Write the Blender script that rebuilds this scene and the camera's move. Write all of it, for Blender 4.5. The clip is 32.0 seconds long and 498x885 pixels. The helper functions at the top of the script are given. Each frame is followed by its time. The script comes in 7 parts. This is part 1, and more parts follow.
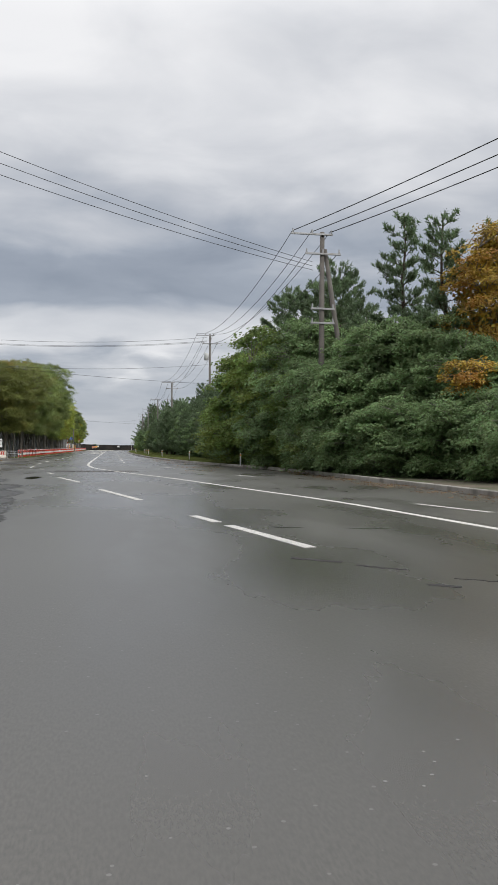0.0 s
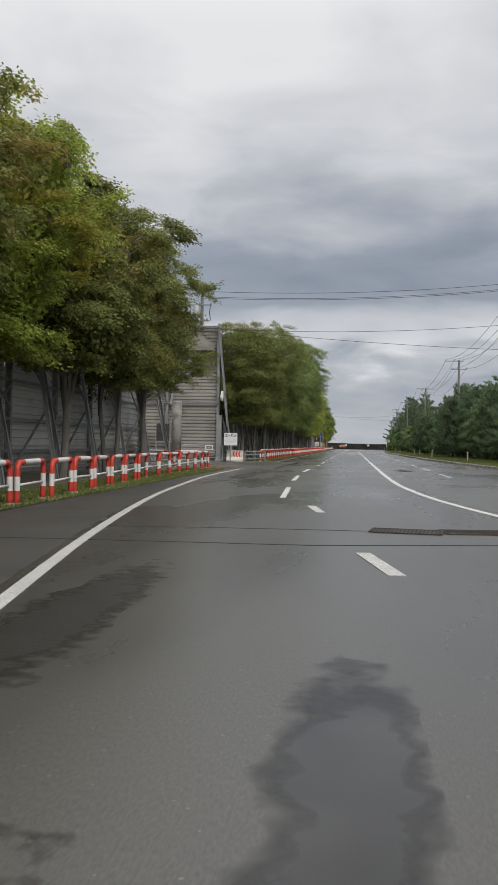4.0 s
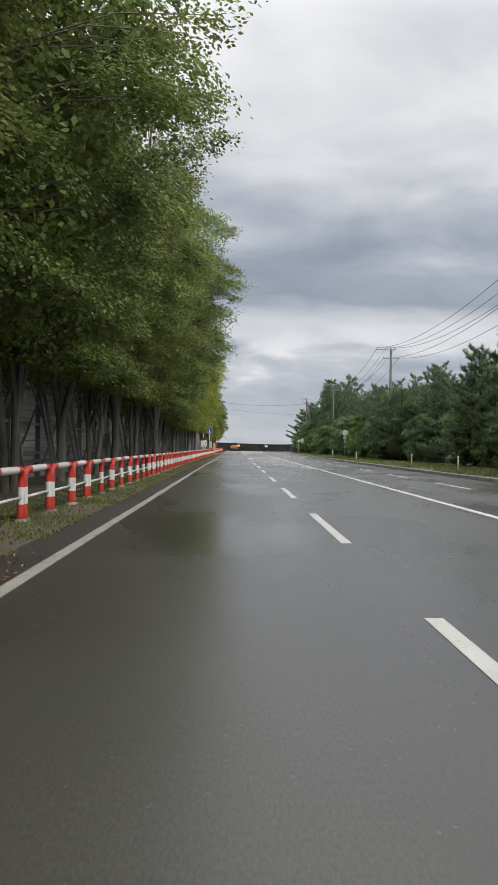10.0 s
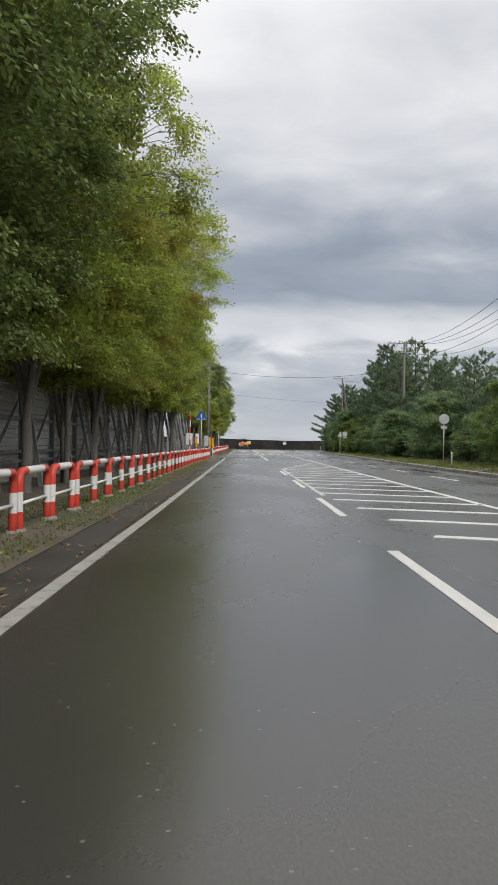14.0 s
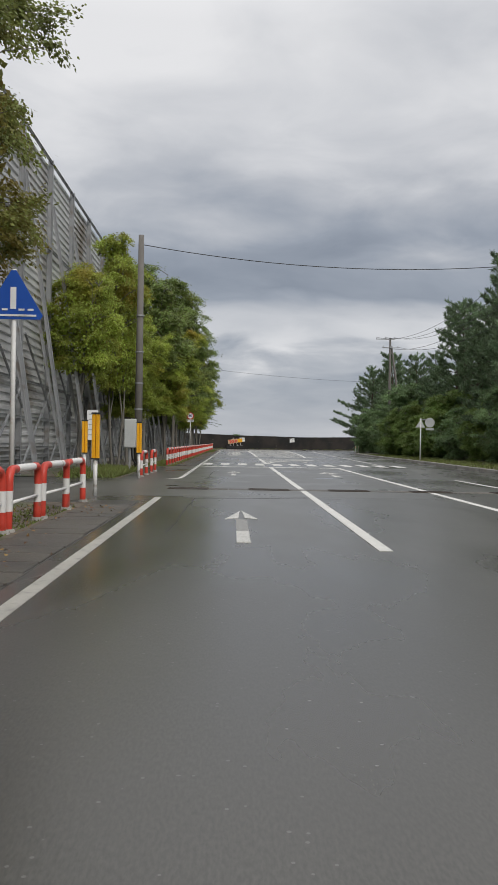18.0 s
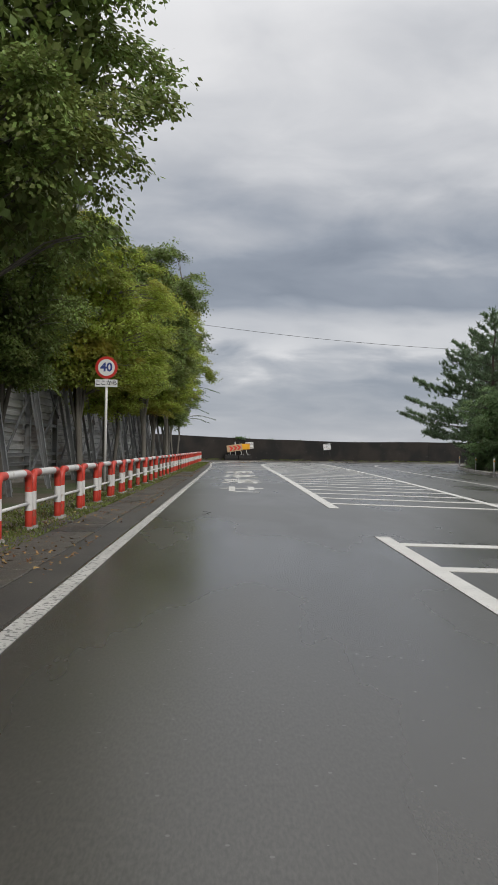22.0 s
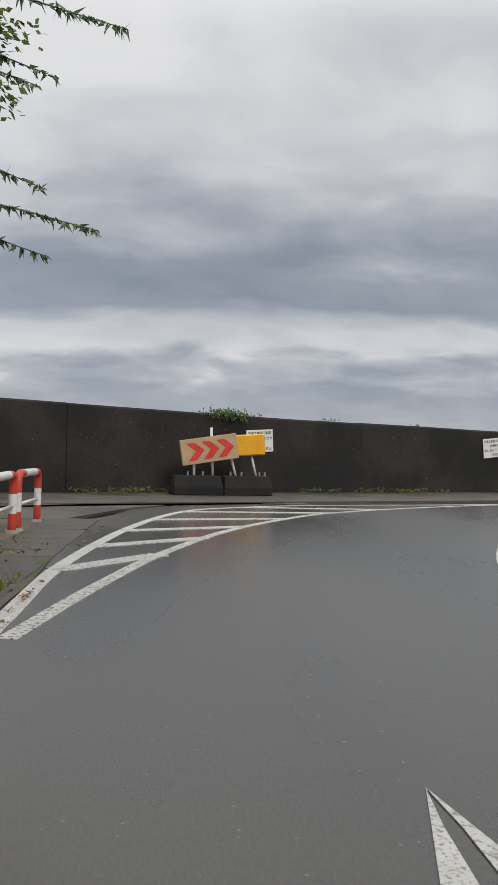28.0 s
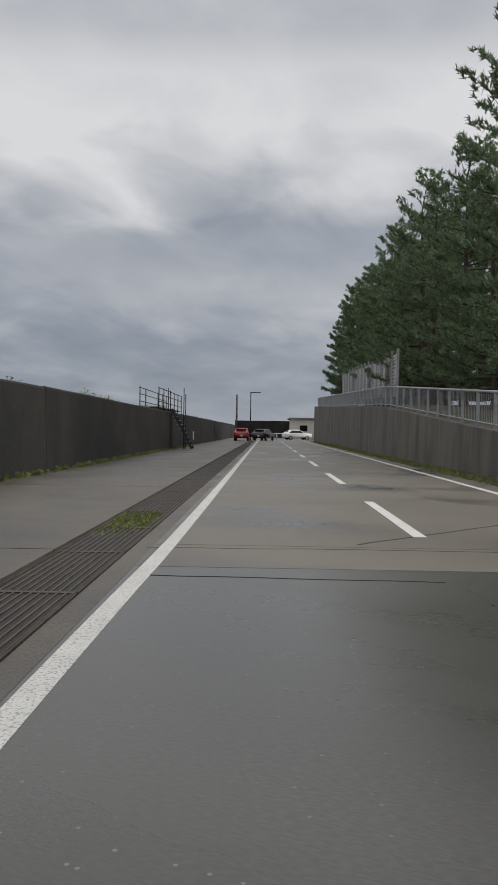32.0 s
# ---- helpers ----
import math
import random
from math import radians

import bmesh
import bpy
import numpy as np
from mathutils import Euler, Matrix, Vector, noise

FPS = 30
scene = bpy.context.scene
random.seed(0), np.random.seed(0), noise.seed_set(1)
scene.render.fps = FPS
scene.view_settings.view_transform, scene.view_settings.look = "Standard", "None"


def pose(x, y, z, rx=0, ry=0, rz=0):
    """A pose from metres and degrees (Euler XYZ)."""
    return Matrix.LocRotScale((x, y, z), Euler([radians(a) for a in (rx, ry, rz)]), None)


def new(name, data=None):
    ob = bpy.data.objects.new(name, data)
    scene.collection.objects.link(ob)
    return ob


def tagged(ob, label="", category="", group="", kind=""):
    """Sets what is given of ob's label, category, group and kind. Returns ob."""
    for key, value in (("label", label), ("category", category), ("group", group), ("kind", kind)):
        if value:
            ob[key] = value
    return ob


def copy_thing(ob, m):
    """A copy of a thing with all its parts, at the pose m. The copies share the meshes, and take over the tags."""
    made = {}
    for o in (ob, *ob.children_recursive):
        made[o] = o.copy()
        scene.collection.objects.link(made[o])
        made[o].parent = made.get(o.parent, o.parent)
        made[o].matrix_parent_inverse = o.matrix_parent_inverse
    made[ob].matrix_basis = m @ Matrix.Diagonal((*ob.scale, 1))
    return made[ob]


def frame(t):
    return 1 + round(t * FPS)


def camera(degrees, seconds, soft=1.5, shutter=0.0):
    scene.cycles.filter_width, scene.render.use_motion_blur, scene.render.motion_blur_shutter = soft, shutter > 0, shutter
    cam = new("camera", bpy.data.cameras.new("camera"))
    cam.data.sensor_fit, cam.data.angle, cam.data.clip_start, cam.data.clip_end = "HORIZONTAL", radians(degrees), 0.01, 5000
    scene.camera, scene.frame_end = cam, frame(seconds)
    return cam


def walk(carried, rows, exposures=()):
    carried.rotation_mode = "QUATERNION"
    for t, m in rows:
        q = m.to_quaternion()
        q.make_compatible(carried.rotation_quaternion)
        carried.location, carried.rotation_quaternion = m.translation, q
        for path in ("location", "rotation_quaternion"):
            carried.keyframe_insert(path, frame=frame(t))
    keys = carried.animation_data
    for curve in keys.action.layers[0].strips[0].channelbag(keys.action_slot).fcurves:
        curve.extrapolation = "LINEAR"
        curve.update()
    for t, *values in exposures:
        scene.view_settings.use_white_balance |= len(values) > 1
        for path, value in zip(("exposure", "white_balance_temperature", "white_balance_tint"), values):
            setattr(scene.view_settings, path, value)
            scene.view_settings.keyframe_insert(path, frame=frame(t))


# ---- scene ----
from mathutils.geometry import tessellate_polygon

cam = camera(33.5, 32.0, soft=1.2)
# seconds, x, y, heading, tilt, lean; the eye stays 1.22 m over the road
PATH = [
    (0.0, 6.55, 17.38, -9.41, 0.40, 0.45),
    (0.5, 6.55, 20.71, -3.35, 0.25, 0.61),
    (1.0, 6.40, 24.05, 0.86, 0.21, 0.76),
    (1.5, 6.11, 27.55, 3.16, 0.15, 0.85),
    (2.0, 5.74, 31.29, 4.14, 0.21, 0.80),
    (2.5, 5.31, 35.12, 4.78, 0.31, 0.63),
    (3.0, 4.79, 39.08, 5.82, 0.27, 0.55),
    (3.5, 4.24, 42.96, 6.75, 0.23, 0.66),
    (5.5, 1.17, 62.85, 7.44, -0.16, 1.18),
    (6.0, 0.71, 67.60, 5.25, 0.34, 1.17),
    (6.5, 0.34, 72.57, 3.29, 0.47, 1.14),
    (7.0, 0.13, 77.57, 1.52, 0.39, 1.17),
    (7.5, 0.02, 82.68, 0.15, 0.34, 1.17),
    (8.0, -0.02, 88.10, -0.63, 0.11, 1.00),
    (8.5, -0.01, 94.13, -0.73, 0.22, 0.93),
    (9.0, 0.00, 100.00, -0.75, 0.24, 0.94),
    (9.5, -0.00, 105.94, -0.83, 0.30, 1.03),
    (10.0, 0.01, 112.03, -0.99, 0.30, 0.99),
    (10.5, -0.02, 118.06, -1.15, 0.27, 1.00),
    (11.0, -0.09, 123.85, -1.28, 0.23, 1.01),
    (11.5, -0.09, 130.15, -1.14, 0.21, 1.06),
    (12.0, -0.09, 136.94, -0.98, 0.19, 1.10),
    (12.5, -0.16, 144.25, -0.76, 0.16, 1.06),
    (13.0, -0.25, 151.35, -0.69, 0.06, 1.02),
    (13.5, -0.29, 158.14, -0.53, 0.14, 0.99),
    (14.0, -0.29, 164.49, -0.44, 0.10, 0.88),
    (14.5, -0.29, 170.83, -0.39, -0.01, 0.66),
    (15.0, -0.27, 177.06, -0.52, -0.05, 0.53),
    (15.5, -0.18, 183.54, -0.61, -0.04, 0.65),
    (17.5, -0.09, 210.80, -0.89, -0.06, 1.09),
    (18.0, -0.13, 217.24, -1.00, -0.06, 0.96),
    (18.5, -0.18, 223.60, -1.12, -0.04, 0.84),
    (19.0, -0.23, 229.57, -1.15, -0.02, 1.04),
    (19.5, -0.26, 235.47, -1.16, 0.03, 1.16),
    (20.0, -0.25, 241.58, -0.98, 0.08, 1.20),
    (20.5, -0.26, 247.56, -0.91, 0.35, 1.13),
    (21.0, -0.32, 253.47, -0.89, 0.39, 1.15),
    (21.5, -0.40, 259.35, -0.95, 0.37, 1.14),
    (22.0, -0.45, 265.24, -1.03, 0.40, 1.07),
    (22.5, -0.48, 271.40, -0.99, 0.33, 1.11),
    (23.0, -0.53, 276.69, -1.08, 0.31, 1.09),
    (23.5, -0.59, 282.10, -1.08, 0.34, 1.07),
    (24.0, -0.61, 287.80, -1.15, 0.55, 1.10),
    (24.5, -0.62, 292.95, -1.26, 0.44, 1.07),
    (25.0, -0.65, 297.80, -1.47, 0.81, 1.05),
    (25.5, -0.72, 302.40, -1.95, 0.74, 1.13),
    (27.5, -0.76, 319.49, -2.54, 0.28, 1.25),
    (28.0, -0.95, 323.52, -4.21, 0.56, 1.50),
    (28.5, -0.75, 328.06, -10.31, 1.15, 1.35),
    (29.0, 0.33, 332.72, -17.80, 1.75, 1.0),
    (29.5, 1.84, 336.18, -25.96, 1.60, 0.88),
    (30.0, 3.53, 338.66, -35.80, 1.50, 0.97),
    (30.5, 4.98, 340.62, -45.50, 1.00, 1.14),
    (31.0, 6.70, 342.41, -56.47, -0.10, 1.04),
    (31.5, 8.90, 343.56, -62.87, -0.45, 0.93),
    (32.0, 11.35, 344.88, -65.72, -0.80, 0.84),
]
walk(cam, [(t, pose(x, y, 1.22, 90 + p, 0, h) @ pose(0, 0, 0, 0, 0, r)) for t, x, y, h, p, r in PATH],
     exposures=[(0.0, 0.0), (0.9, -0.2), (2.5, -0.18), (4.5, -0.15), (6.5, -0.06), (8.0, -0.12), (9.5, 0.0), (12.0, 0.06), (15.0, 0.0), (18.5, -0.18), (25.0, -0.2), (28.0, -0.24), (29.0, -0.38), (30.5, -0.34), (31.0, -0.35), (32.0, -0.35)])

# ---- sky and sun ----
world = bpy.data.worlds.new("overcast_sky")
scene.world = world
world.use_nodes = True
wn, wl = world.node_tree.nodes, world.node_tree.links
wn.clear()
SUN_EL, SUN_AZ = radians(38), radians(150)


def wnode(kind, **kw):
    n = wn.new(kind)
    for k, v in kw.items():
        if k.isdigit():
            n.inputs[int(k)].default_value = v
        else:
            n.inputs[k].default_value = v
    return n


def wmath(op, a, b):
    n = wn.new("ShaderNodeMath")
    n.operation = op
    for i, v in enumerate((a, b)):
        if isinstance(v, (int, float)):
            n.inputs[i].default_value = v
        else:
            wl.new(v, n.inputs[i])
    return n.outputs[0]


tc = wn.new("ShaderNodeTexCoord")
sep = wn.new("ShaderNodeSeparateXYZ")
wl.new(tc.outputs["Generated"], sep.inputs[0])


# the cloud deck lies flat overhead: its pattern is laid out on a plane and narrows towards the horizon
lift = wmath("ADD", wmath("MAXIMUM", sep.outputs[2], 0.0), 0.24)
plane = wn.new("ShaderNodeCombineXYZ")
wl.new(wmath("DIVIDE", sep.outputs[0], lift), plane.inputs[0])
wl.new(wmath("DIVIDE", sep.outputs[1], lift), plane.inputs[1])


def cloud_noise(sx, sy, detail, rough, shift, warp=0.3):
    mp = wn.new("ShaderNodeMapping")
    mp.inputs["Scale"].default_value = (sx, sy, 1.0)
    mp.inputs["Location"].default_value = (shift, shift * 0.7, shift * 0.3)
    wl.new(plane.outputs[0], mp.inputs[0])
    n = wnode("ShaderNodeTexNoise", Scale=1.0, Detail=detail, Roughness=rough, Distortion=warp)
    wl.new(mp.outputs[0], n.inputs["Vector"])
    return wmath("SUBTRACT", n.outputs[0], 0.5)


def deck(stops, height):
    n = wn.new("ShaderNodeValToRGB")
    el = n.color_ramp.elements
    el[0].position, el[0].color = 0.0, (*[stops[0][1]] * 3, 1)
    el[1].position, el[1].color = 1.0, (*[stops[-1][1]] * 3, 1)
    for pos, v in stops[1:-1]:
        el.new(pos).color = (v, v, v, 1)
    wl.new(height, n.inputs[0])
    return n.outputs[0]


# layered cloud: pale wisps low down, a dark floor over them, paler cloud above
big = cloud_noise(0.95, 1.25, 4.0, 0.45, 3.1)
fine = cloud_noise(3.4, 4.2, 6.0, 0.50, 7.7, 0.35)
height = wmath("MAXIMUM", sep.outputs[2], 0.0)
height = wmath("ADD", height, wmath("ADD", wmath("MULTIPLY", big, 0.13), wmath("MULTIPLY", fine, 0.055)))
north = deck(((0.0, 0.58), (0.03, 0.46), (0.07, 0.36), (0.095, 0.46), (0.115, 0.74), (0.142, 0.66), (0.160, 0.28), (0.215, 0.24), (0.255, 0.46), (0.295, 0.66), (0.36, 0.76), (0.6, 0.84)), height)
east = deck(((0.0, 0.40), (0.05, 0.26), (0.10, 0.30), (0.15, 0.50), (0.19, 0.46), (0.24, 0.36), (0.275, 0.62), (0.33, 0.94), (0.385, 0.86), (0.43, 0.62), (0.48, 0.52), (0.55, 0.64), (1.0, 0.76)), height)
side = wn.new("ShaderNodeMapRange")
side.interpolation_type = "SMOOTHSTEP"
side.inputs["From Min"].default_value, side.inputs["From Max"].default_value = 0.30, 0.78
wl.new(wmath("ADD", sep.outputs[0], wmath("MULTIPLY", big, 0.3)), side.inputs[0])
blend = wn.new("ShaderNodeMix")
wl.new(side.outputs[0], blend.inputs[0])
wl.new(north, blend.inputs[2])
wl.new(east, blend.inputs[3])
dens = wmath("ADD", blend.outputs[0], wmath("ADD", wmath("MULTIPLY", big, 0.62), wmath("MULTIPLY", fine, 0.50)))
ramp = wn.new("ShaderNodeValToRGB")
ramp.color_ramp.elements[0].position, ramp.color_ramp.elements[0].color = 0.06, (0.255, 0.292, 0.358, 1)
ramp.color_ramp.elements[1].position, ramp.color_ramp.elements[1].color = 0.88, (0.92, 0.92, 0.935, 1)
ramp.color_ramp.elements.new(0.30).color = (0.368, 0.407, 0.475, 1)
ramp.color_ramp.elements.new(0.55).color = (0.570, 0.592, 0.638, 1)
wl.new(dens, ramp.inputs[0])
# an overcast sky grows brighter towards the zenith
zen = wn.new("ShaderNodeMapRange")
zen.inputs["From Min"].default_value, zen.inputs["From Max"].default_value = 0.45, 1.0
zen.inputs["To Min"].default_value, zen.inputs["To Max"].default_value = 1.0, 2.2
wl.new(sep.outputs[2], zen.inputs[0])
sky = wn.new("ShaderNodeTexSky")
sky.sky_type, sky.sun_disc, sky.sun_elevation, sky.sun_rotation = "NISHITA", False, SUN_EL, SUN_AZ
skybg = wnode("ShaderNodeBackground", Strength=0.08)
wl.new(sky.outputs[0], skybg.inputs[0])
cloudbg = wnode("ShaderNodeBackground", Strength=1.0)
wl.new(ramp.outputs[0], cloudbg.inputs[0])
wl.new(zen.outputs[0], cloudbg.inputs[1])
both = wnode("ShaderNodeMixShader", Fac=0.94)
wl.new(skybg.outputs[0], both.inputs[1])
wl.new(cloudbg.outputs[0], both.inputs[2])
wout = wn.new("ShaderNodeOutputWorld")
wl.new(both.outputs[0], wout.inputs[0])

lamp_data = bpy.data.lights.new("sun", "SUN")
lamp_data.energy, lamp_data.angle, lamp_data.color = 1.9, radians(25), (1.0, 0.97, 0.92)
sun = new("sun", lamp_data)
sun.rotation_euler = (radians(90) - SUN_EL, 0, math.pi - SUN_AZ)

# ---- materials ----


def mat(name, color, rough=0.7, metal=0.0, vary=0.25, scale=3.0, fine=40.0, bump=0.15, spec=0.5, random_amt=0.0,
        island=0.0, stain=None, stain_scale=0.6, stain_lo=0.5, stain_hi=0.65, rough_wet=None, world_space=True, stretch=None,
        translucent=0.0, speck=None, speck_scale=9.0, speck_few=0.80, ragged=0.0, grit=0.0):
    m = bpy.data.materials.new(name)
    m.use_nodes = True
    nt = m.node_tree
    nodes, links = nt.nodes, nt.links
    bsdf = nodes["Principled BSDF"]
    bsdf.inputs["Roughness"].default_value = rough
    bsdf.inputs["Metallic"].default_value = metal
    bsdf.inputs["Specular IOR Level"].default_value = spec
    geo = nodes.new("ShaderNodeNewGeometry")
    tco = nodes.new("ShaderNodeTexCoord")
    vec = geo.outputs["Position"] if world_space else tco.outputs["Object"]
    if stretch:
        mp = nodes.new("ShaderNodeMapping")
        mp.inputs["Scale"].default_value = stretch
        links.new(vec, mp.inputs[0])
        vec = mp.outputs[0]

    def noise_tex(s, detail=5.0):
        n = nodes.new("ShaderNodeTexNoise")
        n.inputs["Scale"].default_value = s
        n.inputs["Detail"].default_value = detail
        links.new(vec, n.inputs["Vector"])
        return n.outputs[0]

    def mix(fac, a, b):
        n = nodes.new("ShaderNodeMix")
        n.data_type = "RGBA"
        for sock, v in ((n.inputs[0], fac), (n.inputs[6], a), (n.inputs[7], b)):
            if isinstance(v, (int, float)):
                sock.default_value = v
            elif isinstance(v, tuple):
                sock.default_value = (*v[:3], 1)
            else:
                links.new(v, sock)
        return n.outputs[2]

    def step(v, lo, hi):
        n = nodes.new("ShaderNodeMapRange")
        n.inputs["From Min"].default_value, n.inputs["From Max"].default_value = lo, hi
        links.new(v, n.inputs[0])
        return n.outputs[0]

    dark = tuple(c * (1 - vary) for c in color)
    light = tuple(min(1, c * (1 + vary)) for c in color)
    coarse, grain = noise_tex(scale), noise_tex(fine, 3.0)
    col = mix(step(coarse, 0.3, 0.7), dark, light)
    col = mix(step(grain, 0.35, 0.75), col, mix(0.5, col, light))
    if grit:
        gv = nodes.new("ShaderNodeHueSaturation")
        links.new(col, gv.inputs["Color"])
        gs = step(noise_tex(fine * 1.7, 2.0), 0.32, 0.68)
        gs.node.inputs["To Min"].default_value, gs.node.inputs["To Max"].default_value = 1 - grit, 1 + grit
        links.new(gs, gv.inputs["Value"])
        col = gv.outputs[0]
    if random_amt:
        oi = nodes.new("ShaderNodeObjectInfo")
        hsv = nodes.new("ShaderNodeHueSaturation")
        links.new(col, hsv.inputs["Color"])
        links.new(step(oi.outputs["Random"], 0, 1), hsv.inputs["Value"])
        mr = hsv.inputs["Value"].links[0].from_node
        mr.inputs["To Min"].default_value, mr.inputs["To Max"].default_value = 1 - random_amt, 1 + random_amt
        col = hsv.outputs[0]
    if island:
        hs = nodes.new("ShaderNodeHueSaturation")
        links.new(col, hs.inputs["Color"])
        v = step(geo.outputs["Random Per Island"], 0, 1)
        mr = v.node
        mr.inputs["To Min"].default_value, mr.inputs["To Max"].default_value = 1 - island, 1 + island
        links.new(v, hs.inputs["Value"])
        h = step(geo.outputs["Random Per Island"], 0, 1)
        h.node.inputs["To Min"].default_value, h.node.inputs["To Max"].default_value = 0.47, 0.515
        links.new(h, hs.inputs["Hue"])
        col = hs.outputs[0]
    if stain:
        f = step(noise_tex(stain_scale, 6.0), stain_lo, stain_hi)
        col = mix(f, col, stain)
        if rough_wet is not None:
            r = nodes.new("ShaderNodeMapRange")
            r.inputs["To Min"].default_value, r.inputs["To Max"].default_value = rough, rough_wet
            links.new(f, r.inputs[0])
            links.new(r.outputs[0], bsdf.inputs["Roughness"])
    if speck:
        vo = nodes.new("ShaderNodeTexVoronoi")
        vo.inputs["Scale"].default_value = speck_scale
        links.new(geo.outputs["Position"], vo.inputs["Vector"])
        sp = nodes.new("ShaderNodeSeparateColor")
        links.new(vo.outputs["Color"], sp.inputs[0])
        near = nodes.new("ShaderNodeMath")
        near.operation = "LESS_THAN"
        near.inputs[1].default_value = 0.13
        links.new(vo.outputs["Distance"], near.inputs[0])
        few = nodes.new("ShaderNodeMath")
        few.operation = "GREATER_THAN"
        few.inputs[1].default_value = speck_few
        links.new(sp.outputs[0], few.inputs[0])
        both_ = nodes.new("ShaderNodeMath")
        both_.operation = "MULTIPLY"
        links.new(near.outputs[0], both_.inputs[0])
        links.new(few.outputs[0], both_.inputs[1])
        col = mix(both_.outputs[0], col, speck)
    links.new(col, bsdf.inputs["Base Color"])
    if bump:
        bp = nodes.new("ShaderNodeBump")
        bp.inputs["Strength"].default_value, bp.inputs["Distance"].default_value = bump, 0.02
        links.new(grain, bp.inputs["Height"])
        links.new(bp.outputs[0], bsdf.inputs["Normal"])
    if ragged:
        # the film of water breaks up towards its rim
        off = nodes.new("ShaderNodeVectorMath")
        off.operation = "SUBTRACT"
        off.inputs[1].default_value = (0.5, 0.5, 0.5)
        links.new(tco.outputs["Generated"], off.inputs[0])
        flat = nodes.new("ShaderNodeVectorMath")
        flat.operation = "MULTIPLY"
        flat.inputs[1].default_value = (2.0, 2.0, 0.0)
        links.new(off.outputs[0], flat.inputs[0])
        ln = nodes.new("ShaderNodeVectorMath")
        ln.operation = "LENGTH"
        links.new(flat.outputs[0], ln.inputs[0])
        rim = nodes.new("ShaderNodeMath")
        rim.operation = "SUBTRACT"
        links.new(noise_tex(ragged, 9.0), rim.inputs[0])
        links.new(ln.outputs["Value"], rim.inputs[1])
        cover = step(rim.outputs[0], -0.22, 0.10)
        clear = nodes.new("ShaderNodeBsdfTransparent")
        mx = nodes.new("ShaderNodeMixShader")
        links.new(cover, mx.inputs[0])
        links.new(clear.outputs[0], mx.inputs[1])
        links.new(bsdf.outputs[0], mx.inputs[2])
        links.new(mx.outputs[0], nodes["Material Output"].inputs["Surface"])
    if translucent:
        tr = nodes.new("ShaderNodeBsdfTranslucent")
        links.new(col, tr.inputs[0])
        mx = nodes.new("ShaderNodeMixShader")
        mx.inputs[0].default_value = translucent
        links.new(bsdf.outputs[0], mx.inputs[1])
        links.new(tr.outputs[0], mx.inputs[2])
        links.new(mx.outputs[0], nodes["Material Output"].inputs["Surface"])
    return m


M_ASPHALT = mat("wet_asphalt", (0.066, 0.063, 0.055), 0.33, vary=0.22, scale=0.35, fine=48, bump=0.03, spec=0.7,
                stain=(0.052, 0.049, 0.042), stain_scale=0.42, stain_lo=0.42, stain_hi=0.66, rough_wet=0.21, stretch=(1.0, 0.30, 1.0),
                speck=(0.14, 0.136, 0.128), speck_scale=16.0, grit=0.26)
M_ASPHALT_OLD = mat("coarse_asphalt", (0.072, 0.069, 0.061), 0.36, vary=0.2, scale=0.4, fine=48, bump=0.05, spec=0.65,
                    stain=(0.060, 0.057, 0.050), stain_scale=0.5, stain_lo=0.48, stain_hi=0.7, rough_wet=0.22, stretch=(1.0, 0.45, 1.0),
                    speck=(0.15, 0.145, 0.135), speck_scale=16.0, grit=0.26)
M_PATCH = mat("worn_asphalt", (0.066, 0.058, 0.046), 0.6, vary=0.25, scale=1.2, fine=32, bump=0.4,
              stain=(0.030, 0.028, 0.025), stain_scale=0.55, stain_lo=0.48, stain_hi=0.64, rough_wet=0.4, speck=(0.19, 0.18, 0.165), speck_scale=22.0,
              speck_few=0.62, grit=0.45)
M_STONY = mat("stony_asphalt", (0.066, 0.063, 0.056), 0.28, vary=0.2, scale=0.8, fine=40, bump=0.08, spec=0.7, speck=(0.17, 0.165, 0.155), speck_scale=20.0, speck_few=0.72, grit=0.35)
M_SHOULDER = mat("shoulder_asphalt", (0.052, 0.048, 0.041), 0.55, vary=0.25, scale=0.8, fine=40, bump=0.1, stain=(0.038, 0.035, 0.030), stain_scale=0.7, speck=(0.13, 0.125, 0.115), speck_scale=16.0, grit=0.3)
M_DAMP = mat("damp_asphalt", (0.036, 0.034, 0.031), 0.35, vary=0.3, scale=2, fine=35, bump=0.2, ragged=3.0)
M_WET = mat("puddle_asphalt", (0.022, 0.022, 0.021), 0.05, vary=0.15, scale=2, fine=60, bump=0.0, spec=0.5, ragged=3.0)
# wet stones, with the dark mirror image of the trees put into the base colour
M_WET_TREEDARK = mat("wet_hollow", (0.027, 0.025, 0.022), 0.34, vary=0.3, scale=3, fine=40, bump=0.2, spec=0.32, grit=0.5, speck=(0.12, 0.116, 0.105), speck_scale=18.0, speck_few=0.66, ragged=5.5)
M_CONCRETE_ROAD = mat("wet_concrete", (0.118, 0.103, 0.080), 0.5, vary=0.2, scale=0.5, fine=45, bump=0.2, grit=0.3, speck=(0.22, 0.21, 0.19), speck_scale=15.0,
                      stain=(0.07, 0.066, 0.06), stain_scale=0.35, stain_lo=0.5, stain_hi=0.66, rough_wet=0.25)
M_SIDEWALK = mat("pavement_concrete", (0.082, 0.072, 0.057), 0.6, vary=0.25, scale=0.8, fine=30, bump=0.25, grit=0.4,
                 stain=(0.046, 0.041, 0.034), stain_scale=0.5, stain_lo=0.46, stain_hi=0.68, rough_wet=0.38)
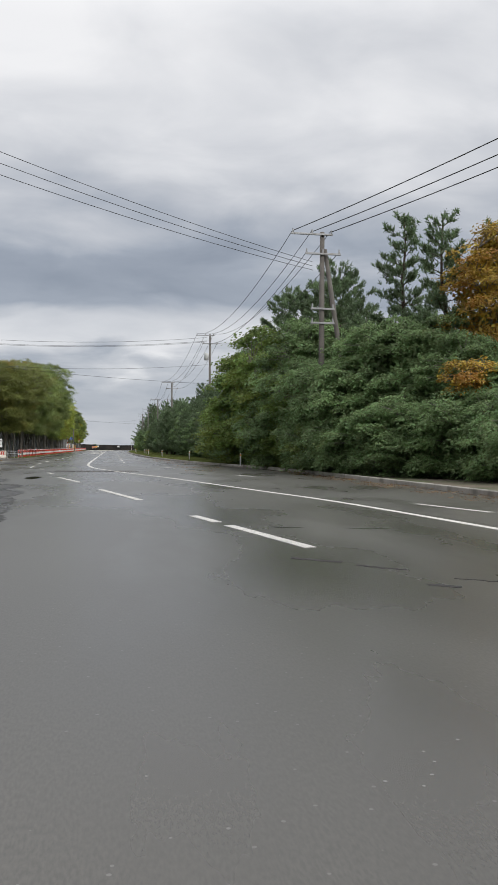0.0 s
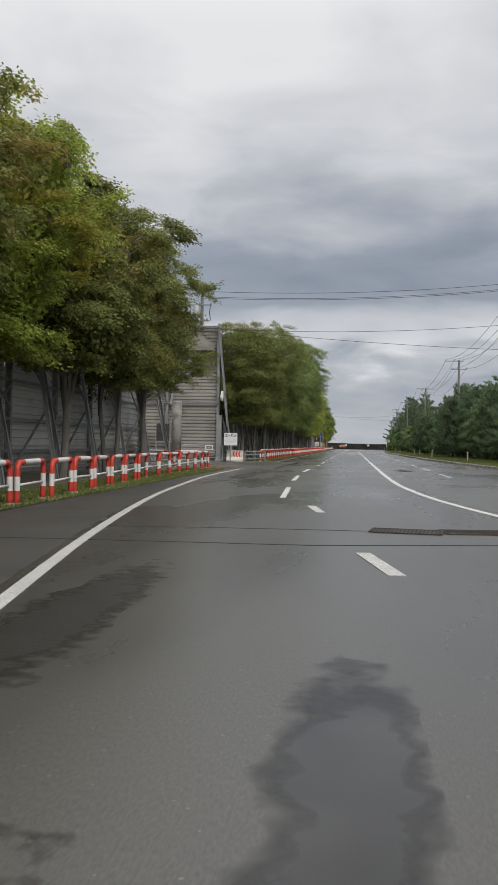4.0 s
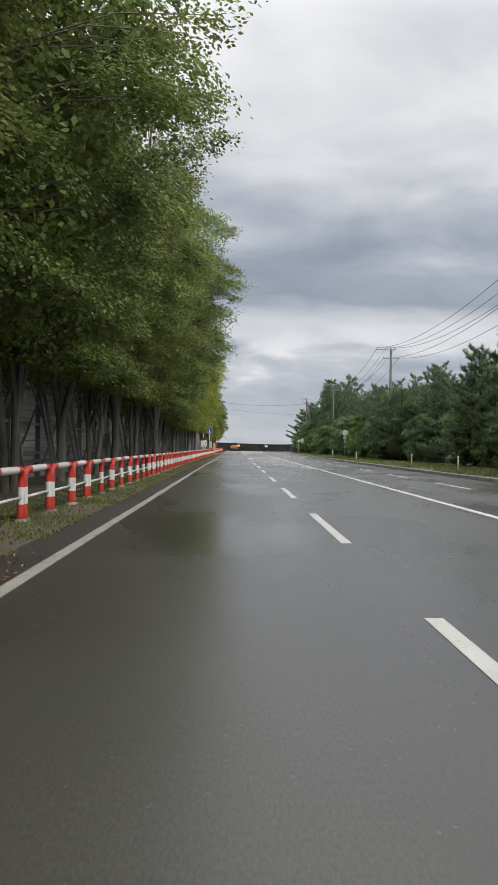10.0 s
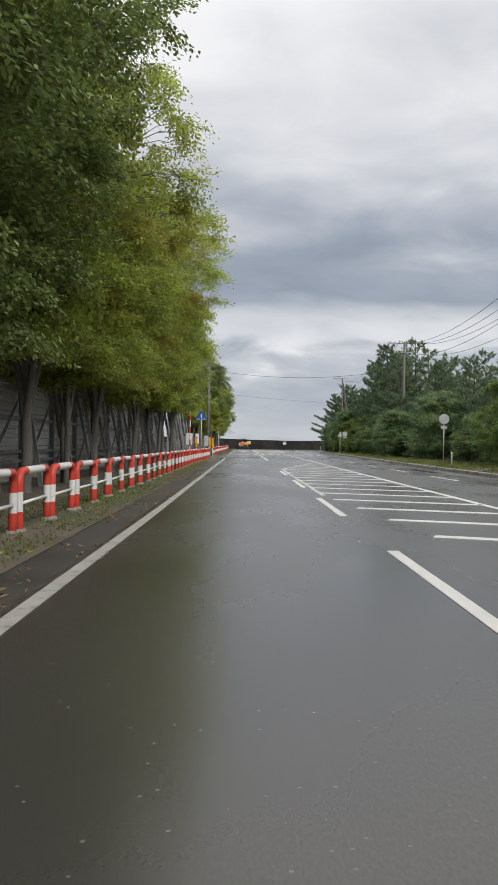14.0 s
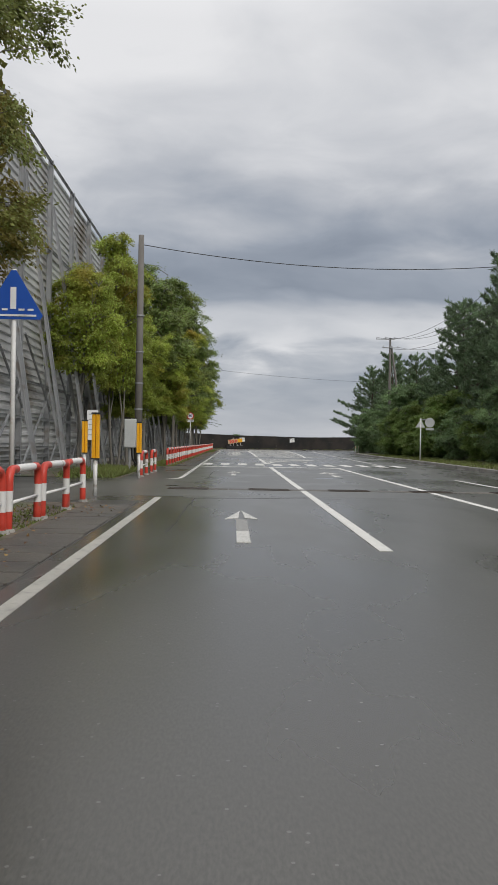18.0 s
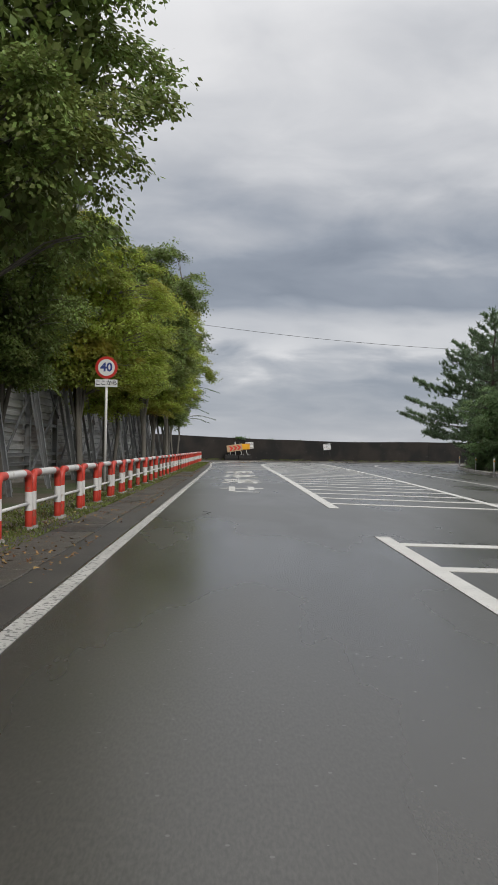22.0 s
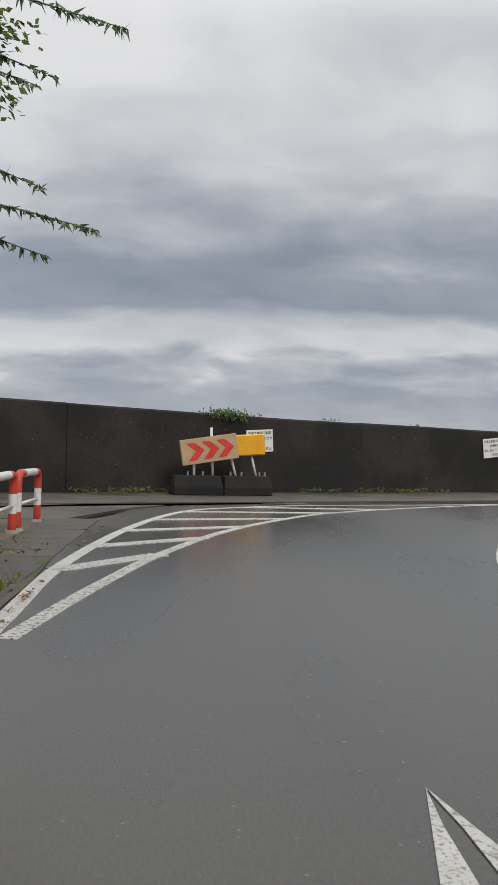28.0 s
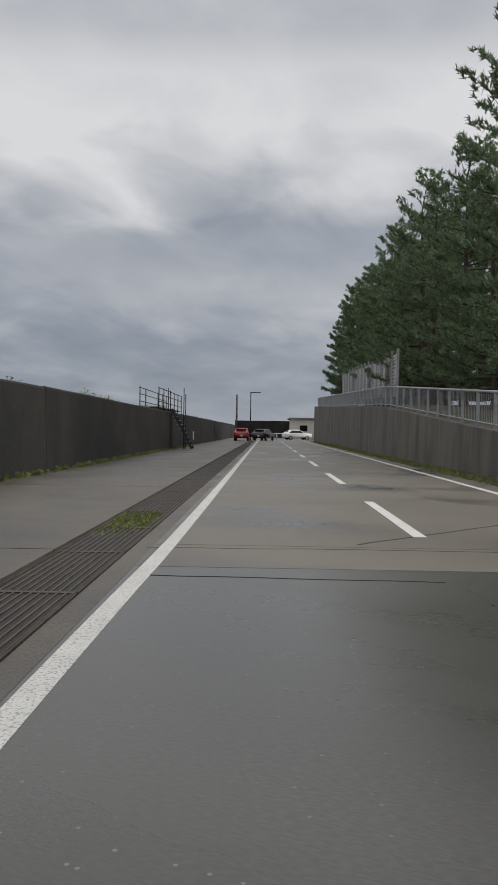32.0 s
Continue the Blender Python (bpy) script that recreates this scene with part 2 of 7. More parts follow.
M_PAINT = mat("road_paint", (0.55, 0.54, 0.505), 0.55, vary=0.10, scale=2.5, fine=30, bump=0.25,
              stain=(0.36, 0.355, 0.34), stain_scale=48.0, stain_lo=0.58, stain_hi=0.72)
M_PAINT_WORN = mat("worn_road_paint", (0.50, 0.49, 0.46), 0.6, vary=0.12, scale=3, fine=26, bump=0.3,
                   stain=(0.22, 0.218, 0.21), stain_scale=55.0, stain_lo=0.52, stain_hi=0.66)
M_PAINT_FAINT = mat("faded_road_paint", (0.30, 0.295, 0.28), 0.6, vary=0.15, scale=3, fine=26, bump=0.3,
                    stain=(0.13, 0.127, 0.12), stain_scale=36.0, stain_lo=0.44, stain_hi=0.60)
M_PAINT_CRACKED = mat("cracked_road_paint", (0.46, 0.45, 0.42), 0.6, vary=0.15, scale=3, fine=26, bump=0.35,
                      stain=(0.14, 0.136, 0.125), stain_scale=24.0, stain_lo=0.53, stain_hi=0.61)
M_PAINT_DIRTY = mat("grimy_road_paint", (0.36, 0.345, 0.31), 0.6, vary=0.16, scale=2.2, fine=26, bump=0.3,
                    stain=(0.20, 0.19, 0.17), stain_scale=7.0, stain_lo=0.54, stain_hi=0.72)
M_DIRT = mat("dirt_ground", (0.105, 0.085, 0.062), 0.9, vary=0.3, scale=0.7, fine=22, bump=0.5,
             stain=(0.06, 0.075, 0.028), stain_scale=0.45, stain_lo=0.48, stain_hi=0.6)
M_GRASS = mat("grass_blades", (0.135, 0.165, 0.042), 0.7, vary=0.35, scale=0.8, fine=8, bump=0, island=0.35, translucent=0.25)
M_LITTER = mat("fallen_leaves", (0.20, 0.12, 0.045), 0.8, vary=0.3, scale=3, fine=12, bump=0, island=0.45)
M_KERB = mat("kerb_concrete", (0.27, 0.255, 0.23), 0.75, vary=0.2, scale=1.5, fine=30, bump=0.3,
             stain=(0.14, 0.13, 0.115), stain_scale=1.3)
M_RED = mat("red_fence_paint", (0.52, 0.050, 0.030), 0.45, vary=0.12, scale=4, fine=30, bump=0.05, random_amt=0.12,
            stain=(0.30, 0.09, 0.06), stain_scale=6.0, stain_lo=0.62, stain_hi=0.7)
M_WHITE = mat("white_fence_paint", (0.66, 0.65, 0.63), 0.45, vary=0.08, scale=4, fine=30, bump=0.05, random_amt=0.08,
              stain=(0.38, 0.33, 0.28), stain_scale=5.0, stain_lo=0.62, stain_hi=0.72)
M_STEEL = mat("galvanised_steel", (0.31, 0.315, 0.32), 0.5, metal=0.55, vary=0.15, scale=1.4, fine=25, bump=0.08,
              stain=(0.22, 0.20, 0.18), stain_scale=1.6, stain_lo=0.58, stain_hi=0.7)
M_SHEET = mat("corrugated_sheet", (0.52, 0.52, 0.515), 0.5, metal=0.2, vary=0.15, scale=0.5, fine=10, bump=0.04, random_amt=0.10,
              stain=(0.20, 0.165, 0.13), stain_scale=0.35, stain_lo=0.52, stain_hi=0.66)
M_SHEET_OLD = mat("stained_sheet", (0.27, 0.255, 0.23), 0.55, metal=0.2, vary=0.18, scale=0.5, fine=10, bump=0.04, random_amt=0.10,
                  stain=(0.12, 0.10, 0.08), stain_scale=0.3, stain_lo=0.48, stain_hi=0.66)
M_DARKSTEEL = mat("dark_steel", (0.06, 0.062, 0.065), 0.5, metal=0.6, vary=0.2, scale=3, fine=30, bump=0.05)
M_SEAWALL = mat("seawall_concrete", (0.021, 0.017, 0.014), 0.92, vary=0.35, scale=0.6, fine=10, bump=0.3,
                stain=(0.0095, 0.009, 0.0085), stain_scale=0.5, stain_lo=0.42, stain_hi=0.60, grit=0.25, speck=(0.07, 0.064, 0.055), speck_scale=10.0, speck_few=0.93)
M_LICHEN = mat("pale_chips", (0.26, 0.25, 0.225), 0.9, vary=0.3, scale=5, fine=30, bump=0.1)
M_RETAIN = mat("retaining_concrete", (0.112, 0.102, 0.086), 0.85, vary=0.22, scale=0.8, fine=18, bump=0.35,
               stain=(0.062, 0.055, 0.046), stain_scale=0.9, stain_lo=0.46, stain_hi=0.66, stretch=(1.0, 1.0, 0.22))
M_GRATE = mat("rusty_grating", (0.070, 0.054, 0.042), 0.65, metal=0.3, vary=0.35, scale=5, fine=40, bump=0.1)
M_GAP = mat("dark_joint_pit_shade", (0.022, 0.021, 0.020), 0.9, vary=0.2, bump=0)
M_POLE = mat("pole_concrete", (0.135, 0.125, 0.112), 0.8, vary=0.18, scale=1.5, fine=30, bump=0.2, world_space=False,
             stain=(0.12, 0.11, 0.10), stain_scale=1.0)
M_WOODPOLE = mat("weathered_pole", (0.11, 0.10, 0.09), 0.85, vary=0.25, scale=2, fine=25, bump=0.3)
M_CABLE = mat("black_cable", (0.02, 0.02, 0.02), 0.6, vary=0.1, bump=0)
M_BARK = mat("grey_bark", (0.140, 0.130, 0.112), 0.9, vary=0.3, scale=2.5, fine=18, bump=0.6, world_space=False, stretch=(1, 1, 0.35))
M_PINEBARK = mat("pine_bark", (0.075, 0.055, 0.042), 0.9, vary=0.3, scale=3, fine=16, bump=0.6, world_space=False, stretch=(1, 1, 0.4))
M_LEAF = mat("zelkova_leaves", (0.160, 0.215, 0.060), 0.5, spec=0.4, vary=0.55, scale=0.75, fine=1.6, bump=0, island=0.46, translucent=0.40,
             stain=(0.265, 0.262, 0.066), stain_scale=0.30, stain_lo=0.58, stain_hi=0.80)
M_LEAF_YG = mat("yellow_green_leaves", (0.290, 0.350, 0.070), 0.52, spec=0.35, vary=0.50, scale=0.75, fine=1.6, bump=0, island=0.46, translucent=0.60,
                stain=(0.370, 0.280, 0.052), stain_scale=0.45, stain_lo=0.54, stain_hi=0.76)
M_LEAF_OLIVE = mat("olive_leaves", (0.188, 0.215, 0.064), 0.52, spec=0.35, vary=0.50, scale=0.75, fine=1.6, bump=0, island=0.46, translucent=0.50,
                   stain=(0.310, 0.225, 0.060), stain_scale=0.40, stain_lo=0.57, stain_hi=0.74)
M_LEAF_LIME = mat("light_green_leaves", (0.165, 0.240, 0.066), 0.62, spec=0.25, vary=0.4, scale=0.35, fine=1.2, bump=0, island=0.35, translucent=0.45,
                  stain=(0.21, 0.24, 0.05), stain_scale=0.3, stain_lo=0.55, stain_hi=0.75)
M_LEAF_Y = mat("turning_leaves", (0.36, 0.26, 0.045), 0.5, vary=0.35, scale=0.5, fine=1.2, bump=0, island=0.35, translucent=0.45,
               stain=(0.37, 0.18, 0.035), stain_scale=0.6)
M_LEAF_G = mat("shrub_leaves", (0.160, 0.240, 0.105), 0.58, spec=0.3, vary=0.5, scale=0.6, fine=1.4, bump=0, island=0.35, translucent=0.5,
               stain=(0.225, 0.235, 0.065), stain_scale=0.25, stain_lo=0.60, stain_hi=0.78)
M_NEEDLE = mat("pine_needles", (0.122, 0.180, 0.092), 0.5, vary=0.45, scale=0.5, fine=1.5, bump=0, island=0.34, translucent=0.3)
M_SIGNWHITE = mat("sign_white", (0.70, 0.70, 0.69), 0.5, vary=0.06, scale=3, fine=20, bump=0.02, world_space=False,
                  stain=(0.5, 0.49, 0.46), stain_scale=3.0, stain_lo=0.6, stain_hi=0.75)
M_SIGNBLUE = mat("sign_blue", (0.015, 0.075, 0.36), 0.4, vary=0.08, bump=0)
M_SIGNRED = mat("sign_red", (0.50, 0.03, 0.02), 0.45, vary=0.1, bump=0)
M_INK = mat("sign_ink", (0.03, 0.03, 0.045), 0.5, vary=0.1, bump=0)
M_INKGREY = mat("faded_ink", (0.26, 0.15, 0.13), 0.6, vary=0.15, bump=0)
M_INKPLUM = mat("faded_plum_ink", (0.10, 0.045, 0.06), 0.6, vary=0.15, bump=0)
M_STREAK = mat("lime_streak", (0.036, 0.034, 0.031), 0.9, vary=0.3, scale=6, fine=30, bump=0.1)
M_BLUEINK = mat("blue_ink", (0.03, 0.05, 0.22), 0.5, vary=0.1, bump=0)
M_YELLOW = mat("yellow_plastic", (0.75, 0.36, 0.012), 0.4, vary=0.1, scale=4, fine=20, bump=0.02)
M_TAN = mat("faded_sign_face", (0.40, 0.27, 0.15), 0.55, vary=0.12, scale=3, fine=20, bump=0.05)
M_REDARROW = mat("red_reflective", (0.55, 0.030, 0.020), 0.4, vary=0.15, scale=6, fine=30, bump=0.03)
M_BOX = mat("grey_box_paint", (0.42, 0.43, 0.42), 0.5, vary=0.1, scale=3, fine=20, bump=0.02)
M_BLACK = mat("black_plastic", (0.02, 0.02, 0.022), 0.45, vary=0.1, bump=0)
M_PLASTIC = mat("weathered_white_plastic", (0.52, 0.48, 0.42), 0.6, vary=0.15, scale=2, fine=20, bump=0.05, stain=(0.30, 0.26, 0.21), stain_scale=3.0, stain_lo=0.5, stain_hi=0.7)
M_TYRE = mat("tyre_rubber", (0.018, 0.018, 0.018), 0.8, vary=0.2, bump=0.1)
M_CARRED = mat("red_car_paint", (0.22, 0.010, 0.012), 0.25, vary=0.05, bump=0)
M_CARWHITE = mat("white_car_paint", (0.72, 0.72, 0.71), 0.25, vary=0.04, bump=0)
M_CARBLACK = mat("black_car_paint", (0.02, 0.02, 0.022), 0.2, vary=0.05, bump=0)
M_CARGLASS = mat("car_glass", (0.012, 0.014, 0.016), 0.06, vary=0.05, bump=0)
M_LAMPRED = mat("tail_lamp", (0.35, 0.01, 0.01), 0.2, vary=0.05, bump=0)
M_BUILDING = mat("pale_cladding", (0.55, 0.53, 0.47), 0.7, vary=0.1, scale=1, fine=15, bump=0.05)
M_ROOF = mat("grey_roof", (0.16, 0.16, 0.16), 0.6, vary=0.15, scale=1, fine=15, bump=0.05)

# ---- builders ----


def mesh_from(name, verts, faces, material, smooth=False):
    me = bpy.data.meshes.new(name)
    me.from_pydata([tuple(map(float, v)) for v in verts], [], [tuple(map(int, f)) for f in faces])
    for m in material if isinstance(material, (list, tuple)) else (material,):
        me.materials.append(m)
    if smooth:
        me.polygons.foreach_set("use_smooth", [True] * len(me.polygons))
    me.update()
    return me


def part(name, bm, material, parent, label="", smooth=False):
    """Links a bmesh, or a ready mesh, as one mesh object under a thing or a part."""
    if isinstance(bm, bpy.types.Mesh):
        me = bm
    else:
        me = bpy.data.meshes.new(name)
        bm.to_mesh(me)
        bm.free()
        for m in material if isinstance(material, (list, tuple)) else (material,):
            me.materials.append(m)
        if smooth:
            me.polygons.foreach_set("use_smooth", [True] * len(me.polygons))
    ob = new(name, me)
    if parent is not None:
        ob.parent = parent
    return tagged(ob, label)


def thing(name, label, category, group="", kind="", at=None):
    ob = new(name)
    ob.empty_display_size = 0.2
    if at is not None:
        ob.matrix_basis = at
    return tagged(ob, label, category, group, kind)


def box(bm, cx, cy, cz, sx, sy, sz, bevel=0.0, m=None, mi=0):
    """A box by its centre and sizes."""
    r = bmesh.ops.create_cube(bm, size=1.0)
    vs = r["verts"]
    for v in vs:
        v.co = Vector((cx + v.co.x * sx, cy + v.co.y * sy, cz + v.co.z * sz))
    if bevel:
        es = {e for v in vs for e in v.link_edges}
        rb = bmesh.ops.bevel(bm, geom=list(es), offset=bevel, segments=1, affect="EDGES")
        vs = list({v for f in rb["faces"] for v in f.verts} | {v for v in vs if v.is_valid})
    if m is not None:
        for v in vs:
            v.co = m @ v.co
    if mi:
        for f in {f for v in vs for f in v.link_faces}:
            f.material_index = mi
    return vs


def tube(bm, pts, radii, sides=8, cap=True, mi=None):
    """A tube along points; radii one or one a point; mi(point) may choose a face's material."""
    pts = [Vector(p) for p in pts]
    if isinstance(radii, (int, float)):
        radii = [radii] * len(pts)
    rings = []
    ref = Vector((0.13, 0.21, 0.97))
    for i, p in enumerate(pts):
        d = (pts[min(i + 1, len(pts) - 1)] - pts[max(i - 1, 0)]).normalized()
        r0 = ref if abs(d.dot(ref)) < 0.95 else Vector((1, 0, 0))
        a = d.cross(r0).normalized()
        b = d.cross(a)
        rings.append([bm.verts.new(p + radii[i] * (math.cos(k * math.tau / sides) * a + math.sin(k * math.tau / sides) * b)) for k in range(sides)])
    for i in range(len(rings) - 1):
        # line up the two rings, whose start may differ
        best = min(range(sides), key=lambda s: (rings[i][0].co - pts[i] - rings[i + 1][s].co + pts[i + 1]).length)
        rings[i + 1] = rings[i + 1][best:] + rings[i + 1][:best]
        for k in range(sides):
            f = bm.faces.new((rings[i][k], rings[i][(k + 1) % sides], rings[i + 1][(k + 1) % sides], rings[i + 1][k]))
            f.smooth = True
            if mi:
                f.material_index = mi((pts[i] + pts[i + 1]) / 2)
    if cap:
        for r, rev in ((rings[0], True), (rings[-1], False)):
            bm.faces.new(list(reversed(r)) if rev else r)
    bmesh.ops.recalc_face_normals(bm, faces=bm.faces)


def plate(bm, pts, z0, z1, mi=0):
    """A slab over a plan polygon."""
    n = len(pts)
    lo = [bm.verts.new((p[0], p[1], z0)) for p in pts]
    hi = [bm.verts.new((p[0], p[1], z1)) for p in pts]
    fs = [bm.faces.new(hi), bm.faces.new(list(reversed(lo)))]
    for i in range(n):
        fs.append(bm.faces.new((lo[i], lo[(i + 1) % n], hi[(i + 1) % n], hi[i])))
    for f in fs:
        f.material_index = mi
    bmesh.ops.recalc_face_normals(bm, faces=fs)


def ribbon(pts, w):
    """The plan polygon of a strip of width w along a line."""
    pts = [Vector((p[0], p[1])) for p in pts]
    le, ri = [], []
    for i, p in enumerate(pts):
        d = (pts[min(i + 1, len(pts) - 1)] - pts[max(i - 1, 0)]).normalized()
        nrm = Vector((-d.y, d.x)) * w / 2
        le.append(p + nrm)
        ri.append(p - nrm)
    return le + ri[::-1]


def curve_pts(pts, n=8):
    """A smooth line through points (Catmull-Rom)."""
    p = [Vector((a[0], a[1], a[2] if len(a) > 2 else 0)) for a in pts]
    p = [2 * p[0] - p[1]] + p + [2 * p[-1] - p[-2]]
    out = []
    for i in range(1, len(p) - 2):
        for k in range(n):
            t = k / n
            out.append(0.5 * (2 * p[i] + (p[i + 1] - p[i - 1]) * t + (2 * p[i - 1] - 5 * p[i] + 4 * p[i + 1] - p[i + 2]) * t * t
                              + (3 * p[i] - p[i - 1] - 3 * p[i + 1] + p[i + 2]) * t ** 3))
    return out + [p[-2]]


def text_mesh(name, body, material, size=1.0, bold=0.0, depth=0.0):
    cu = bpy.data.curves.new(name, "FONT")
    cu.body, cu.size, cu.offset, cu.extrude = body, size, bold, depth
    cu.align_x, cu.align_y = "CENTER", "CENTER"
    cu.resolution_u = 3
    tmp = bpy.data.objects.new(name, cu)
    scene.collection.objects.link(tmp)
    me = bpy.data.meshes.new_from_object(tmp.evaluated_get(bpy.context.evaluated_depsgraph_get()))
    bpy.data.objects.remove(tmp)
    bpy.data.curves.remove(cu)
    me.materials.clear()
    me.materials.append(material)
    return me


# the sea road's frame: s metres along it, q metres towards the sea
SEA_U = Vector((math.sin(radians(66.9)), math.cos(radians(66.9)), 0))
SEA_N = Vector((-SEA_U.y, SEA_U.x, 0))
SEA_O = Vector((11.35, 344.88, 0))


def sea(s, q, z=0.0):
    return SEA_O + SEA_U * s + SEA_N * q + Vector((0, 0, z))


SEA_M = Matrix.Translation(SEA_O) @ Matrix(((SEA_U.x, SEA_N.x, 0, 0), (SEA_U.y, SEA_N.y, 0, 0), (0, 0, 1, 0), (0, 0, 0, 1)))

# ---- ground, roads and markings ----
def setting(name, bm, material, label, category):
    return tagged(part(name, bm, material, None), label, category, kind="structure")


bm = bmesh.new()
bmesh.ops.create_grid(bm, x_segments=40, y_segments=40, size=2500)
for v in bm.verts:
    v.co.z = -0.06
setting("ground", bm, M_DIRT, "flat sandy earth with thin grass reaching the horizon", "ground")

KERB = [(16.4, -40), (16.4, 20), (16.0, 57), (14.2, 72.5), (12.6, 85), (11.0, 110), (10.2, 135), (9.9, 165), (9.9, 205), (10.5, 230),
        (11.3, 255), (11.9, 272), (12.2, 288), (12.8, 302), (14.2, 316), (16.6, 328), (20.3, 337), (24.0, 342.3), tuple(sea(15, -5.6))[:2]]
KERB = [(p.x, p.y) for p in curve_pts(KERB, 6)]
SEA_RIGHT = [tuple(sea(s, -5.6))[:2] for s in (20, 40, 70, 110, 180)]
SEA_LEFT = [tuple(sea(s, 1.36))[:2] for s in (180, 110, 70, 30, 9, 0, -6, -9.5)]
LEFT = [(-0.6, 342.4), (-2.0, 340.0), (-2.75, 336), (-2.95, 330), (-2.95, 257), (-3.75, 256), (-3.75, 243.4), (-14, 243.0), (-14, 234.0), (-2.95, 233.0), (-2.95, 109),
        (-3.3, 107), (-24, 108), (-24, 90.5), (-3.1, 90), (-2.9, 60), (-2.9, -40)]
outline = [Vector((p[0], p[1], 0.0)) for p in KERB + SEA_RIGHT + SEA_LEFT + LEFT]
bm = bmesh.new()
vs = [bm.verts.new(p) for p in outline]
for tri in tessellate_polygon([outline]):
    f = bm.faces.new([vs[k] for k in tri])
    f.normal_update()
    if f.normal.z < 0:
        f.normal_flip()
road = setting("road", bm, M_ASPHALT, "wide wet dark grey asphalt road with puddles", "road")

# concrete stretch of the sea road, with open cross joints
bm = bmesh.new()
for s0, s1 in ((7.35, 8.75), (8.78, 26), (26.02, 46), (46.02, 70), (70.02, 180)):
    plate(bm, [tuple(sea(s, q))[:2] for s, q in ((s0, 1.30), (s0, -5.5), (s1, -5.5), (s1, 1.30))], -0.02, 0.0022)
setting("road_slab", bm, M_CONCRETE_ROAD, "damp brown concrete slabs of the road along the seawall", "road")

Z0, Z1 = -0.01, 0.0042
marks = []


def mark(name, polys, material, label, category="marking"):
    bm = bmesh.new()
    for i, p in enumerate(polys):
        plate(bm, p, Z0, Z1 + 0.0003 * (i % 5) + 0.0016 * (len(marks) % 3))
    marks.append(tagged(part(name, bm, material, None), label, category, kind="structure"))


def strip(bm, poly, z):
    """A painted strip in quads, from the outline that ribbon() gives."""
    n = len(poly) // 2
    rows = [[bm.verts.new((p[0], p[1], zz)) for p in (poly[i], poly[-1 - i]) for zz in (z, Z0)] for i in range(n)]
    for a, b in zip(rows, rows[1:]):
        for q in ((0, 2), (0, 1), (2, 3)):
            bm.faces.new((a[q[0]], b[q[0]], b[q[1]], a[q[1]]))
    bm.faces.new((rows[0][0], rows[0][2], rows[0][3], rows[0][1]))
    bm.faces.new((rows[-1][0], rows[-1][2], rows[-1][3], rows[-1][1]))
    bmesh.ops.recalc_face_normals(bm, faces=bm.faces)
    for f in bm.faces:
        f.normal_update()
    top = [f for f in bm.faces if abs(f.normal.z) > 0.9]
    if top and top[0].normal.z < 0:
        bmesh.ops.reverse_faces(bm, faces=bm.faces[:])


def mark_set(name, bars, lines, material, label):
    """A marking made of countable bars, with its outline a little proud of them."""
    z = Z1 + 0.0016 * (len(marks) % 3)
    o = tagged(new(name), label, "marking", kind="structure")
    marks.append(o)
    for i, p in enumerate(bars):
        bm = bmesh.new()
        plate(bm, p, Z0, z + 0.0002 * (i % 3))
        part("stripe", bm, material, o)
    for i, p in enumerate(lines):
        bm = bmesh.new()
        strip(bm, p, z + 0.0016 + 0.0004 * i)
        part("line", bm, material, o)


def rect(x0, y0, x1, y1):
    return [(x0, y0), (x1, y0), (x1, y1), (x0, y1)]


LEFT_LINE_A = curve_pts([(5.12, 27.4), (4.68, 31.0), (3.2, 39.6), (1.6, 49.5), (0.1, 58), (-1.0, 66), (-1.65, 73.5), (-1.95, 79), (-2.0, 84), (-1.95, 88.2)], 6)
mark("edge_line", [ribbon(LEFT_LINE_A, 0.14)], M_PAINT_WORN, "white painted line curving along the road edge")
mark("edge_line", [ribbon([(-1.88, 107.7), (-1.88, 165), (-1.80, 180), (-1.73, 222), (-1.74, 235.0)], 0.14)], M_PAINT_DIRTY, "long straight white line beside the grass verge")
OUTER = [(-2.2, 329.3), (-2.2, 332.2), (-1.77, 336.4), (-0.95, 339.8), (0.35, 341.3)] + [tuple(sea(s, q))[:2] for s, q in ((-9.8, 1.35), (-8.4, 1.30), (-6.2, 1.15), (-3.8, 1.10))]
INNER = [(-2.05, 328.8), (-1.72, 330.8), (-1.18, 333.3), (-0.2, 336.3)] + [tuple(sea(s, q))[:2] for s, q in ((-11.34, -1.2), (-9.59, -0.38), (-7.9, 0.2), (-6.4, 0.6), (-5.0, 0.86), (-3.2, 1.08))]
mark("edge_line", [ribbon(curve_pts([(-2.25, 243.4), (-1.95, 243.8), (-1.86, 245.5), (-1.86, 256), (-1.86, 300), (-1.92, 318), (-2.1, 325), (-2.2, 329.3)], 8), 0.145)],
     M_PAINT_CRACKED, "worn white edge line beside the gutter slabs")
mark("edge_line", [ribbon(curve_pts(OUTER + [tuple(sea(5, 1.05)), tuple(sea(12, 1.0)), tuple(sea(40, 1.0)), tuple(sea(110, 1.0))], 8), 0.15)],
     M_PAINT_WORN, "worn white edge line bending onto the sea road")
mark("corner_line", [ribbon(curve_pts(INNER, 5), 0.14)], M_PAINT_CRACKED, "white line inside the bend")
oc, ic = curve_pts(OUTER, 4), curve_pts(INNER, 4)


def along(line, f):
    """A point at a share of a line's length."""
    L = [0.0]
    for a, b in zip(line, line[1:]):
        L.append(L[-1] + (b - a).length)
    k = max(i for i in range(len(L) - 1) if L[i] <= f * L[-1])
    return line[k].lerp(line[k + 1], (f * L[-1] - L[k]) / max(1e-6, L[k + 1] - L[k]))


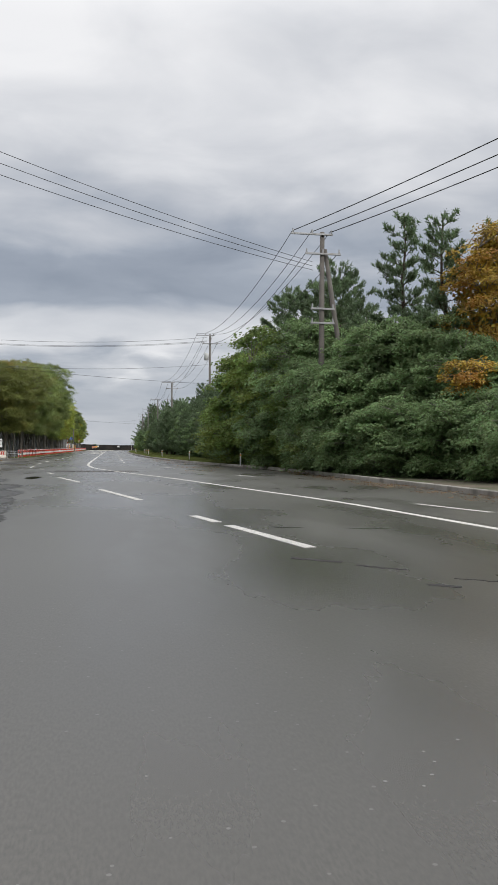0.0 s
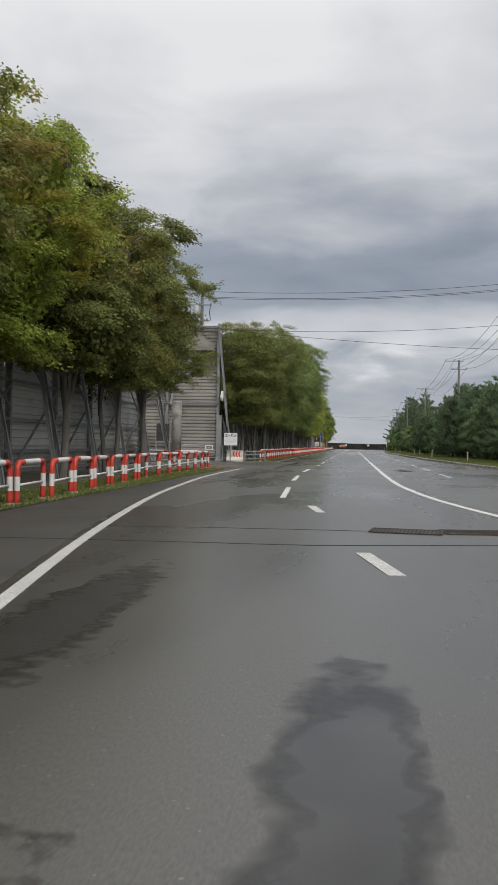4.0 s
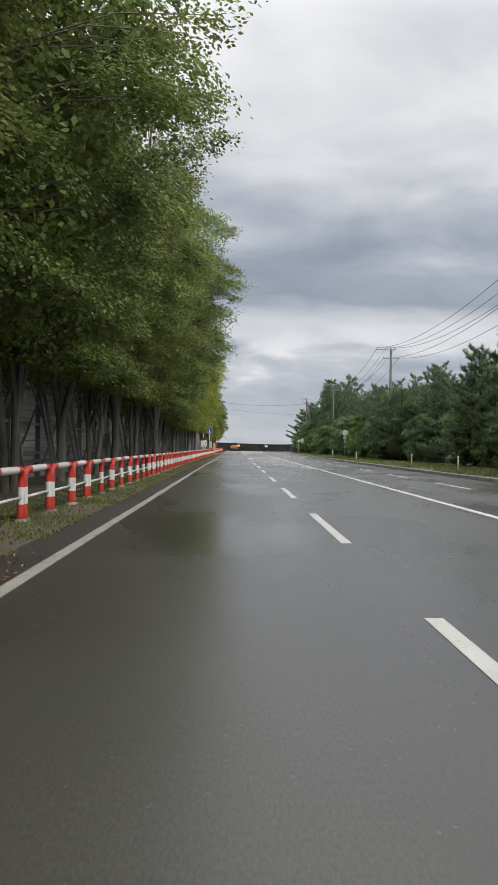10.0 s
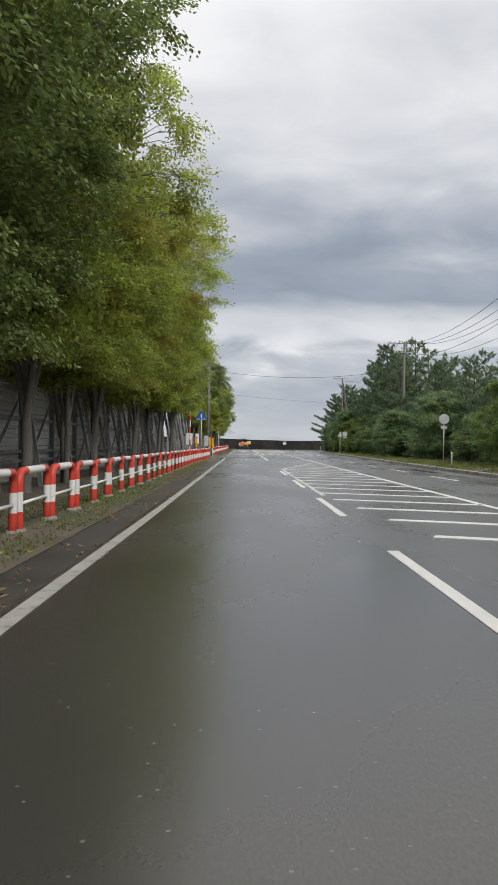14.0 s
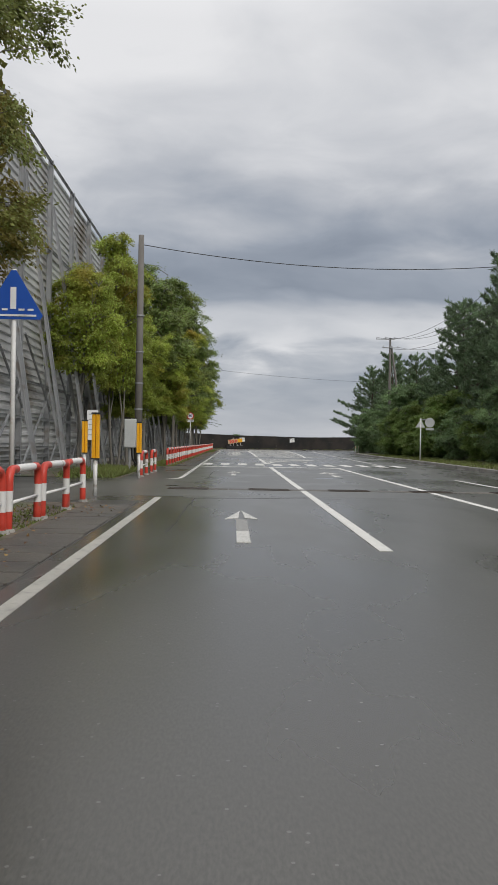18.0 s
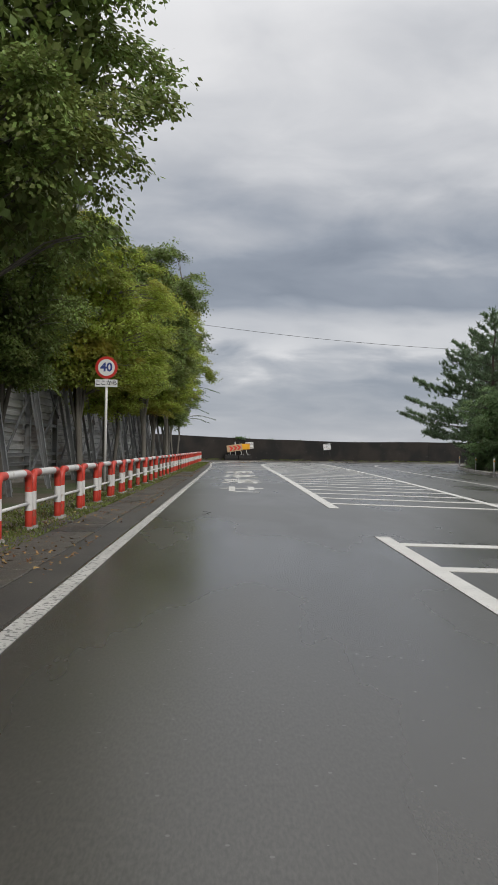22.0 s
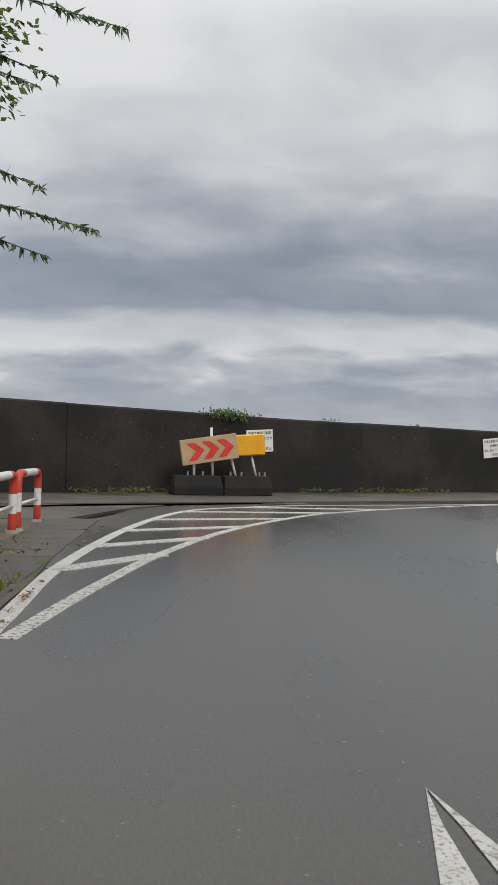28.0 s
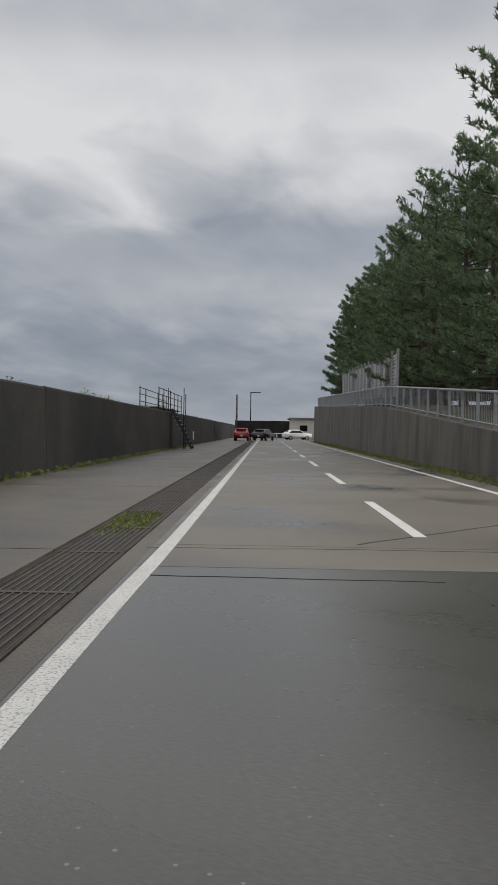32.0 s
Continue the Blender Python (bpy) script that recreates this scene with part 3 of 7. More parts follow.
mark_set("corner_hatching", [ribbon([along(oc, 0.12 + 0.098 * i), along(ic, 0.22 + 0.098 * i)], 0.27) for i in range(6)], [], M_PAINT_CRACKED, "worn white hatching on the outside of the bend")

def dash_x(y):
    return float(np.interp(y, (68, 72.5, 80, 88, 100), (1.93, 1.62, 1.38, 1.28, 1.47)))


dashes = [ribbon([(dash_x(y), y) for y in (80.6 + 9.35 * k - (1.8 if k == 2 else 4.7), 80.6 + 9.35 * k)], 0.14) for k in range(-1, 14)]
mark_set("lane_line", dashes, [], M_PAINT, "broken white line between the lanes")
slant = [((8.98, 27.35), (8.38, 30.31)), ((8.27, 30.92), (8.0, 32.19)), ((7.2, 36.72), (6.24, 41.5)), ((5.44, 46.5), (4.5, 51.0)), ((3.95, 55.4), (3.65, 57.0)), ((2.95, 62.6), (2.7, 64.2))]
mark("lane_line", [ribbon(p, 0.17) for p in slant], M_PAINT_WORN, "worn white dashes slanting across the junction")
mark("centre_line", [ribbon(curve_pts([(12.6, 28), (11.7, 35.7), (10.6, 41.5), (8.84, 50.7), (7.2, 57.5), (5.75, 65), (5.15, 71), (4.92, 78), (4.85, 95), (4.82, 150), (4.85, 256.5)], 8), 0.17)],
     M_PAINT, "white centre line with a sharp bend")
mark("far_lane_line", [rect(7.42, 82 + 9.35 * k, 7.58, 86.6 + 9.35 * k) for k in range(18)], M_PAINT_WORN, "broken white line in the oncoming lanes")
mark("far_lane_line", [ribbon(p, 0.16) for p in (((13.9, 32.6), (13.3, 35.1)), ((12.6, 52.4), (12.1, 54.3)), ((10.2, 66), (9.8, 69)))], M_PAINT_WORN, "worn white dashes near the junction")
mark("turn_lane_line", [rect(1.53, 226.6, 1.69, 256.7)], M_PAINT, "solid white line beside the turning lane")
mark("far_edge_line", [ribbon(curve_pts([(8.0, 262.5), (8.6, 281), (9.4, 307), (10.4, 328), (12.2, 336)], 6), 0.15)], M_PAINT_WORN, "thin white line of the oncoming lane")
mark("junction_line", [ribbon([(5.6, 284.9), (12.2, 281.0)], 0.28)], M_PAINT, "white line across the oncoming lanes")


def stripes(y0, y1, gap, left, right, slope=-0.36, w=0.3):
    """Slanting stripes between two bounds given as functions of y."""
    out = []
    y = y0
    while y < y1:
        xl = left(y)
        yr, xr = y, right(y)
        for _ in range(6):
            yr = y + slope * (xr - xl)
            xr = right(yr)
        if xr - xl > 0.35:
            out.append(ribbon([(xl, y), (xr, yr)], w))
        y += gap
    return out


def line_fn(pts):
    ys, xs = [p[1] for p in pts], [p[0] for p in pts]
    return lambda y: float(np.interp(y, ys, xs))


ZA = [(4.7, 158), (3.46, 163.1), (2.47, 173.8), (1.68, 184.5), (1.66, 205), (4.3, 220)]
mark_set("hatching", stripes(161, 219, 2.45, line_fn(ZA), lambda y: 4.78), [], M_PAINT, "white hatched island painted on the road")
mark("island_line", [ribbon([(1.68, 184.5), (1.66, 205.2), (4.4, 220)], 0.11)], M_PAINT_WORN, "faded white outline of the hatched island")
ZB = [(1.64, 263.3), (1.66, 276.8)]
ZBR = [(1.75, 263.2), (2.0, 265.6), (2.45, 267.8), (3.4, 270.4), (5.2, 273.2), (5.0, 277)]
mark_set("hatching", stripes(267.2, 276.9, 2.2, line_fn(ZB), line_fn(ZBR), -0.1, 0.3),
     [ribbon([(1.64, 263.2), (1.66, 276.9)], 0.2), ribbon(curve_pts(ZBR[:4], 5), 0.2), ribbon([(3.6, 271.6), (5.25, 273.3)], 0.3)], M_PAINT, "white hatched island behind the crossing")
ZC = [(1.66, 282.5), (1.70, 300), (1.64, 312), (1.62, 318), (1.62, 322), (1.65, 325.5), (1.80, 328.4), (2.24, 331.2), (3.6, 334.9), (5.55, 338.0)]
ZCR = [(5.5, 283), (6.2, 297), (6.7, 313), (6.9, 329), (6.7, 335.5), (5.5, 338.2)]
mark_set("hatching", stripes(284, 337, 2.15, line_fn(ZC), line_fn(ZCR), -0.30, 0.28),
     [ribbon(curve_pts(ZC, 6), 0.22), ribbon(curve_pts(ZCR, 6), 0.2)], M_PAINT, "large white hatched island before the bend")
mark("stop_line", [rect(-1.8, 256.72, 5.0, 257.16)], M_PAINT, "broad white stop line")
mark_set("crosswalk", [rect(-1.77 + 0.92 * k, 259.95, -1.77 + 0.92 * k + 0.47, 263.05) for k in range(12)], [], M_PAINT, "white zebra crossing stripes")
for ys in (312.55, 317.7, 322.7):
    mark("slow_bar", [ribbon([(-1.75, ys), (-0.1, ys + 0.3), (1.6, ys)], 0.34)], M_PAINT, "white bar bent across the lane")


def arrow(x, y, length, material, label, w=0.38, tail=0.11, gap=0.05):
    """A lane arrow whose paint is worn off along the middle of its head."""
    h = min(2.2, length * 0.35)
    top, neck = y + length, y + length - h
    mark("lane_arrow", [[(x - w, neck), (x - gap, neck + 0.12 * h), (x - 0.6 * gap, top - 0.3 * h), (x, top)], [(x + w, neck), (x, top), (x + 0.6 * gap, top - 0.3 * h), (x + gap, neck + 0.12 * h)],
                        rect(x - tail, y, x + tail, y + (length - h) * 0.42)], material, label)
    mark("lane_arrow_shaft", [rect(x - tail, y + (length - h) * 0.42, x + tail, neck)], M_PAINT_FAINT, "faded shaft of a white lane arrow")


arrow(0.0, 227.2, 4.6, M_PAINT_WORN, "white straight-ahead arrow", 0.26, 0.085)
arrow(-0.15, 246.8, 4.2, M_PAINT_WORN, "worn white straight-ahead arrow", 0.26, 0.08, 0.03)
arrow(3.6, 246.8, 4.6, M_PAINT_WORN, "worn white arrow in the turning lane")
arrow(-0.27, 298.6, 7.35, M_PAINT_CRACKED, "faded white arrow under the lettering", 0.2, 0.07, 0.012)
arrow(-0.05, 323.5, 3.0, M_PAINT_WORN, "worn white arrow before the bend", 0.24, 0.07)
arrow(4.2, 267.5, 2.4, M_PAINT_WORN, "worn white arrow beyond the crossing")
# the words "reduce speed" on the lane, nearest letter first, as painted strokes
LETTERS = {
    "se": (288.15, (((0, 0.62), (1, 0.66)), ((0.28, 0.95), (0.28, 0.15), (0.40, 0.05), (0.86, 0.05)), ((0.72, 0.98), (0.72, 0.40), (0.58, 0.36)))),
    "oto": (294.1, (((0, 0.88), (1, 0.88)), ((0.3, 1), (0.3, 0.8)), ((0.7, 1), (0.7, 0.8)), ((0.06, 0.75), (0.22, 0.68)), ((0.02, 0.55), (0.17, 0.48)), ((0.02, 0.02), (0.25, 0.36)),
                    ((0.55, 0.78), (0.3, 0.5)), ((0.48, 0.68), (0.88, 0.68), (0.35, 0.3)), ((0.5, 0.58), (1, 0.3)), ((0.45, 0.3), (0.45, 0)), ((0.45, 0.27), (0.85, 0.27), (0.85, 0)), ((0.45, 0.03), (0.85, 0.03)))),
    "do": (299.7, (((0.5, 1), (0.5, 0.9)), ((0.08, 0.88), (1, 0.88)), ((0.1, 0.88), (0.08, 0.4), (0, 0)), ((0.2, 0.66), (0.98, 0.66)), ((0.4, 0.78), (0.4, 0.48)), ((0.75, 0.78), (0.75, 0.48)),
                   ((0.4, 0.48), (0.75, 0.48)), ((0.25, 0.34), (0.85, 0.34)), ((0.85, 0.34), (0.3, 0)), ((0.35, 0.26), (0.98, 0)))),
    "soku": (305.75, (((0.08, 0.95), (0.2, 0.82)), ((0.02, 0.62), (0.2, 0.62), (0.2, 0.22), (0, 0.05)), ((0.2, 0.15), (0.4, 0.04), (1, 0.02)), ((0.32, 0.85), (1, 0.85)), ((0.65, 1), (0.65, 0.12)),
                     ((0.42, 0.7), (0.92, 0.7)), ((0.42, 0.48), (0.92, 0.48)), ((0.42, 0.7), (0.42, 0.48)), ((0.92, 0.7), (0.92, 0.48)), ((0.62, 0.46), (0.34, 0.2)), ((0.68, 0.46), (0.98, 0.22)))),
}
for y0, strokes in LETTERS.values():
    bm = bmesh.new()
    for i, st in enumerate(strokes):
        pts = [((-0.86 if y0 < 290 else -0.80) + 1.32 * u, y0 + 3.3 * v) for u, v in st]
        flat_run = abs(pts[-1][0] - pts[0][0]) > abs(pts[-1][1] - pts[0][1]) * 0.8 and len(pts) == 2
        plate(bm, ribbon(pts, 0.24 if flat_run else 0.18), Z0, 0.0078 + 0.0003 * i)
    tagged(part("road_lettering", bm, M_PAINT, None), "tall white Japanese character painted on the lane", "marking", "slow down lettering", "structure")

SEA_MARKS = [[tuple(sea(s0 + 9.8 * k + ds, q))[:2] for ds, q in ((0, -1.74), (0, -1.90), (4.9, -1.90), (4.9, -1.74))] for s0 in (-0.1,) for k in range(11)]
mark("lane_line", SEA_MARKS, M_PAINT, "broken white centre line of the sea road")
mark("edge_line", [ribbon([sea(3, -4.75), sea(40, -4.85), sea(110, -4.85)], 0.16)], M_PAINT, "white line along the retaining wall")


# gratings let into the roads
def grating(name, m, length, width, bars, label, along=True):
    g = thing(name, label, "grating", "drain gratings", at=m)
    bm = bmesh.new()
    # flat near-black plate: the shade of the channel below the bars, as colour
    box(bm, 0, 0, 0.004, length, width, 0.008)
    part("pit", bm, M_GAP, g)
    bm = bmesh.new()
    if along:
        box(bm, 0, 0, 0.012, length, 0.015, 0.012)
    else:
        box(bm, 0, 0, 0.012, 0.014, width, 0.012)
    bar_me = bpy.data.meshes.new("bar")
    bm.to_mesh(bar_me)
    bm.free()
    bar_me.materials.append(M_GRATE)
    for k in range(bars + 1):
        o = part("bar", bar_me, None, g)
        o.matrix_basis = pose(0, -width / 2 + k * width / bars, 0) if along else pose(-length / 2 + k * length / bars, 0, 0)
    bm = bmesh.new()
    for sx in (-1, 1):
        box(bm, sx * length / 2, 0, 0.011, 0.03, width, 0.014)
    for sy in (-1, 1):
        box(bm, 0, sy * width / 2, 0.011, length, 0.03, 0.014)
    part("rim", bm, M_GRATE, g)
    return g


g0 = grating("road_grating", pose(-1.28, 238.3, 0), 1.0, 0.55, 18, "black steel grating across the road at the works gate", False)
for x in (0.76, 2.8, 4.9, 7.0, 9.0):
    copy_thing(g0, pose(x, 238.3, 0))
bm = bmesh.new()
for x0, x1 in ((-0.76, -0.28), (-0.26, 0.24), (1.28, 2.28), (3.32, 4.38), (5.42, 6.48), (7.52, 8.48)):
    box(bm, (x0 + x1) / 2, 238.3, 0.0, x1 - x0, 0.56, 0.016, 0.004)
setting("grating_kerb", bm, M_SIDEWALK, "concrete covers between the gratings", "kerb")
g1 = copy_thing(g0, pose(4.3, 59.55, 0, 0, 0, -8))
for k in range(1, 4):
    copy_thing(g0, pose(4.3 + 1.02 * k, 59.55 - 0.0 * k + 0.14 * k, 0, 0, 0, 8))
sg = grating("long_grating", Matrix.Translation(sea(-9.2, 1.70)) @ pose(0, 0, 0, 0, 0, 23.1), 2.0, 0.64, 10, "long rusty steel channel grating beside the road")
for k in range(1, 56):
    copy_thing(sg, Matrix.Translation(sea(-9.2 + 2.03 * k, 1.70)) @ pose(0, 0, 0, 0, 0, 23.1))

# cracks, repairs and puddles
bm = bmesh.new()
plate(bm, [(-5, 90.3), (-2.6, 88.9), (-1.3, 89.6), (-0.72, 91.2), (-0.55, 92.6), (-0.6, 93.9), (-0.42, 95.3), (-0.52, 96.5), (-0.38, 98.2), (-0.45, 99.4), (-0.36, 101), (-0.44, 102.2), (-0.36, 103.8), (-0.42, 105.4), (-0.36, 106.4), (-0.45, 107.7), (-5, 107.9)], -0.01, 0.0016)
setting("asphalt_patch", bm, M_PATCH, "rough worn asphalt patch in front of the gate", "road")

def seam(pts, w=0.03):
    rnd = random.Random(int(abs(pts[0][0] * 100 + pts[0][1] * 10)))
    pts = [Vector((p[0], p[1])) for p in pts]
    line = [a.lerp(b, k / 8) for a, b in zip(pts, pts[1:]) for k in range(8)] + [pts[-1]]
    return ribbon([(p.x + rnd.uniform(-0.02, 0.02), p.y + rnd.uniform(-0.02, 0.02)) for p in line], w)


bm = bmesh.new()
for pts, w in (([(-2.8, 161.0), (4.7, 161.1)], 0.05), ([(0.0, 59.2), (2.0, 59.4), (3.8, 59.5)], 0.035), ([(8.55, 26.4), (8.8, 26.2), (9.02, 26.05)], 0.09), ([(9.12, 25.8), (9.3, 25.55), (9.5, 25.4)], 0.05), ([(9.38, 24.5), (9.62, 24.35)], 0.10), ([(9.75, 24.8), (10.2, 24.5)], 0.03), ([(-2.8, 163.0), (1.2, 162.9)], 0.03), ([(-2.8, 57.3), (3, 57.6), (9, 59.0)], 0.05), ([(-1.0, 228.2), (-0.97, 232.8), (-0.95, 234.8), (0.1, 235.0), (2.2, 235.2)], 0.015),
               ([(-1.0, 243.6), (-0.97, 249.0), (-0.86, 251.6)], 0.02), ([(-0.7, 215), (-0.75, 219)], 0.018), ([(-0.90, 280.3), (-0.94, 280.6), (-0.86, 280.8)], 0.012), ([(-1.0, 280.35), (-0.9, 280.45)], 0.012), ([(-1.02, 281.0), (-0.92, 281.1)], 0.012), ([tuple(sea(8.5, 1.2)), tuple(sea(8.6, -1)), tuple(sea(8.55, -5))], 0.028), ([tuple(sea(6.9, 1.0)), tuple(sea(6.8, -1.5))], 0.018),
               ([tuple(sea(9, -1.0)), tuple(sea(11, -3)), tuple(sea(12.2, -3.8))], 0.04), ([(-0.42, 99.4), (-0.50, 97.9), (-0.56, 96.8), (-0.63, 95.6)], 0.045)):
    plate(bm, seam(pts, w), -0.01, 0.0036)
setting("road_cracks", bm, M_GAP, "dark open seams and cracks in the asphalt", "crack")


def blob(cx, cy, rx, ry, seed, n=26):
    rnd = random.Random(seed)
    ph = [rnd.uniform(0, 6.28) for _ in range(5)]
    return [(cx + rx * math.cos(a) * (1 + 0.25 * math.sin(2 * a + ph[0]) + 0.2 * math.sin(3 * a + ph[1]) + 0.12 * math.sin(7 * a + ph[2])),
             cy + ry * math.sin(a) * (1 + 0.25 * math.sin(2 * a + ph[3]) + 0.15 * math.sin(5 * a + ph[4]))) for a in (k * math.tau / n for k in range(n))]


for k, (cx, cy, rx, ry) in enumerate(((3.55, 50.6, 0.46, 2.6), (6.2, 90, 0.5, 2.2), (12.0, 49.0, 0.9, 0.12), (10.4, 29.6, 0.45, 0.06), (9.2, 29.9, 0.3, 0.05), (3.3, 211.5, 0.8, 0.35),
                                  (3.1, 245.5, 0.9, 0.5), (9.0, 190, 0.5, 3.0), (8.8, 205, 0.4, 4.0), (3.9, 261.4, 0.5, 0.6), (-1.85, 239.7, 0.28, 0.4), (-1.55, 241.6, 0.45, 0.14), (-0.87, 251.8, 0.15, 0.28))):
    bm = bmesh.new()
    plate(bm, blob(cx, cy, rx, ry, k), -0.01, 0.0021)
    tagged(part("puddle", bm, M_WET, None), "shallow dark puddle on the asphalt", "puddle", kind="structure")
# dark wet hollows: at the edge of the gate apron, down the gutter side of the lane, on the shoulder; the trees' dark
# reflection is painted into their colour
for seed, spots in ((60, ((-0.38, 92.4, 0.11, 1.7), (-0.47, 96.0, 0.09, 1.9), (-0.36, 100.4, 0.09, 2.2), (-0.30, 104.8, 0.10, 2.2))),
                    (70, ((-1.0, 75.0, 0.3, 0.2), (-0.6, 79.2, 0.26, 1.9), (-0.5, 83.2, 0.2, 0.35), (-0.46, 87.0, 0.10, 0.35))),
                    (80, ((-1.75, 95.6, 0.5, 0.35), (-2.3, 97.2, 0.6, 0.3), (-1.2, 93.6, 0.3, 0.25), (-2.6, 99.4, 0.5, 0.25), (-1.4, 100.6, 0.35, 0.25))),
                    (90, ((-1.15, 198.0, 0.08, 0.5), (-1.0, 187.4, 0.09, 0.25), (-1.25, 194.6, 0.09, 0.6))),
                    (110, ((4.55, 31.4, 0.20, 1.2), (4.35, 33.4, 0.22, 1.0), (4.0, 36.0, 0.35, 1.2), (3.65, 39.4, 0.45, 1.6), (3.1, 43.2, 0.50, 1.9), (2.35, 47.8, 0.42, 1.9), (1.55, 53.2, 0.36, 2.0)))):
    for i, (cx, cy, rx, ry) in enumerate(spots):
        bm = bmesh.new()
        plate(bm, blob(cx, cy, rx * 1.7, ry * 1.7, seed + i), -0.01, 0.0030 + 0.00006 * i)
        setting("wet_hollow", bm, M_WET_TREEDARK, "ragged wet hollow in the asphalt, dark tree reflection painted into its tone", "puddle")

# rougher, older asphalt on the far lanes and outside the edge line
for pts, lab in ([(13.4, 24), (11.95, 35.7), (10.85, 41.5), (9.1, 50.7), (7.45, 57.5), (6.0, 65), (5.42, 71), (5.3, 73.4), (14.0, 73.4), (14.15, 72.0), (15.85, 57), (16.2, 24)], "coarse old asphalt on the far lanes of the junction"), \
                ([(6.0, 12), (5.0, 27.4), (4.52, 31.0), (3.0, 39.6), (1.4, 49.5), (-0.1, 58), (-1.2, 66), (-1.85, 73.4), (-2.5, 73.4), (-2.5, 12)], "coarse damp asphalt outside the edge line"), \
                ([(-13.9, 234.1), (-2.9, 233.6), (-2.46, 235.4), (-1.0, 235.5), (2.0, 235.6), (4.75, 235.6), (4.75, 256.6), (-1.6, 256.6), (-3.7, 256), (-3.7, 243.5), (-13.9, 242.9)], "coarse grey asphalt round the cross drain"), \
                ([(-1.87, 73.5), (-2.12, 80), (-2.10, 88.6), (-2.9, 88.6), (-2.5, 73.5)], "coarse damp asphalt outside the edge line by the gate"), \
                (rect(-2.46, 109.1, -1.98, 233.0), "rough damp asphalt outside the edge line by the verge"), (rect(-2.42, 257.6, -1.97, 322), "rough damp asphalt outside the edge line by the gutter"):
    bm = bmesh.new()
    plate(bm, pts, -0.01, 0.0011 + 0.0001 * (len(lab) % 4))
    setting("asphalt_patch", bm, M_SHOULDER if "outside" in lab else M_ASPHALT_OLD, lab, "road")

for pts, m, lab in (([tuple(sea(a, b))[:2] for a, b in ((-9, 1.36), (-9, 1.17), (100, 1.12), (100, 1.36))], M_SIDEWALK, "crumbling concrete strip beside the channel grating"),
                    ([tuple(sea(a, b))[:2] for a, b in ((2.5, -2.3), (4.5, -1.75), (6.5, -1.6), (7.2, -1.9), (7.2, -5.4), (2.5, -5.4))], M_STONY, "stony worn asphalt at the edge of the sea road")):
    bm = bmesh.new()
    plate(bm, pts, -0.01, 0.0024)
    setting("asphalt_patch", bm, m, lab, "road")

# damp dark stretches where the old asphalt holds water
for k, (cx, cy, rx, ry) in enumerate(((-2.4, 98.5, 0.7, 0.45), (-2.2, 100.6, 0.8, 0.3), (-2.7, 96.8, 0.9, 0.25), (-2.0, 95.2, 0.6, 0.2),
                                      (16.4, 344.6, 2.0, 1.0), (3.2, 226.0, 0.5, 0.5))):
    bm = bmesh.new()
    plate(bm, blob(cx, cy, rx, ry, 40 + k), -0.01, 0.0026 + 0.00004 * k)
    tagged(part("damp_patch", bm, M_DAMP, None), "dark damp patch of rough asphalt", "road", kind="structure")


mark("gate_line", [ribbon([(-1.95, 107.3), (-4.7, 103.1)], 0.12)], M_PAINT_WORN, "thin white line in front of the works gate")

# kerb stones along the far side
kp = [Vector((p[0], p[1], 0)) for p in KERB if p[1] > 15]
stone = bmesh.new()
box(stone, 0, 0.11, 0.03, 1.98, 0.20, 0.26, 0.02)
stone_me = bpy.data.meshes.new("kerb_stone")
stone.to_mesh(stone_me)
stone.free()
stone_me.materials.append(M_KERB)
kerb = tagged(new("kerb"), "grey concrete kerb along the far side of the road", "kerb", kind="structure")
run, i = 0.0, 0
while i < len(kp) - 1:
    d = (kp[i + 1] - kp[i])
    L = d.length
    while run < L:
        p = kp[i] + d * (run / L)
        o = new("kerb_stone", stone_me)
        o.parent = kerb
        ang = math.atan2(d.y, d.x)
        o.matrix_basis = Matrix.Translation(p) @ Matrix.Rotation(ang + math.pi, 4, "Z")
        run += 2.0
    run -= L
    i += 1

# grass verges, as sheets with standing blades further down
def verge(pts, z, label):
    bm = bmesh.new()
    pts = [Vector((p[0], p[1], z)) for p in pts]
    vs = [bm.verts.new(p) for p in pts]
    for tri in tessellate_polygon([pts]):
        f = bm.faces.new([vs[k] for k in tri])
        f.normal_update()
        if f.normal.z < 0:
            f.normal_flip()
    setting("verge", bm, M_DIRT, label, "verge")


verge([(-2.5, -40), (-2.5, 60), (-2.55, 84), (-3.1, 90), (-9, 90.5), (-9, -40)], 0.012, "earth and grass strip under the roadside trees")
verge([(-2.45, 109), (-2.45, 233), (-9, 233), (-9, 109)], 0.012, "earth verge with grass tufts under the trees")
verge([(-3.7, 243.5), (-3.7, 256), (-2.4, 257.4), (-2.3, 331), (-2.6, 337), (-9, 343), (-9, 243.5)], 0.012, "earth verge with grass along the red and white fence")
verge([(p[0] + 0.2, p[1]) for p in KERB] + [(200, 345), (200, -40)], 0.10, "grassy bank under the pines")

# concrete gutter slabs between the edge line and the fence
gutter = tagged(new("gutter"), "row of worn concrete gutter slabs beside the verge", "gutter", kind="structure")
gm = bmesh.new()
box(gm, 0, 0, 0.0, 0.84, 0.575, 0.036, 0.008)
gutter_me = bpy.data.meshes.new("gutter_slab")
gm.to_mesh(gutter_me)
gm.free()
gutter_me.materials.append(M_PATCH)
rnd = random.Random(8)
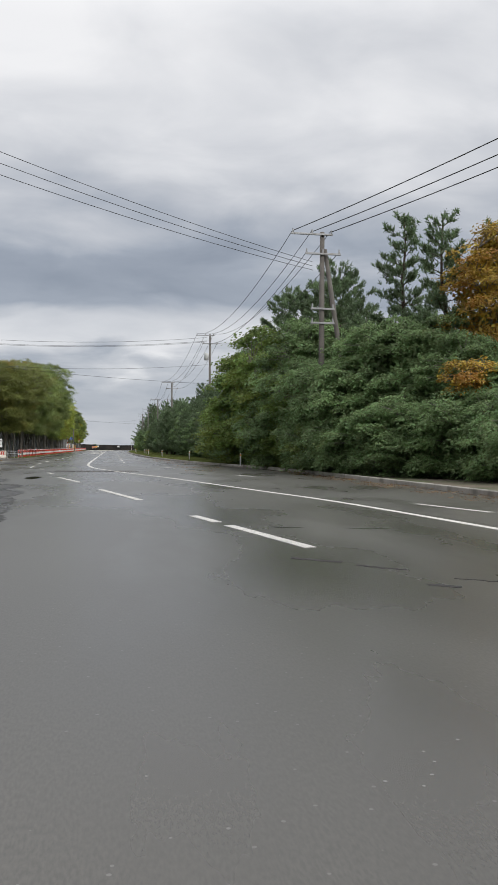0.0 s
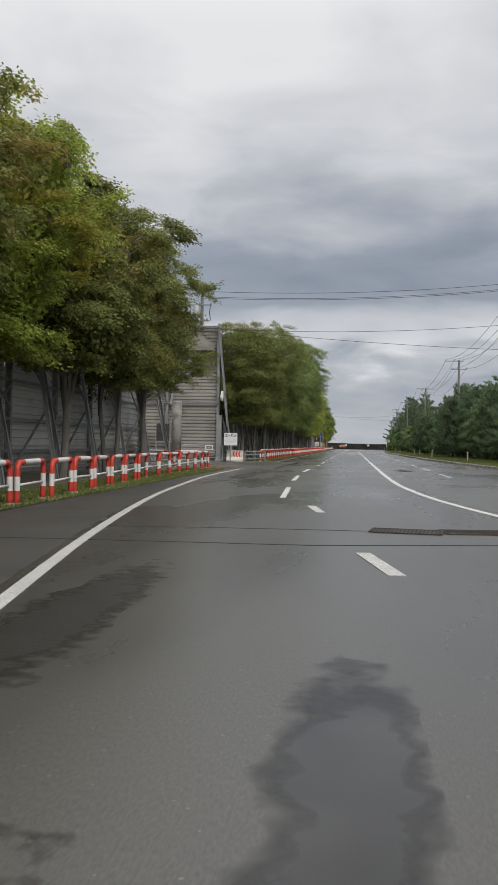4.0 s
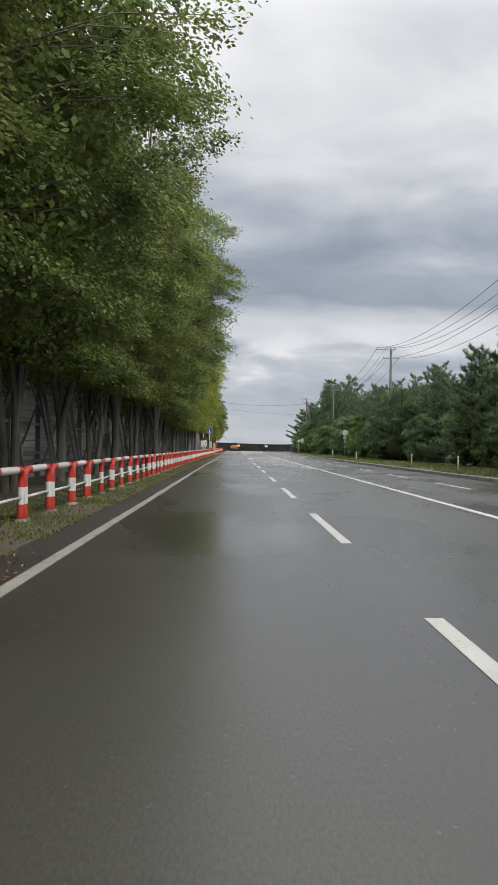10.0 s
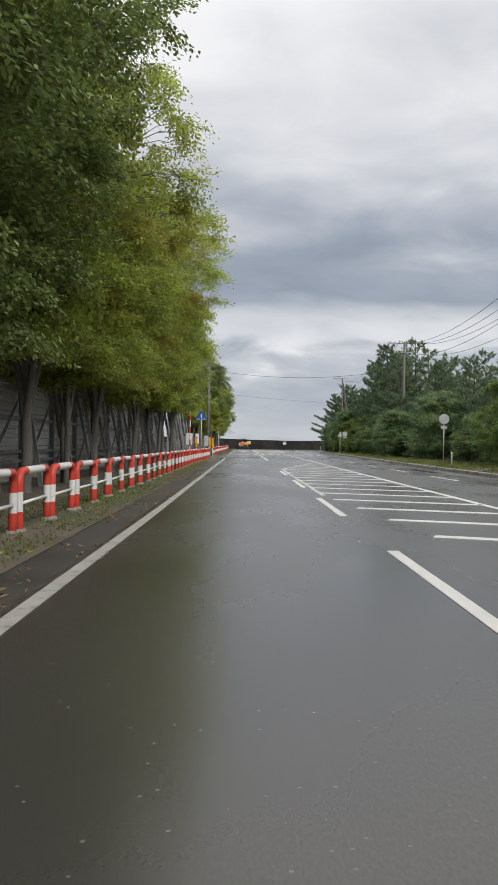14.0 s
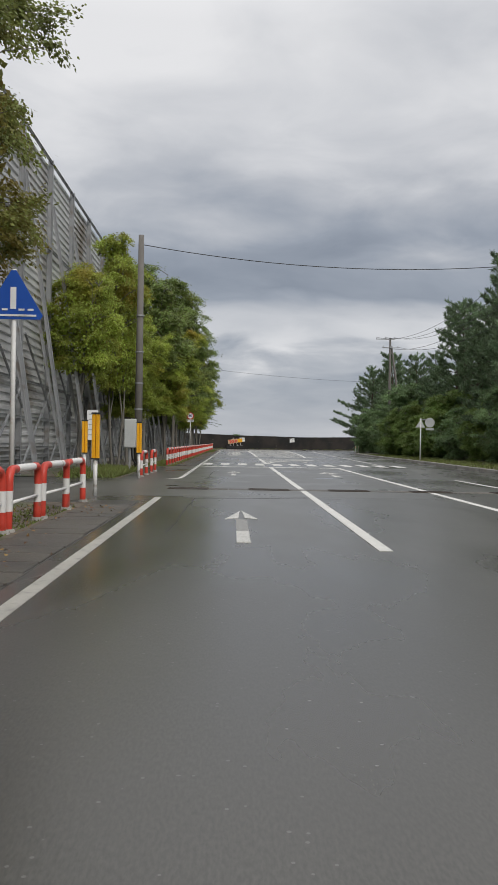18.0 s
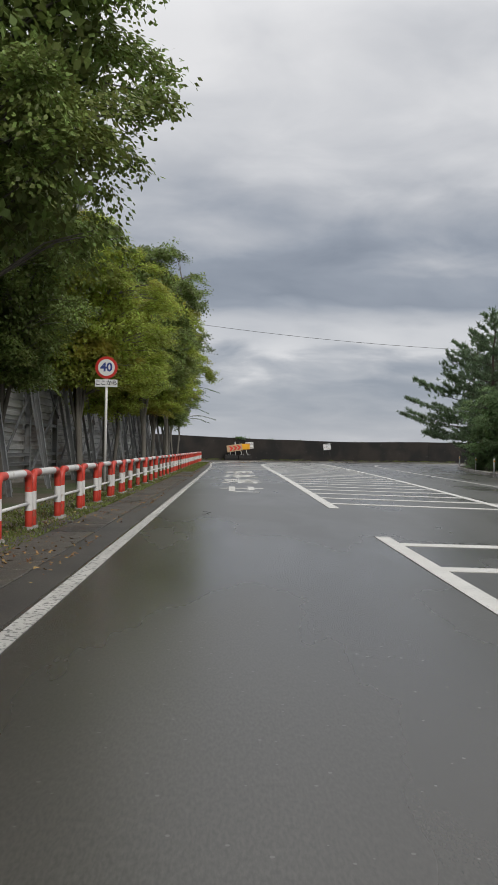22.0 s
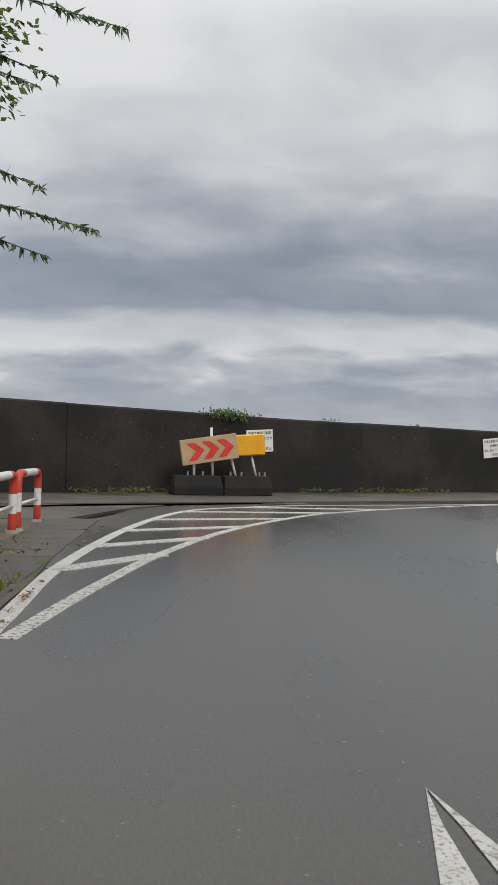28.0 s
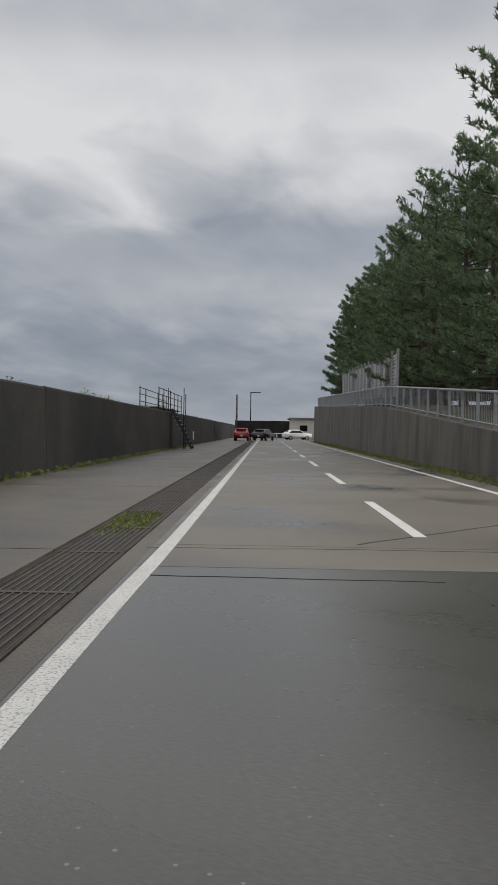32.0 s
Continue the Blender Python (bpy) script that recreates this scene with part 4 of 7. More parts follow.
for k in range(134):
    o = new("gutter_slab", gutter_me)
    o.parent = gutter
    y = 257.3 + 0.6 * k
    o.matrix_basis = pose(-2.80 + rnd.uniform(-0.01, 0.01), y, rnd.uniform(-0.004, 0.004), rnd.uniform(-0.5, 0.5), rnd.uniform(-0.7, 0.7), rnd.uniform(-0.6, 0.6))

for k in range(21):
    o = new("gutter_slab", gutter_me)
    o.parent = gutter
    o.matrix_basis = pose(-2.42 + rnd.uniform(-0.012, 0.012), 221.4 + 0.6 * k, rnd.uniform(-0.004, 0.004), rnd.uniform(-0.5, 0.5), rnd.uniform(-0.7, 0.7), rnd.uniform(-0.7, 0.7))

# seawall, its pavement and the retaining wall
bm = bmesh.new()
for k in range(24):
    s0 = -46 + k * 9.0
    plate(bm, [tuple(sea(s, q))[:2] for s, q in ((s0, 2.04), (s0 + 8.97, 2.04), (s0 + 8.97, 5.85), (s0, 5.85))], -0.04, 0.045)
setting("pavement", bm, M_SIDEWALK, "damp concrete pavement in slabs below the seawall", "pavement")
bm = bmesh.new()
plate(bm, [(-9, 337), (-3.0, 337.2), (-2.0, 340.3), (-0.6, 342.6), tuple(sea(-9.6, 1.37))[:2], tuple(sea(-9.6, 2.03))[:2], tuple(sea(-46, 2.03))[:2]], -0.04, 0.02)
setting("pavement", bm, M_SIDEWALK, "worn concrete apron at the end of the fence", "pavement")
seawall = tagged(new("seawall"), "long dark weathered concrete seawall with pale chips", "wall", kind="structure")


def wall_top(s):
    return float(np.interp(s, (-22, -8, -3, 0, 3, 6, 10, 20), (2.50, 2.17, 2.12, 2.07, 2.05, 2.11, 2.20, 2.32)))


for k in range(24):
    rnd = random.Random(k)
    s0 = -50.2 + 9.0 * k
    bm = bmesh.new()
    rows = []
    for s in (s0, s0 + 2.24, s0 + 4.48, s0 + 6.73, s0 + 8.985):
        h = wall_top(s)
        rows.append([bm.verts.new((s - s0, y, z)) for y, z in ((0, -0.2), (0.06, h - 0.05), (0.10, h), (0.62, h), (0.70, -0.2))])
    for r0, r1 in zip(rows, rows[1:]):
        for a in range(4):
            bm.faces.new((r0[a], r0[a + 1], r1[a + 1], r1[a]))
    bm.faces.new(rows[0][::-1])
    bm.faces.new(rows[-1])
    bmesh.ops.recalc_face_normals(bm, faces=bm.faces)
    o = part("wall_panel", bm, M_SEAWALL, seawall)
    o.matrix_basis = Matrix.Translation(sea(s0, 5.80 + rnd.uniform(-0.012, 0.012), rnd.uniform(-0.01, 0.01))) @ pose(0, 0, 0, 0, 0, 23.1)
# a dark core closes the joints between the panels
bm = bmesh.new()
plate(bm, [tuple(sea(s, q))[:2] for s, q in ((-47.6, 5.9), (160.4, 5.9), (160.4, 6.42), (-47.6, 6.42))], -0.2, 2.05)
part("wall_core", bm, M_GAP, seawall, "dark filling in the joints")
rnd = random.Random(5)
vts, fcs = [], []
for k in range(620):
    s, z, r = rnd.uniform(-20, 40), rnd.uniform(0.2, 2.0), rnd.uniform(0.003, 0.012) * (1.6 if rnd.random() < 0.06 else 1)
    c = sea(s, 5.79 + 0.06 * z / 2.1 - 0.012, z)
    n = len(vts)
    for a in range(5):
        rr = r * rnd.uniform(0.5, 1.2)
        vts.append(c + SEA_U * rr * math.cos(a * 1.257) + Vector((0, 0, rr * math.sin(a * 1.257))))
    fcs.append(range(n, n + 5))
ob = part("pale_chips", mesh_from("pale_chips", vts, fcs, M_LICHEN), None, seawall, "small pale chips in the dark concrete")
ob["kind"] = "stuff"

for s0, lean, length, w in ((0.30, 0.12, 0.6, 0.06),):
    bm = bmesh.new()
    z1 = 1.19
    vv = [bm.verts.new(sea(s, 5.79 + 0.06 * z / 2.1 - 0.016, z)) for s, z in ((s0 - w * 0.3, z1), (s0 + w * 0.3, z1), (s0 + lean + w, z1 - length), (s0 + lean - w * 0.4, z1 - length * 0.92))]
    bm.faces.new(vv)
    part("lime_streak", bm, M_STREAK, seawall, "pale lime streak below a notice")


# right-hand retaining wall rising as a ramp, with its coping
def ramp_top(s):
    return float(np.interp(s, (8, 14, 22, 40, 46, 110), (0.5, 0.85, 1.25, 2.35, 2.7, 4.6)))


retain = tagged(new("retaining_wall"), "stained concrete retaining wall rising beside the road", "wall", kind="structure")
for k in range(17):
    s0, s1 = 8 + 6.0 * k, 8 + 6.0 * k + 5.96
    bm = bmesh.new()
    vv = [bm.verts.new(sea(s, q, z)) for s in (s0, s1) for q, z in ((-6.3, -0.1), (-6.36, ramp_top(s) - 0.02), (-6.40, ramp_top(s)), (-6.85, ramp_top(s)), (-6.9, -0.1))]
    for a, b in ((0, 1), (1, 2), (2, 3), (3, 4)):
        bm.faces.new((vv[a], vv[b], vv[b + 5], vv[a + 5]))
    bm.faces.new(vv[:5])
    bm.faces.new(vv[5:])
    bmesh.ops.recalc_face_normals(bm, faces=bm.faces)
    part("wall_panel", bm, M_RETAIN, retain)
bm = bmesh.new()
vv = [[bm.verts.new(sea(s, q, z)) for q, z in ((-6.86, ramp_top(s) - 0.12), (-9.5, ramp_top(s) + 0.1), (-60, ramp_top(s) + 1.2))] for s in np.linspace(8, 112, 20)]
for a, b in zip(vv, vv[1:]):
    for k in range(2):
        bm.faces.new((a[k], a[k + 1], b[k + 1], b[k]))
bmesh.ops.recalc_face_normals(bm, faces=bm.faces)
for f in bm.faces:
    if f.normal.z < 0:
        f.normal_flip()
setting("bank", bm, M_DIRT, "grassy bank behind the retaining wall", "ground")

# ---- red and white pipe fence ----
def fence_unit():
    u = thing("guard_fence", "red and white banded steel pipe fence on the verge", "fence", "pipe fence along the road")
    w, h, r, c = 1.62, 0.80, 0.057, 0.14
    path = [(0, -w / 2, z) for z in (-0.05, 0.14, 0.27, 0.275, 0.45, 0.53, 0.535, h - c)]
    path += [(0, -w / 2 + c - c * math.cos(a), h - c + c * math.sin(a)) for a in (0.4, 0.8, 1.2)]
    path += [(0, y, h) for y in (-w / 2 + c, -0.47, -0.465, -0.2, 0.2, 0.465, 0.47, w / 2 - c)]
    path += [(0, w / 2 - c + c * math.cos(a), h - c + c * math.sin(a)) for a in (1.2, 0.8, 0.4)]
    path += [(0, w / 2, z) for z in (h - c, 0.535, 0.53, 0.45, 0.275, 0.27, 0.14, -0.05)]

    def band(p):
        if p.z > h - 0.02:
            return 1 if abs(p.y) < 0.468 else 0
        return 1 if 0.272 < p.z < 0.533 else 0

    bm = bmesh.new()
    tube(bm, path, r, 10, mi=band)
    part("hoop", bm, [M_RED, M_WHITE], u, "steel hoop in red and white bands")
    bm = bmesh.new()
    tube(bm, [(0, -w / 2 + r - 0.01, 0.37), (0, w / 2 - r + 0.01, 0.37)], 0.024, 8)
    part("rail", bm, M_WHITE, u, "thin white middle rail")
    for sy in (-1, 1):
        bm = bmesh.new()
        bmesh.ops.create_cone(bm, cap_ends=True, segments=10, radius1=0.10, radius2=0.085, depth=0.05, matrix=Matrix.Translation((0, sy * w / 2, 0.02)))
        part("foot", bm, M_KERB, u, "concrete footing")
    return u


unit = fence_unit()
rnd = random.Random(11)
fence_spots = [(float(np.interp(y, (57, 66, 76, 88), (-2.55, -2.9, -3.55, -3.65))), y) for y in np.arange(57.6, 87.9, 1.87)]
fence_spots += [(float(np.interp(y, (214, 227), (-3.25, -3.02))), y) for y in np.arange(109.0, 232.5, 1.87)]
fence_spots += [(-3.2, 245.35), (-3.2, 248.7)]
fence_spots += [(-3.32, y) for y in np.arange(257.5, 336.5, 1.87)]
for k, (x, y) in enumerate(fence_spots):
    m = pose(x + rnd.uniform(-0.02, 0.02), y, 0.01, rnd.uniform(-0.6, 0.6), rnd.uniform(-1.2, 1.2), rnd.uniform(-1, 1) + (5 if y < 75 else 0))
    if k == 0:
        unit.matrix_basis = m
    else:
        copy_thing(unit, m)

# ---- tall corrugated windbreak behind the trees ----
WALL_X, BAY = -7.25, 4.0


def panel_mesh(name, width, height, pitch=0.26, depth=0.06, sheet=M_SHEET):
    vs, fs = [], []
    n = int(height / pitch)
    prof = []
    for k in range(n):
        z = k * pitch
        prof += [(0.0, z), (0.0, z + pitch * 0.42), (depth, z + pitch * 0.5), (depth, z + pitch * 0.92)]
    prof.append((0.0, n * pitch))
    for y in (-width / 2, width / 2):
        vs += [(d, y, z) for d, z in prof]
    m = len(prof)
    for k in range(m - 1):
        fs.append((k, k + 1, m + k + 1, m + k))
    return mesh_from(name, vs, fs, sheet)




def beam_bm(a, b, w=0.12, d=0.16):
    """A rolled steel section between two points."""
    a, b = Vector(a), Vector(b)
    bm = bmesh.new()
    L = (b - a).length
    for off, sw, sd in ((-d / 2, w, 0.014), (d / 2, w, 0.014), (0, 0.012, d)):
        box(bm, off, 0, L / 2, sd if sw == w else d, w if sw == w else 0.012, L)
    q = (b - a).to_track_quat("Z", "X").to_matrix().to_4x4()
    bm.transform(Matrix.Translation(a) @ q)
    return bm


def windbreak(name, y0, y1, label, top=10.0):
    panel_me = panel_mesh("panel", BAY - 0.03, top)
    wall = thing(name, label, "windbreak", kind="structure")
    n = int((y1 - y0) / BAY)
    shared = {}
    for k in range(n + 1):
        y = y0 + k * BAY
        if k < n:
            o = new("panel", panel_me)
            o.parent = wall
            o.matrix_basis = pose(WALL_X, y + BAY / 2, 0.15)
        for nm, a, b, w in (("column", (WALL_X + 0.16, 0, 0), (WALL_X + 0.16, 0, top + 0.1), 0.13), ("brace", (WALL_X + 1.75, 0.05, 0), (WALL_X + 0.25, 0.05, top * 0.86), 0.08),
                            ("brace", (WALL_X + 1.25, 2.0, 0), (WALL_X + 0.25, 2.0, top * 0.48), 0.065), ("cross_brace", (WALL_X + 0.3, 0.1, 0.4), (WALL_X + 0.3, BAY - 0.1, 3.0), 0.05),
                            ("cross_brace", (WALL_X + 0.3, 0.1, 4.6), (WALL_X + 0.3, BAY - 0.1, 2.2), 0.05)):
            if nm == "cross_brace" and k == n:
                continue
            key = (nm, a)
            if key not in shared:
                bm = beam_bm(a, b, w, w * 1.25)
                me = bpy.data.meshes.new(nm)
                bm.to_mesh(me)
                bm.free()
                me.materials.append(M_STEEL)
                shared[key] = me
            o = new(nm, shared[key])
            o.parent = wall
            o.matrix_basis = pose(0, y, 0)
    for z in (0.3, 0.6, 0.9, 1.9, 3.1, 5.6, 8.2, top):
        bm = beam_bm((WALL_X + 0.2, y0, z), (WALL_X + 0.2, y0 + n * BAY, z), 0.07, 0.08)
        part("girt", bm, M_STEEL, wall)
    return wall


windbreak("windbreak", 16, 88, "tall silver corrugated steel windbreak with steel braces")
windbreak("windbreak", 110, 234, "tall silver corrugated steel windbreak behind the trees")
windbreak("windbreak", 240, 332, "tall silver corrugated steel windbreak with slanting struts", 11.4)

# the return of the windbreak at the works gate, square to the road
ret = thing("gate_windbreak", "stained corrugated steel wall closing the works gate", "windbreak", kind="structure")
ret_me = panel_mesh("panel", 3.96, 10.0, sheet=M_SHEET_OLD)
for k in range(4):
    o = new("panel", ret_me)
    o.parent = ret
    o.matrix_basis = pose(-8.62 - 4.0 * k, 109.7, 0.3, 0, 0, -90)
for x in (-6.67, -10.6, -14.3, -18.3, -22.3):
    part("column", beam_bm((x, 109.45, 0), (x, 109.45, 10.35), 0.16, 0.2), M_STEEL, ret)
part("brace", beam_bm((-5.87, 109.2, 2.6), (-6.62, 109.3, 9.9), 0.10, 0.14), M_STEEL, ret, "slanting steel brace at the corner")
part("brace", beam_bm((-10.25, 109.2, 4.2), (-9.6, 109.3, 9.2), 0.10, 0.14), M_STEEL, ret)
for z in (0.45, 4.35, 10.1):
    part("girt", beam_bm((-6.52, 109.35, z), (-22.3, 109.35, z), 0.1, 0.12), M_STEEL, ret)
bm = bmesh.new()
vv = [bm.verts.new(c) for c in ((-10.6, 109.25, 8.3), (-7.0, 109.25, 8.3), (-7.0, 109.25, 8.75), (-8.6, 109.25, 9.8), (-10.6, 109.25, 9.8))]
bm.faces.new(vv)
part("patch_sheet", bm, M_SHEET_OLD, ret, "loose corrugated sheet over the top")
bm = bmesh.new()
tube(bm, [(-6.30, 109.1, 4.45), (-6.34, 109.1, 4.75), (-6.30, 109.1, 5.2)], [0.07, 0.14, 0.09], 10)
part("floodlight", bm, M_SIGNWHITE, ret, "small pale lamp on the corner post")

# the works hall behind the windbreak
hall = thing("works_hall", "tall pale factory hall with a dark roof edge behind the trees", "building")
bm = bmesh.new()
for k in range(15):
    box(bm, -10.36, 20.1 + 3.92 * k + 1.94, 7.3, 0.12, 3.88, 14.6, 0.01)
part("wall", bm, M_BUILDING, hall, "pale cladding panels facing the road")
bm = bmesh.new()
for k in range(5):
    box(bm, -12.4 - 3.92 * k, 78.5, 7.3, 3.88, 0.12, 14.6, 0.01)
part("wall", bm, M_BUILDING, hall, "pale cladding panels of the end")
bm = bmesh.new()
for k in range(15):
    box(bm, -30.2, 20.1 + 3.92 * k + 1.94, 7.3, 0.12, 3.88, 14.6, 0.01)
part("wall", bm, M_BUILDING, hall, "pale cladding panels of the back")
bm = bmesh.new()
for k in range(5):
    box(bm, -12.4 - 3.92 * k, 20.1, 7.3, 3.88, 0.12, 14.6, 0.01)
part("wall", bm, M_BUILDING, hall, "pale cladding panels of the near end")
bm = bmesh.new()
box(bm, -20.3, 49.3, 14.70, 20.0, 58.6, 0.20, 0.02)
part("roof", bm, M_ROOF, hall)
for x, y, sx, sy in ((-10.3, 49.3, 0.16, 58.9), (-30.3, 49.3, 0.16, 58.9), (-20.3, 78.68, 19.84, 0.16), (-20.3, 19.92, 19.84, 0.16)):
    bm = bmesh.new()
    box(bm, x, y, 14.72, sx, sy, 0.30, 0.01)
    part("roof_edge", bm, M_DARKSTEEL, hall, "dark metal roof edge")

# gate furniture
gate = thing("gate_post", "thick galvanised steel gate post", "post", "gate posts", at=pose(-5.87, 105.2, 0))
bm = bmesh.new()
box(bm, 0, 0, 1.6, 0.34, 0.34, 3.2, 0.02)
part("shaft", bm, M_STEEL, gate)
bm = bmesh.new()
box(bm, 0, 0, 3.22, 0.38, 0.38, 0.05, 0.01)
part("cap", bm, M_STEEL, gate)
bm = bmesh.new()
box(bm, 0, 0, 0.06, 0.5, 0.5, 0.12, 0.02)
part("footing", bm, M_KERB, gate)
post2 = thing("round_post", "round galvanised steel gate post", "post", "gate posts", at=pose(-9.35, 107.2, 0))
bm = bmesh.new()
tube(bm, [(0, 0, 0), (0, 0, 4.25), (0, 0, 4.3)], [0.36, 0.36, 0.33], 20)
part("shaft", bm, M_KERB, post2)
bm = bmesh.new()
bmesh.ops.create_cone(bm, cap_ends=True, segments=20, radius1=0.45, radius2=0.42, depth=0.14, matrix=Matrix.Translation((0, 0, 0.05)))
part("collar", bm, M_KERB, post2)
board = thing("notice_board", "dark notice board on two steel legs", "board", at=pose(-10.1, 106.0, 0))
bm = bmesh.new()
box(bm, 0, 0, 2.0, 0.95, 0.06, 1.25, 0.01)
part("panel", bm, M_DARKSTEEL, board)
for sx in (-1, 1):
    bm = bmesh.new()
    box(bm, sx * 0.5, 0.05, 1.35, 0.08, 0.08, 2.7, 0.01)
    part("leg", bm, M_STEEL, board)


def steel_barrier(name, p, q, h, label, sign=False):
    p, q = Vector(p), Vector(q)
    g = thing(name, label, "gate", "steel gates")
    L = (q - p).length
    n = max(2, int(L / 1.6))
    for k in range(n + 1):
        bm = bmesh.new()
        c = p.lerp(q, k / n)
        box(bm, c.x, c.y, h / 2, 0.07, 0.07, h, 0.006)
        part("upright", bm, M_STEEL, g)
    for z in (0.2, 0.45, 0.7, h - 0.03):
        bm = bmesh.new()
        tube(bm, [p + Vector((0, -0.05, z)), q + Vector((0, -0.05, z))], 0.03, 8)
        part("rail", bm, M_STEEL, g)
    if sign:
        bm = bmesh.new()
        c = p.lerp(q, 0.12)
        box(bm, c.x, c.y - 0.10, 0.95, 0.6, 0.02, 0.38, 0.004)
        s = part("plate", bm, M_SIGNWHITE, g, "white plate with unreadable dark lines")
        bm = bmesh.new()
        for z in (1.02, 0.94, 0.86):
            box(bm, c.x, c.y - 0.113, z, 0.46, 0.006, 0.035)
        part("print", bm, M_INK, s)
    return g


steel_barrier("works_gate", (-6.0, 107.9, 0), (-14.5, 107.9, 0), 1.15, "galvanised steel sliding gate with horizontal rails", True)
steel_barrier("side_gate", (-14.8, 108.2, 0), (-22.0, 108.2, 0), 1.35, "galvanised steel railing beside the gate")
steel_barrier("low_railing", (-4.3, 107.6, 0), (-2.9, 108.4, 0), 0.75, "short grey railing by the fence end")
# a second hoop fence runs square to the road into the works
for k in range(5):
    copy_thing(unit, pose(-4.6 - 1.87 * k, 88.4 + 0.35 * k, 0.01, 0, 0, 84))

# keep-out sign on its post
sgn = thing("warning_sign", "white notice with dark Japanese lettering on a post", "sign", at=pose(-4.87, 104.0, 0))
bm = bmesh.new()
tube(bm, [(0, 0.03, 0), (0, 0.03, 1.95)], 0.03, 8)
part("post", bm, M_STEEL, sgn)
bm = bmesh.new()
box(bm, 0.02, 0, 1.55, 0.92, 0.025, 0.84, 0.004)
part("plate", bm, M_SIGNWHITE, sgn)
me = text_mesh("lettering", "\u7acb\u5165\u7981\u6b62", M_INKPLUM, 0.2, 0.006)
o = part("lettering", me, None, sgn, "dark faded heading")
o.matrix_basis = pose(0.02, -0.016, 1.80, 90, 0, 0)
bm = bmesh.new()
for k, (z, w) in enumerate(((1.58, 0.7), (1.50, 0.74), (1.42, 0.74), (1.34, 0.4))):
    box(bm, 0.02, -0.016, z, w, 0.004, 0.022)
part("print", bm, M_BOX, sgn, "smaller unreadable lines")

# striped water barriers
def jersey(at):
    b = thing("water_barrier", "weathered white plastic road barrier with red chevrons", "barrier", "road barriers", at=at)
    bm = bmesh.new()
    prof = [(-0.28, 0), (-0.28, 0.12), (-0.14, 0.34), (-0.11, 0.78), (0.11, 0.78), (0.14, 0.34), (0.28, 0.12), (0.28, 0)]
    for x in (-0.58, 0.58):
        for p in prof:
            bm.verts.new((x, p[0], p[1]))
    bm.verts.ensure_lookup_table()
    n = len(prof)
    for k in range(n):
        bm.faces.new((bm.verts[k], bm.verts[(k + 1) % n], bm.verts[n + (k + 1) % n], bm.verts[n + k]))
    bm.faces.new(bm.verts[:n])
    bm.faces.new(bm.verts[n:])
    bmesh.ops.recalc_face_normals(bm, faces=bm.faces)
    bmesh.ops.bevel(bm, geom=bm.edges[:], offset=0.02, segments=2, affect="EDGES")
    part("body", bm, M_PLASTIC, b)
    for k in range(3):
        bm = bmesh.new()
        x = -0.10 + 0.19 * k
        vv = [bm.verts.new((x + dx, -0.132 - (0.02 if z < 0.4 else 0.0), z)) for dx, z in ((0.02, 0.34), (-0.05, 0.54), (0.02, 0.72), (0.12, 0.72), (0.05, 0.54), (0.12, 0.34))]
        r = bmesh.ops.extrude_face_region(bm, geom=[bm.faces.new(vv)])
        for v in r["geom"]:
            if isinstance(v, bmesh.types.BMVert):
                v.co.y += 0.03
        bmesh.ops.recalc_face_normals(bm, faces=bm.faces)
        part("chevron", bm, M_SIGNRED, b)
    return b


jb = jersey(pose(-4.66, 104.9, 0, 0, 0, 4))

# ---- poles, wires ----
def crossarm(bm, x0, x1, z, y=0.0, ins=3):
    box(bm, (x0 + x1) / 2, y, z, x1 - x0, 0.09, 0.09, 0.008)
    for k in range(ins):
        x = x0 + 0.08 + (x1 - x0 - 0.16) * k / max(1, ins - 1)
        bmesh.ops.create_cone(bm, cap_ends=True, segments=8, radius1=0.05, radius2=0.03, depth=0.2, matrix=Matrix.Translation((x, y, z + 0.14)))


def utility_pole(x, y, h, label, arms, brace=False, box_z=None, r=0.17, lean=0.0):
    p = thing("utility_pole", label, "pole", "utility poles", at=pose(x, y, 0, 0, lean, 0))
    bm = bmesh.new()
    tube(bm, [(0, 0, -0.3), (0, 0, h * 0.5), (0, 0, h)], [r, r * 0.85, r * 0.66], 12)
    part("shaft", bm, M_WOODPOLE if brace else M_POLE, p)
    for x0, x1, z, n in arms:
        bm = bmesh.new()
        crossarm(bm, x0, x1, z, -0.16, n)
        part("crossarm", bm, M_STEEL, p)
    if brace:
        bm = bmesh.new()
        tube(bm, [(2.0, 0.3, -0.2), (0.15, 0.05, h * 0.93)], [r * 0.9, r * 0.6], 10)
        part("prop", bm, M_WOODPOLE, p, "slanting prop pole")
    if box_z:
        bm = bmesh.new()
        tube(bm, [(-0.42, 0, box_z), (-0.42, 0, box_z + 0.05), (-0.42, 0, box_z + 0.75), (-0.42, 0, box_z + 0.8)], [0.2, 0.26, 0.26, 0.2], 14)
        box(bm, -0.2, 0, box_z + 0.4, 0.3, 0.06, 0.06)
        part("transformer", bm, M_BOX, p, "grey pole transformer")
    return p


RP = [(16.7, 57.0, 11.9), (17.6, 112.0, 14.3), (15.7, 146.5, 11.5), (16.4, 199.4, 11.9), (16.5, 251.0, 12.1), (17.0, 309.0, 13.0)]
